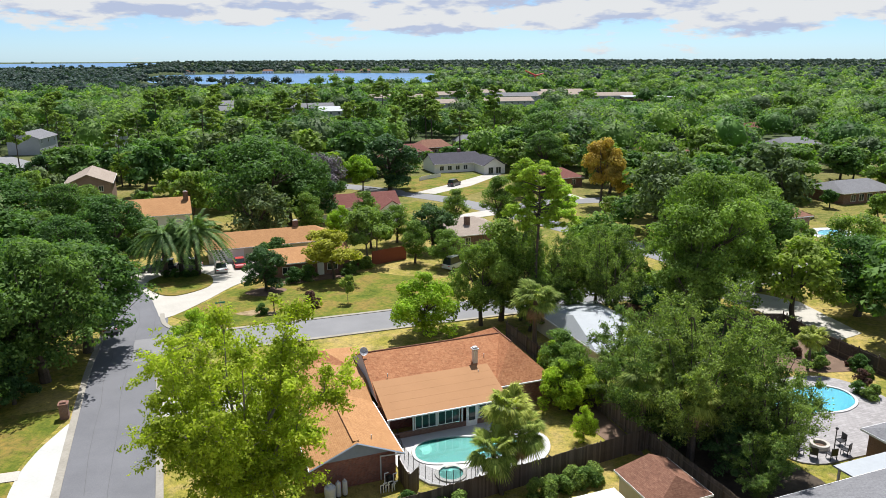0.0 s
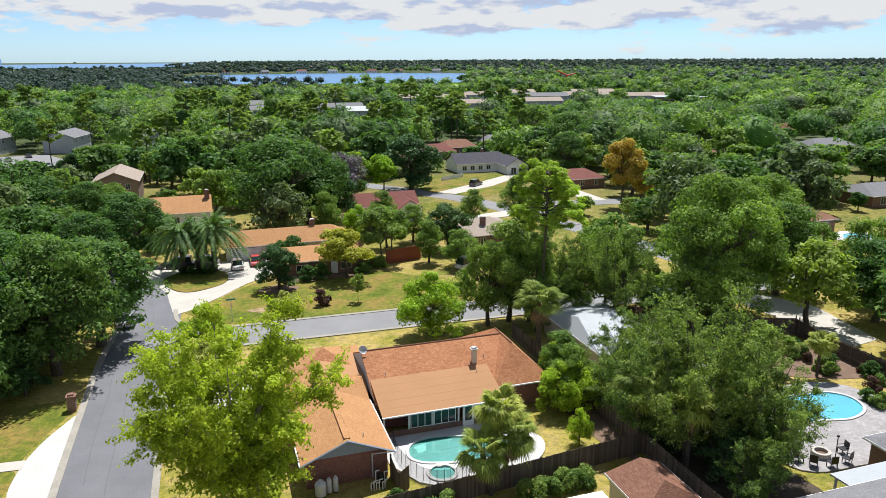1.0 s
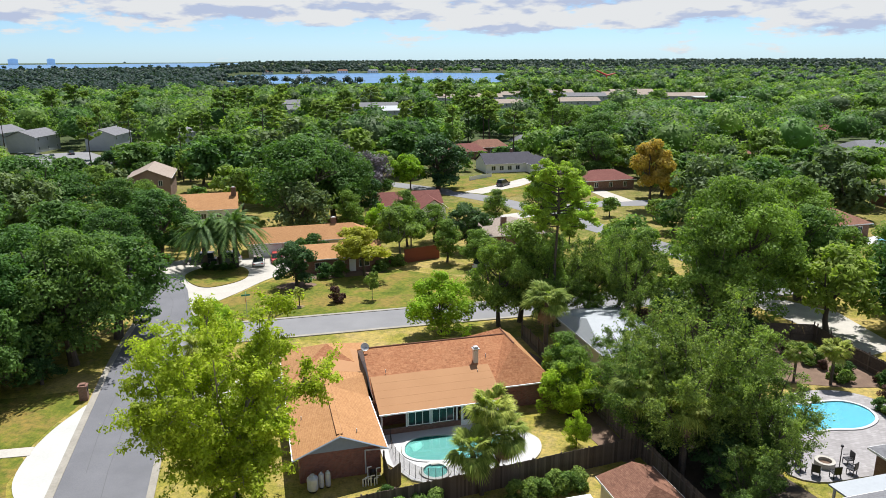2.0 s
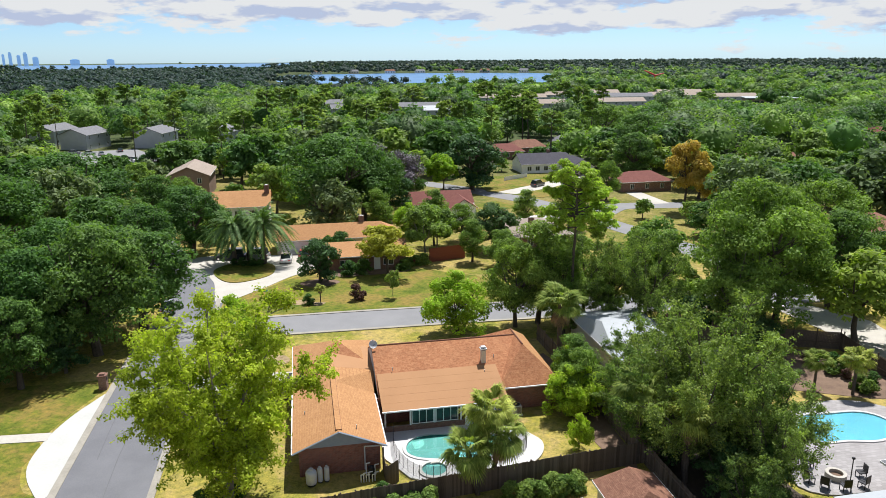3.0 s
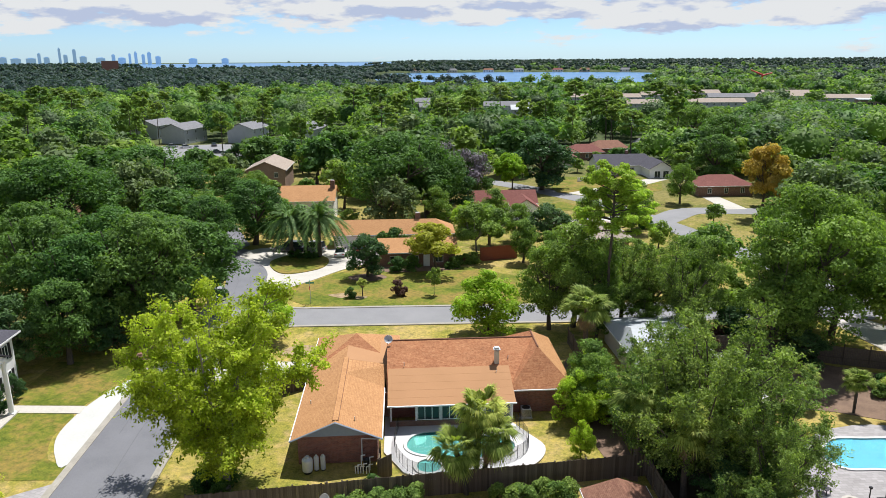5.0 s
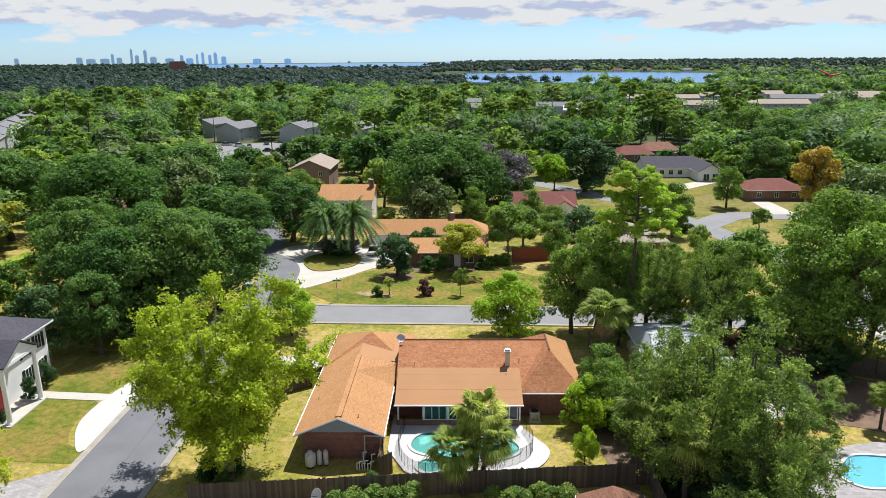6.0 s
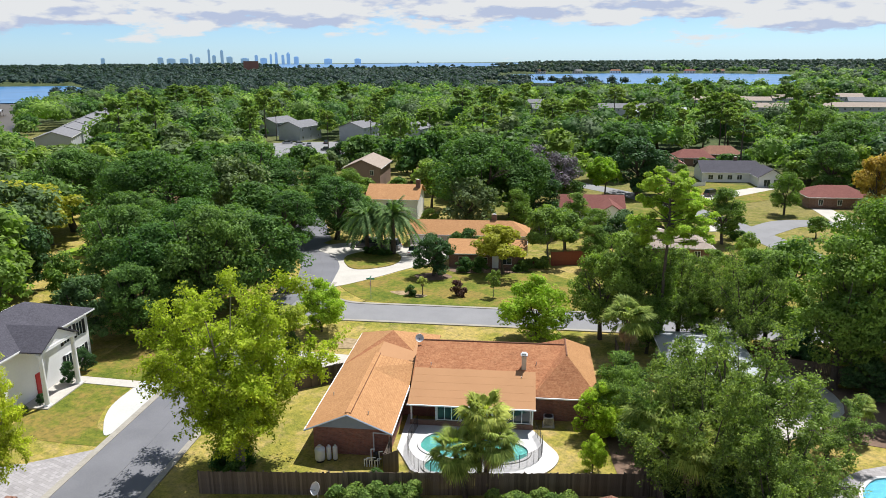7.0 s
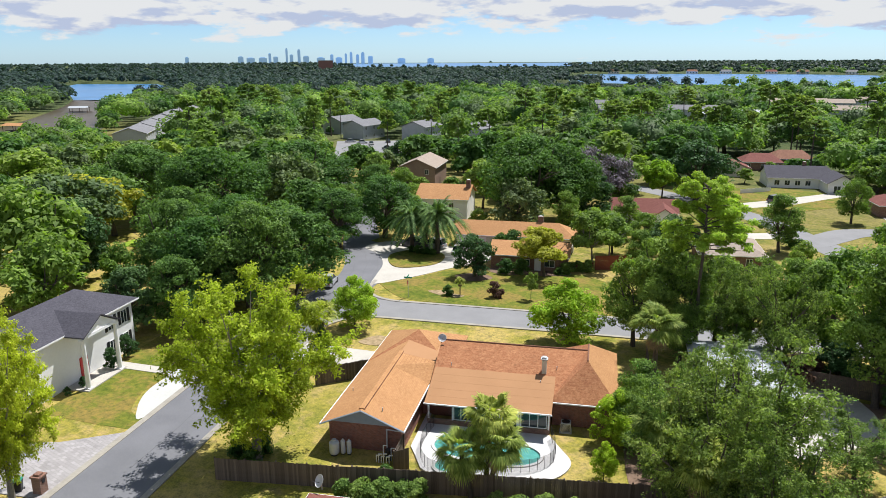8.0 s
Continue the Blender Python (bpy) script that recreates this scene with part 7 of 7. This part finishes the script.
# ---- the city on the horizon ----
# haze before the towers is put in as pale blue and a weak glow
CITY = surface("towers with painted blue haze", (0.28, 0.46, 0.66), (0.42, 0.58, 0.76), 0.5, 0, 0.05, 0.01, 0.0)
tint = CITY.node_tree.nodes["Principled BSDF"]
tint.inputs["Emission Color"].default_value, tint.inputs["Emission Strength"].default_value = (0.3, 0.5, 0.75, 1), 0.2
CITY_WARM = surface("red brick block", (0.2, 0.09, 0.08), (0.26, 0.13, 0.11), 0.8, 0, 0.1, 0.02, 0.0)
for px, top, w, deep in ((348, 20, 26, 0), (440, 22, 40, 0), (457, 14, 60, 0), (478, 15, 60, 0), (490, 44, 20, 0), (500, 20, 36, 0), (519, 74, 16, 1), (527, 34, 26, 0), (540, 66, 22, 1), (552, 24, 44, 0), (577, 14, 60, 0), (596, 34, 24, 0), (608, 14, 50, 0),
                         (620, 40, 16, 0), (629, 48, 20, 1), (640, 34, 22, 0), (649, 46, 26, 1), (662, 22, 36, 0), (715, 6, 60, 0), (765, 5, 50, 0)):
    az = 35.5 + math.degrees(math.atan((784 - px) / 1277))
    r = 4650
    q = Matrix.Translation((28 - r * math.sin(radians(az)), 7.4 + r * math.cos(radians(az)), -3)) @ Matrix.Rotation(radians(az), 4, "Z")
    h = 24 + top * 0.85
    w = w * 0.8
    t = thing("office_tower", q, "distant office tower on the horizon, blue-grey with painted haze", "tower", "towers of the skyline")
    part("shaft", box(B(), (0, 0, h / 2), (w, w, h)), CITY, t)
    part("crown", box(B(), (0, 0, h + 2), (w * 0.6, w * 0.6, 4 + 6 * deep)), CITY, t)
az = 35.5 + math.degrees(math.atan((784 - 585) / 1277))
t = thing("apartment_block", Matrix.Translation((28 - 1900 * math.sin(radians(az)), 7.4 + 1900 * math.cos(radians(az)), -3)) @ Matrix.Rotation(radians(az), 4, "Z"), "red brick apartment block above the woods", "building")
part("wall", box(B(), (0, 0, 14), (36, 16, 28)), CITY_WARM, t)
part("roof", box(B(), (0, 0, 28.4), (37, 17, 0.8)), METAL_ROOF, t)


# ---- trees among the houses ----
def near_line(a, b, line, d):
    for (a0, b0), (a1, b1) in zip(line, line[1:]):
        l2 = (a1 - a0) ** 2 + (b1 - b0) ** 2
        s = min(1, max(0, ((a - a0) * (a1 - a0) + (b - b0) * (b1 - b0)) / l2)) if l2 else 0
        if (a - a0 - s * (a1 - a0)) ** 2 + (b - b0 - s * (b1 - b0)) ** 2 < d * d:
            return True
    return False


EYES = [(0.7, 0), (14, 1), (28, 7.4)]


def cap(x, y, h, keep=0.0, rng=None):
    """The height to which a tree must stay so that a house behind it, or the water, is in view."""
    if keep and rng.random() < keep:
        return h
    for k, (a0, a1, b0, b1) in enumerate(HOMES + OPEN):
        low = 30.4
        c = P((a0 + a1) / 2, (b0 + b1) / 2)
        half = min(a1 - a0, 30) / 2
        for ex, ey in EYES:
            d, t = Vector((c.x - ex, c.y - ey)), Vector((x - ex, y - ey))
            L = d.length
            s = t.dot(d) / L
            if 60 < s < L and abs(t.x * d.y - t.y * d.x) / L < half * 0.8 * s / L + 4.5:
                h = min(h, 31 - low * s / L - gz(x, y) - 0.5)
    az, r = math.degrees(math.atan2(-x, y)), math.hypot(x, y)
    if 2.4 < az < 25 and 420 < r < 940:
        h = min(h, 31 - 33.6 * r / 960 + 3)
    if 25 < az < 44 and 1500 < r < 2700:
        h = min(h, 31 - 33.6 * r / 2800 + 3)
    return h


OPEN = [(-244, -214, 227, 257), (-320, -290, 343, 373), (-282, -252, 290, 320), (-485, -455, 670, 700), (-540, -510, 730, 760), (-60, -50, 56, 65), (48, 62, 116, 140), (40, 56, 88, 95), (-80, -60, 215, 240), (-66, -48, 178, 205), (66, 84, 94, 103), (56, 66, 70, 90), (60, 76, 126, 145)]


def fill():
    rng = np.random.default_rng(2024)
    placed = [(a, b) for _, a, b in PLANTED]
    kinds = ["oak", "oak", "mid", "mid", "light", "moss"]
    for _ in range(9000):
        az, r = rng.uniform(-33, 72), math.sqrt(rng.uniform(72 ** 2, 228 ** 2))
        x, y = polar(az, r)
        a, b = AB(x, y)
        if len(placed) > 620:
            break
        h = rng.uniform(8.5, 16.0)
        if any(a0 - 4.5 < a < a1 + 4.5 and b0 - 4.5 < b < b1 + 4.5 for a0, a1, b0, b1 in BLOCKED) or inside(x, y, RIVER):
            continue
        if near_line(a, b, STREET, 8.0) or near_line(a, b, CROSS, 8.5) or near_line(a, b, FARROAD, 8.5) or near_line(a, b, [(59, 88), (71, 99), (92, 96)], 8.0):
            continue
        if any((a - pa) ** 2 + (b - pb) ** 2 < (8.6 if r > 120 else 9.0) ** 2 for pa, pb in placed):
            continue
        h = cap(x, y, h, 0.0 if r < 190 else 0.2, rng)
        if h < 2.2:
            continue
        placed.append((a, b))
        plant(("fill_" if r < 150 else "far_") + kinds[rng.integers(0, len(kinds))], a, b, h, rng.uniform(0.95, 1.35))


def inside(x, y, poly):
    hit = False
    for (x0, y0), (x1, y1) in zip(poly, poly[1:] + poly[:1]):
        if (y0 > y) != (y1 > y) and x < (x1 - x0) * (y - y0) / (y1 - y0) + x0:
            hit = not hit
    return hit


fill()
rngq = np.random.default_rng(12)
for i in range(64):
    az, r = rngq.uniform(-2, 52), rngq.uniform(225, 430)
    x, y = polar(az, r)
    a, b = AB(x, y)
    if not inside(x, y, RIVER) and not any(a0 - 3 < a < a1 + 3 and b0 - 3 < b < b1 + 3 for a0, a1, b0, b1 in BLOCKED):
        plant("far_pine", a, b, rngq.uniform(16, 21), rngq.uniform(1.1, 1.5))
for a, b in ((-45, 172), (-90, 222), (-88, 246), (-70, 172), (-40, 212), (-56, 250), (-20, 160)):
    plant("far_pine", a, b, 16 + (a * 7) % 4)


# ---- woods ----


def woods():
    rng = np.random.default_rng(77)
    blob = np.array([(0, 0, 1), (0, 0, -0.6)] + [(math.cos(q) * c, math.sin(q) * c, s) for s, c in ((0.55, 0.8), (-0.1, 1.0)) for q in np.linspace(0, 2 * math.pi, 7)[:-1]])
    btri = []
    for i in range(6):
        j = (i + 1) % 6
        btri += [(0, 2 + i, 2 + j), (2 + i, 8 + i, 8 + j), (2 + i, 8 + j, 2 + j), (1, 8 + j, 8 + i)]
    btri = np.array(btri)
    out = {k: ([], []) for k in ("dark", "mid", "light", "moss", "deep")}
    mats = {"dark": LEAF_OAK, "mid": LEAF_MID, "light": LEAF_OLIVE, "moss": LEAF_MOSS, "deep": LEAF_WOODS_SHADED}
    count = {k: 0 for k in out}

    def tree(x, y, z, h, r, cards, size, flat=0.25):
        # past these distances trees take the leaf colour darkened for cloud shadow
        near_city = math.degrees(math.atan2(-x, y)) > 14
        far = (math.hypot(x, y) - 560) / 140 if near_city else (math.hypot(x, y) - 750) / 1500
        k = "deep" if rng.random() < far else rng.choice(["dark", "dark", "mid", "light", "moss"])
        vs, ts = out[k]
        core = blob * np.array([r * 0.78, r * 0.78, h * 0.36]) * rng.uniform(0.85, 1.1, (len(blob), 1)) + np.array([x, y, z + h * 0.55])
        d = rng.normal(size=(cards, 3))
        d /= np.linalg.norm(d, axis=1)[:, None]
        d[:, 2] = np.abs(d[:, 2]) * 1.1 - 0.25
        lump = 1 + 0.18 * np.sin(3 * np.arctan2(d[:, 1], d[:, 0]) + rng.uniform(0, 6)) * (1 - np.abs(d[:, 2])) + rng.normal(0, 0.09, cards)
        pts = d * lump[:, None] * np.array([r, r, h * 0.45]) + np.array([x, y, z + h * 0.55])
        v, t = leaf_cards(pts, size, rng, flat, d)
        vs.append(core)
        ts.append(btri + count[k])
        count[k] += len(core)
        vs.append(v)
        ts.append(t + count[k])
        count[k] += len(v)

    def band(r0, r1, step, cards, size, hs, flat=0.25, az0=-32, az1=71):
        r = r0
        while r < r1:
            st = step * (r / r0) ** 0.5
            naz = int(radians(az1 - az0) * r / st)
            for i in range(naz):
                az = az0 + (az1 - az0) * (i + rng.uniform(0, 1)) / naz
                rr = r + rng.uniform(-0.5, 0.5) * st
                x, y = polar(az, rr)
                if inside(x, y, LAKE) or inside(x, y, SOUND) or inside(x, y, RIVER) or inside(x, y, BASIN):
                    continue
                h = rng.uniform(*hs)
                if r < 700:
                    a, b = AB(x, y)
                    if any(a0 - 4 < a < a1 + 4 and b0 - 4 < b < b1 + 4 for a0, a1, b0, b1 in BLOCKED):
                        continue
                h = cap(x, y, h, 0.2 if r < 700 else 0.12, rng)
                if rng.random() < 0.06 or h < 2.0:
                    continue
                tree(x, y, gz(x, y), h, h * rng.uniform(0.4, 0.58), cards, size, flat)
            r += st * 0.9
    band(228, 420, 11.0, 420, 0.8, (8, 17))
    band(420, 760, 12.5, 130, 1.4, (8, 16))
    band(760, 1700, 18.0, 44, 2.3, (8, 15), 0.7)
    band(1700, 4600, 46.0, 22, 5.5, (10, 16), 0.75)
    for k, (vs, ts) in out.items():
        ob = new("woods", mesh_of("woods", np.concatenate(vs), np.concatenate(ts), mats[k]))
        tagged(ob, {"dark": "distant dark green oak woods", "mid": "distant mid-green woods", "light": "distant light green pines", "moss": "distant grey-green oaks hung with moss", "deep": "woods towards the horizon, cloud shadow and haze in their leaf colour"}[k], "trees", "", "stuff")


woods()
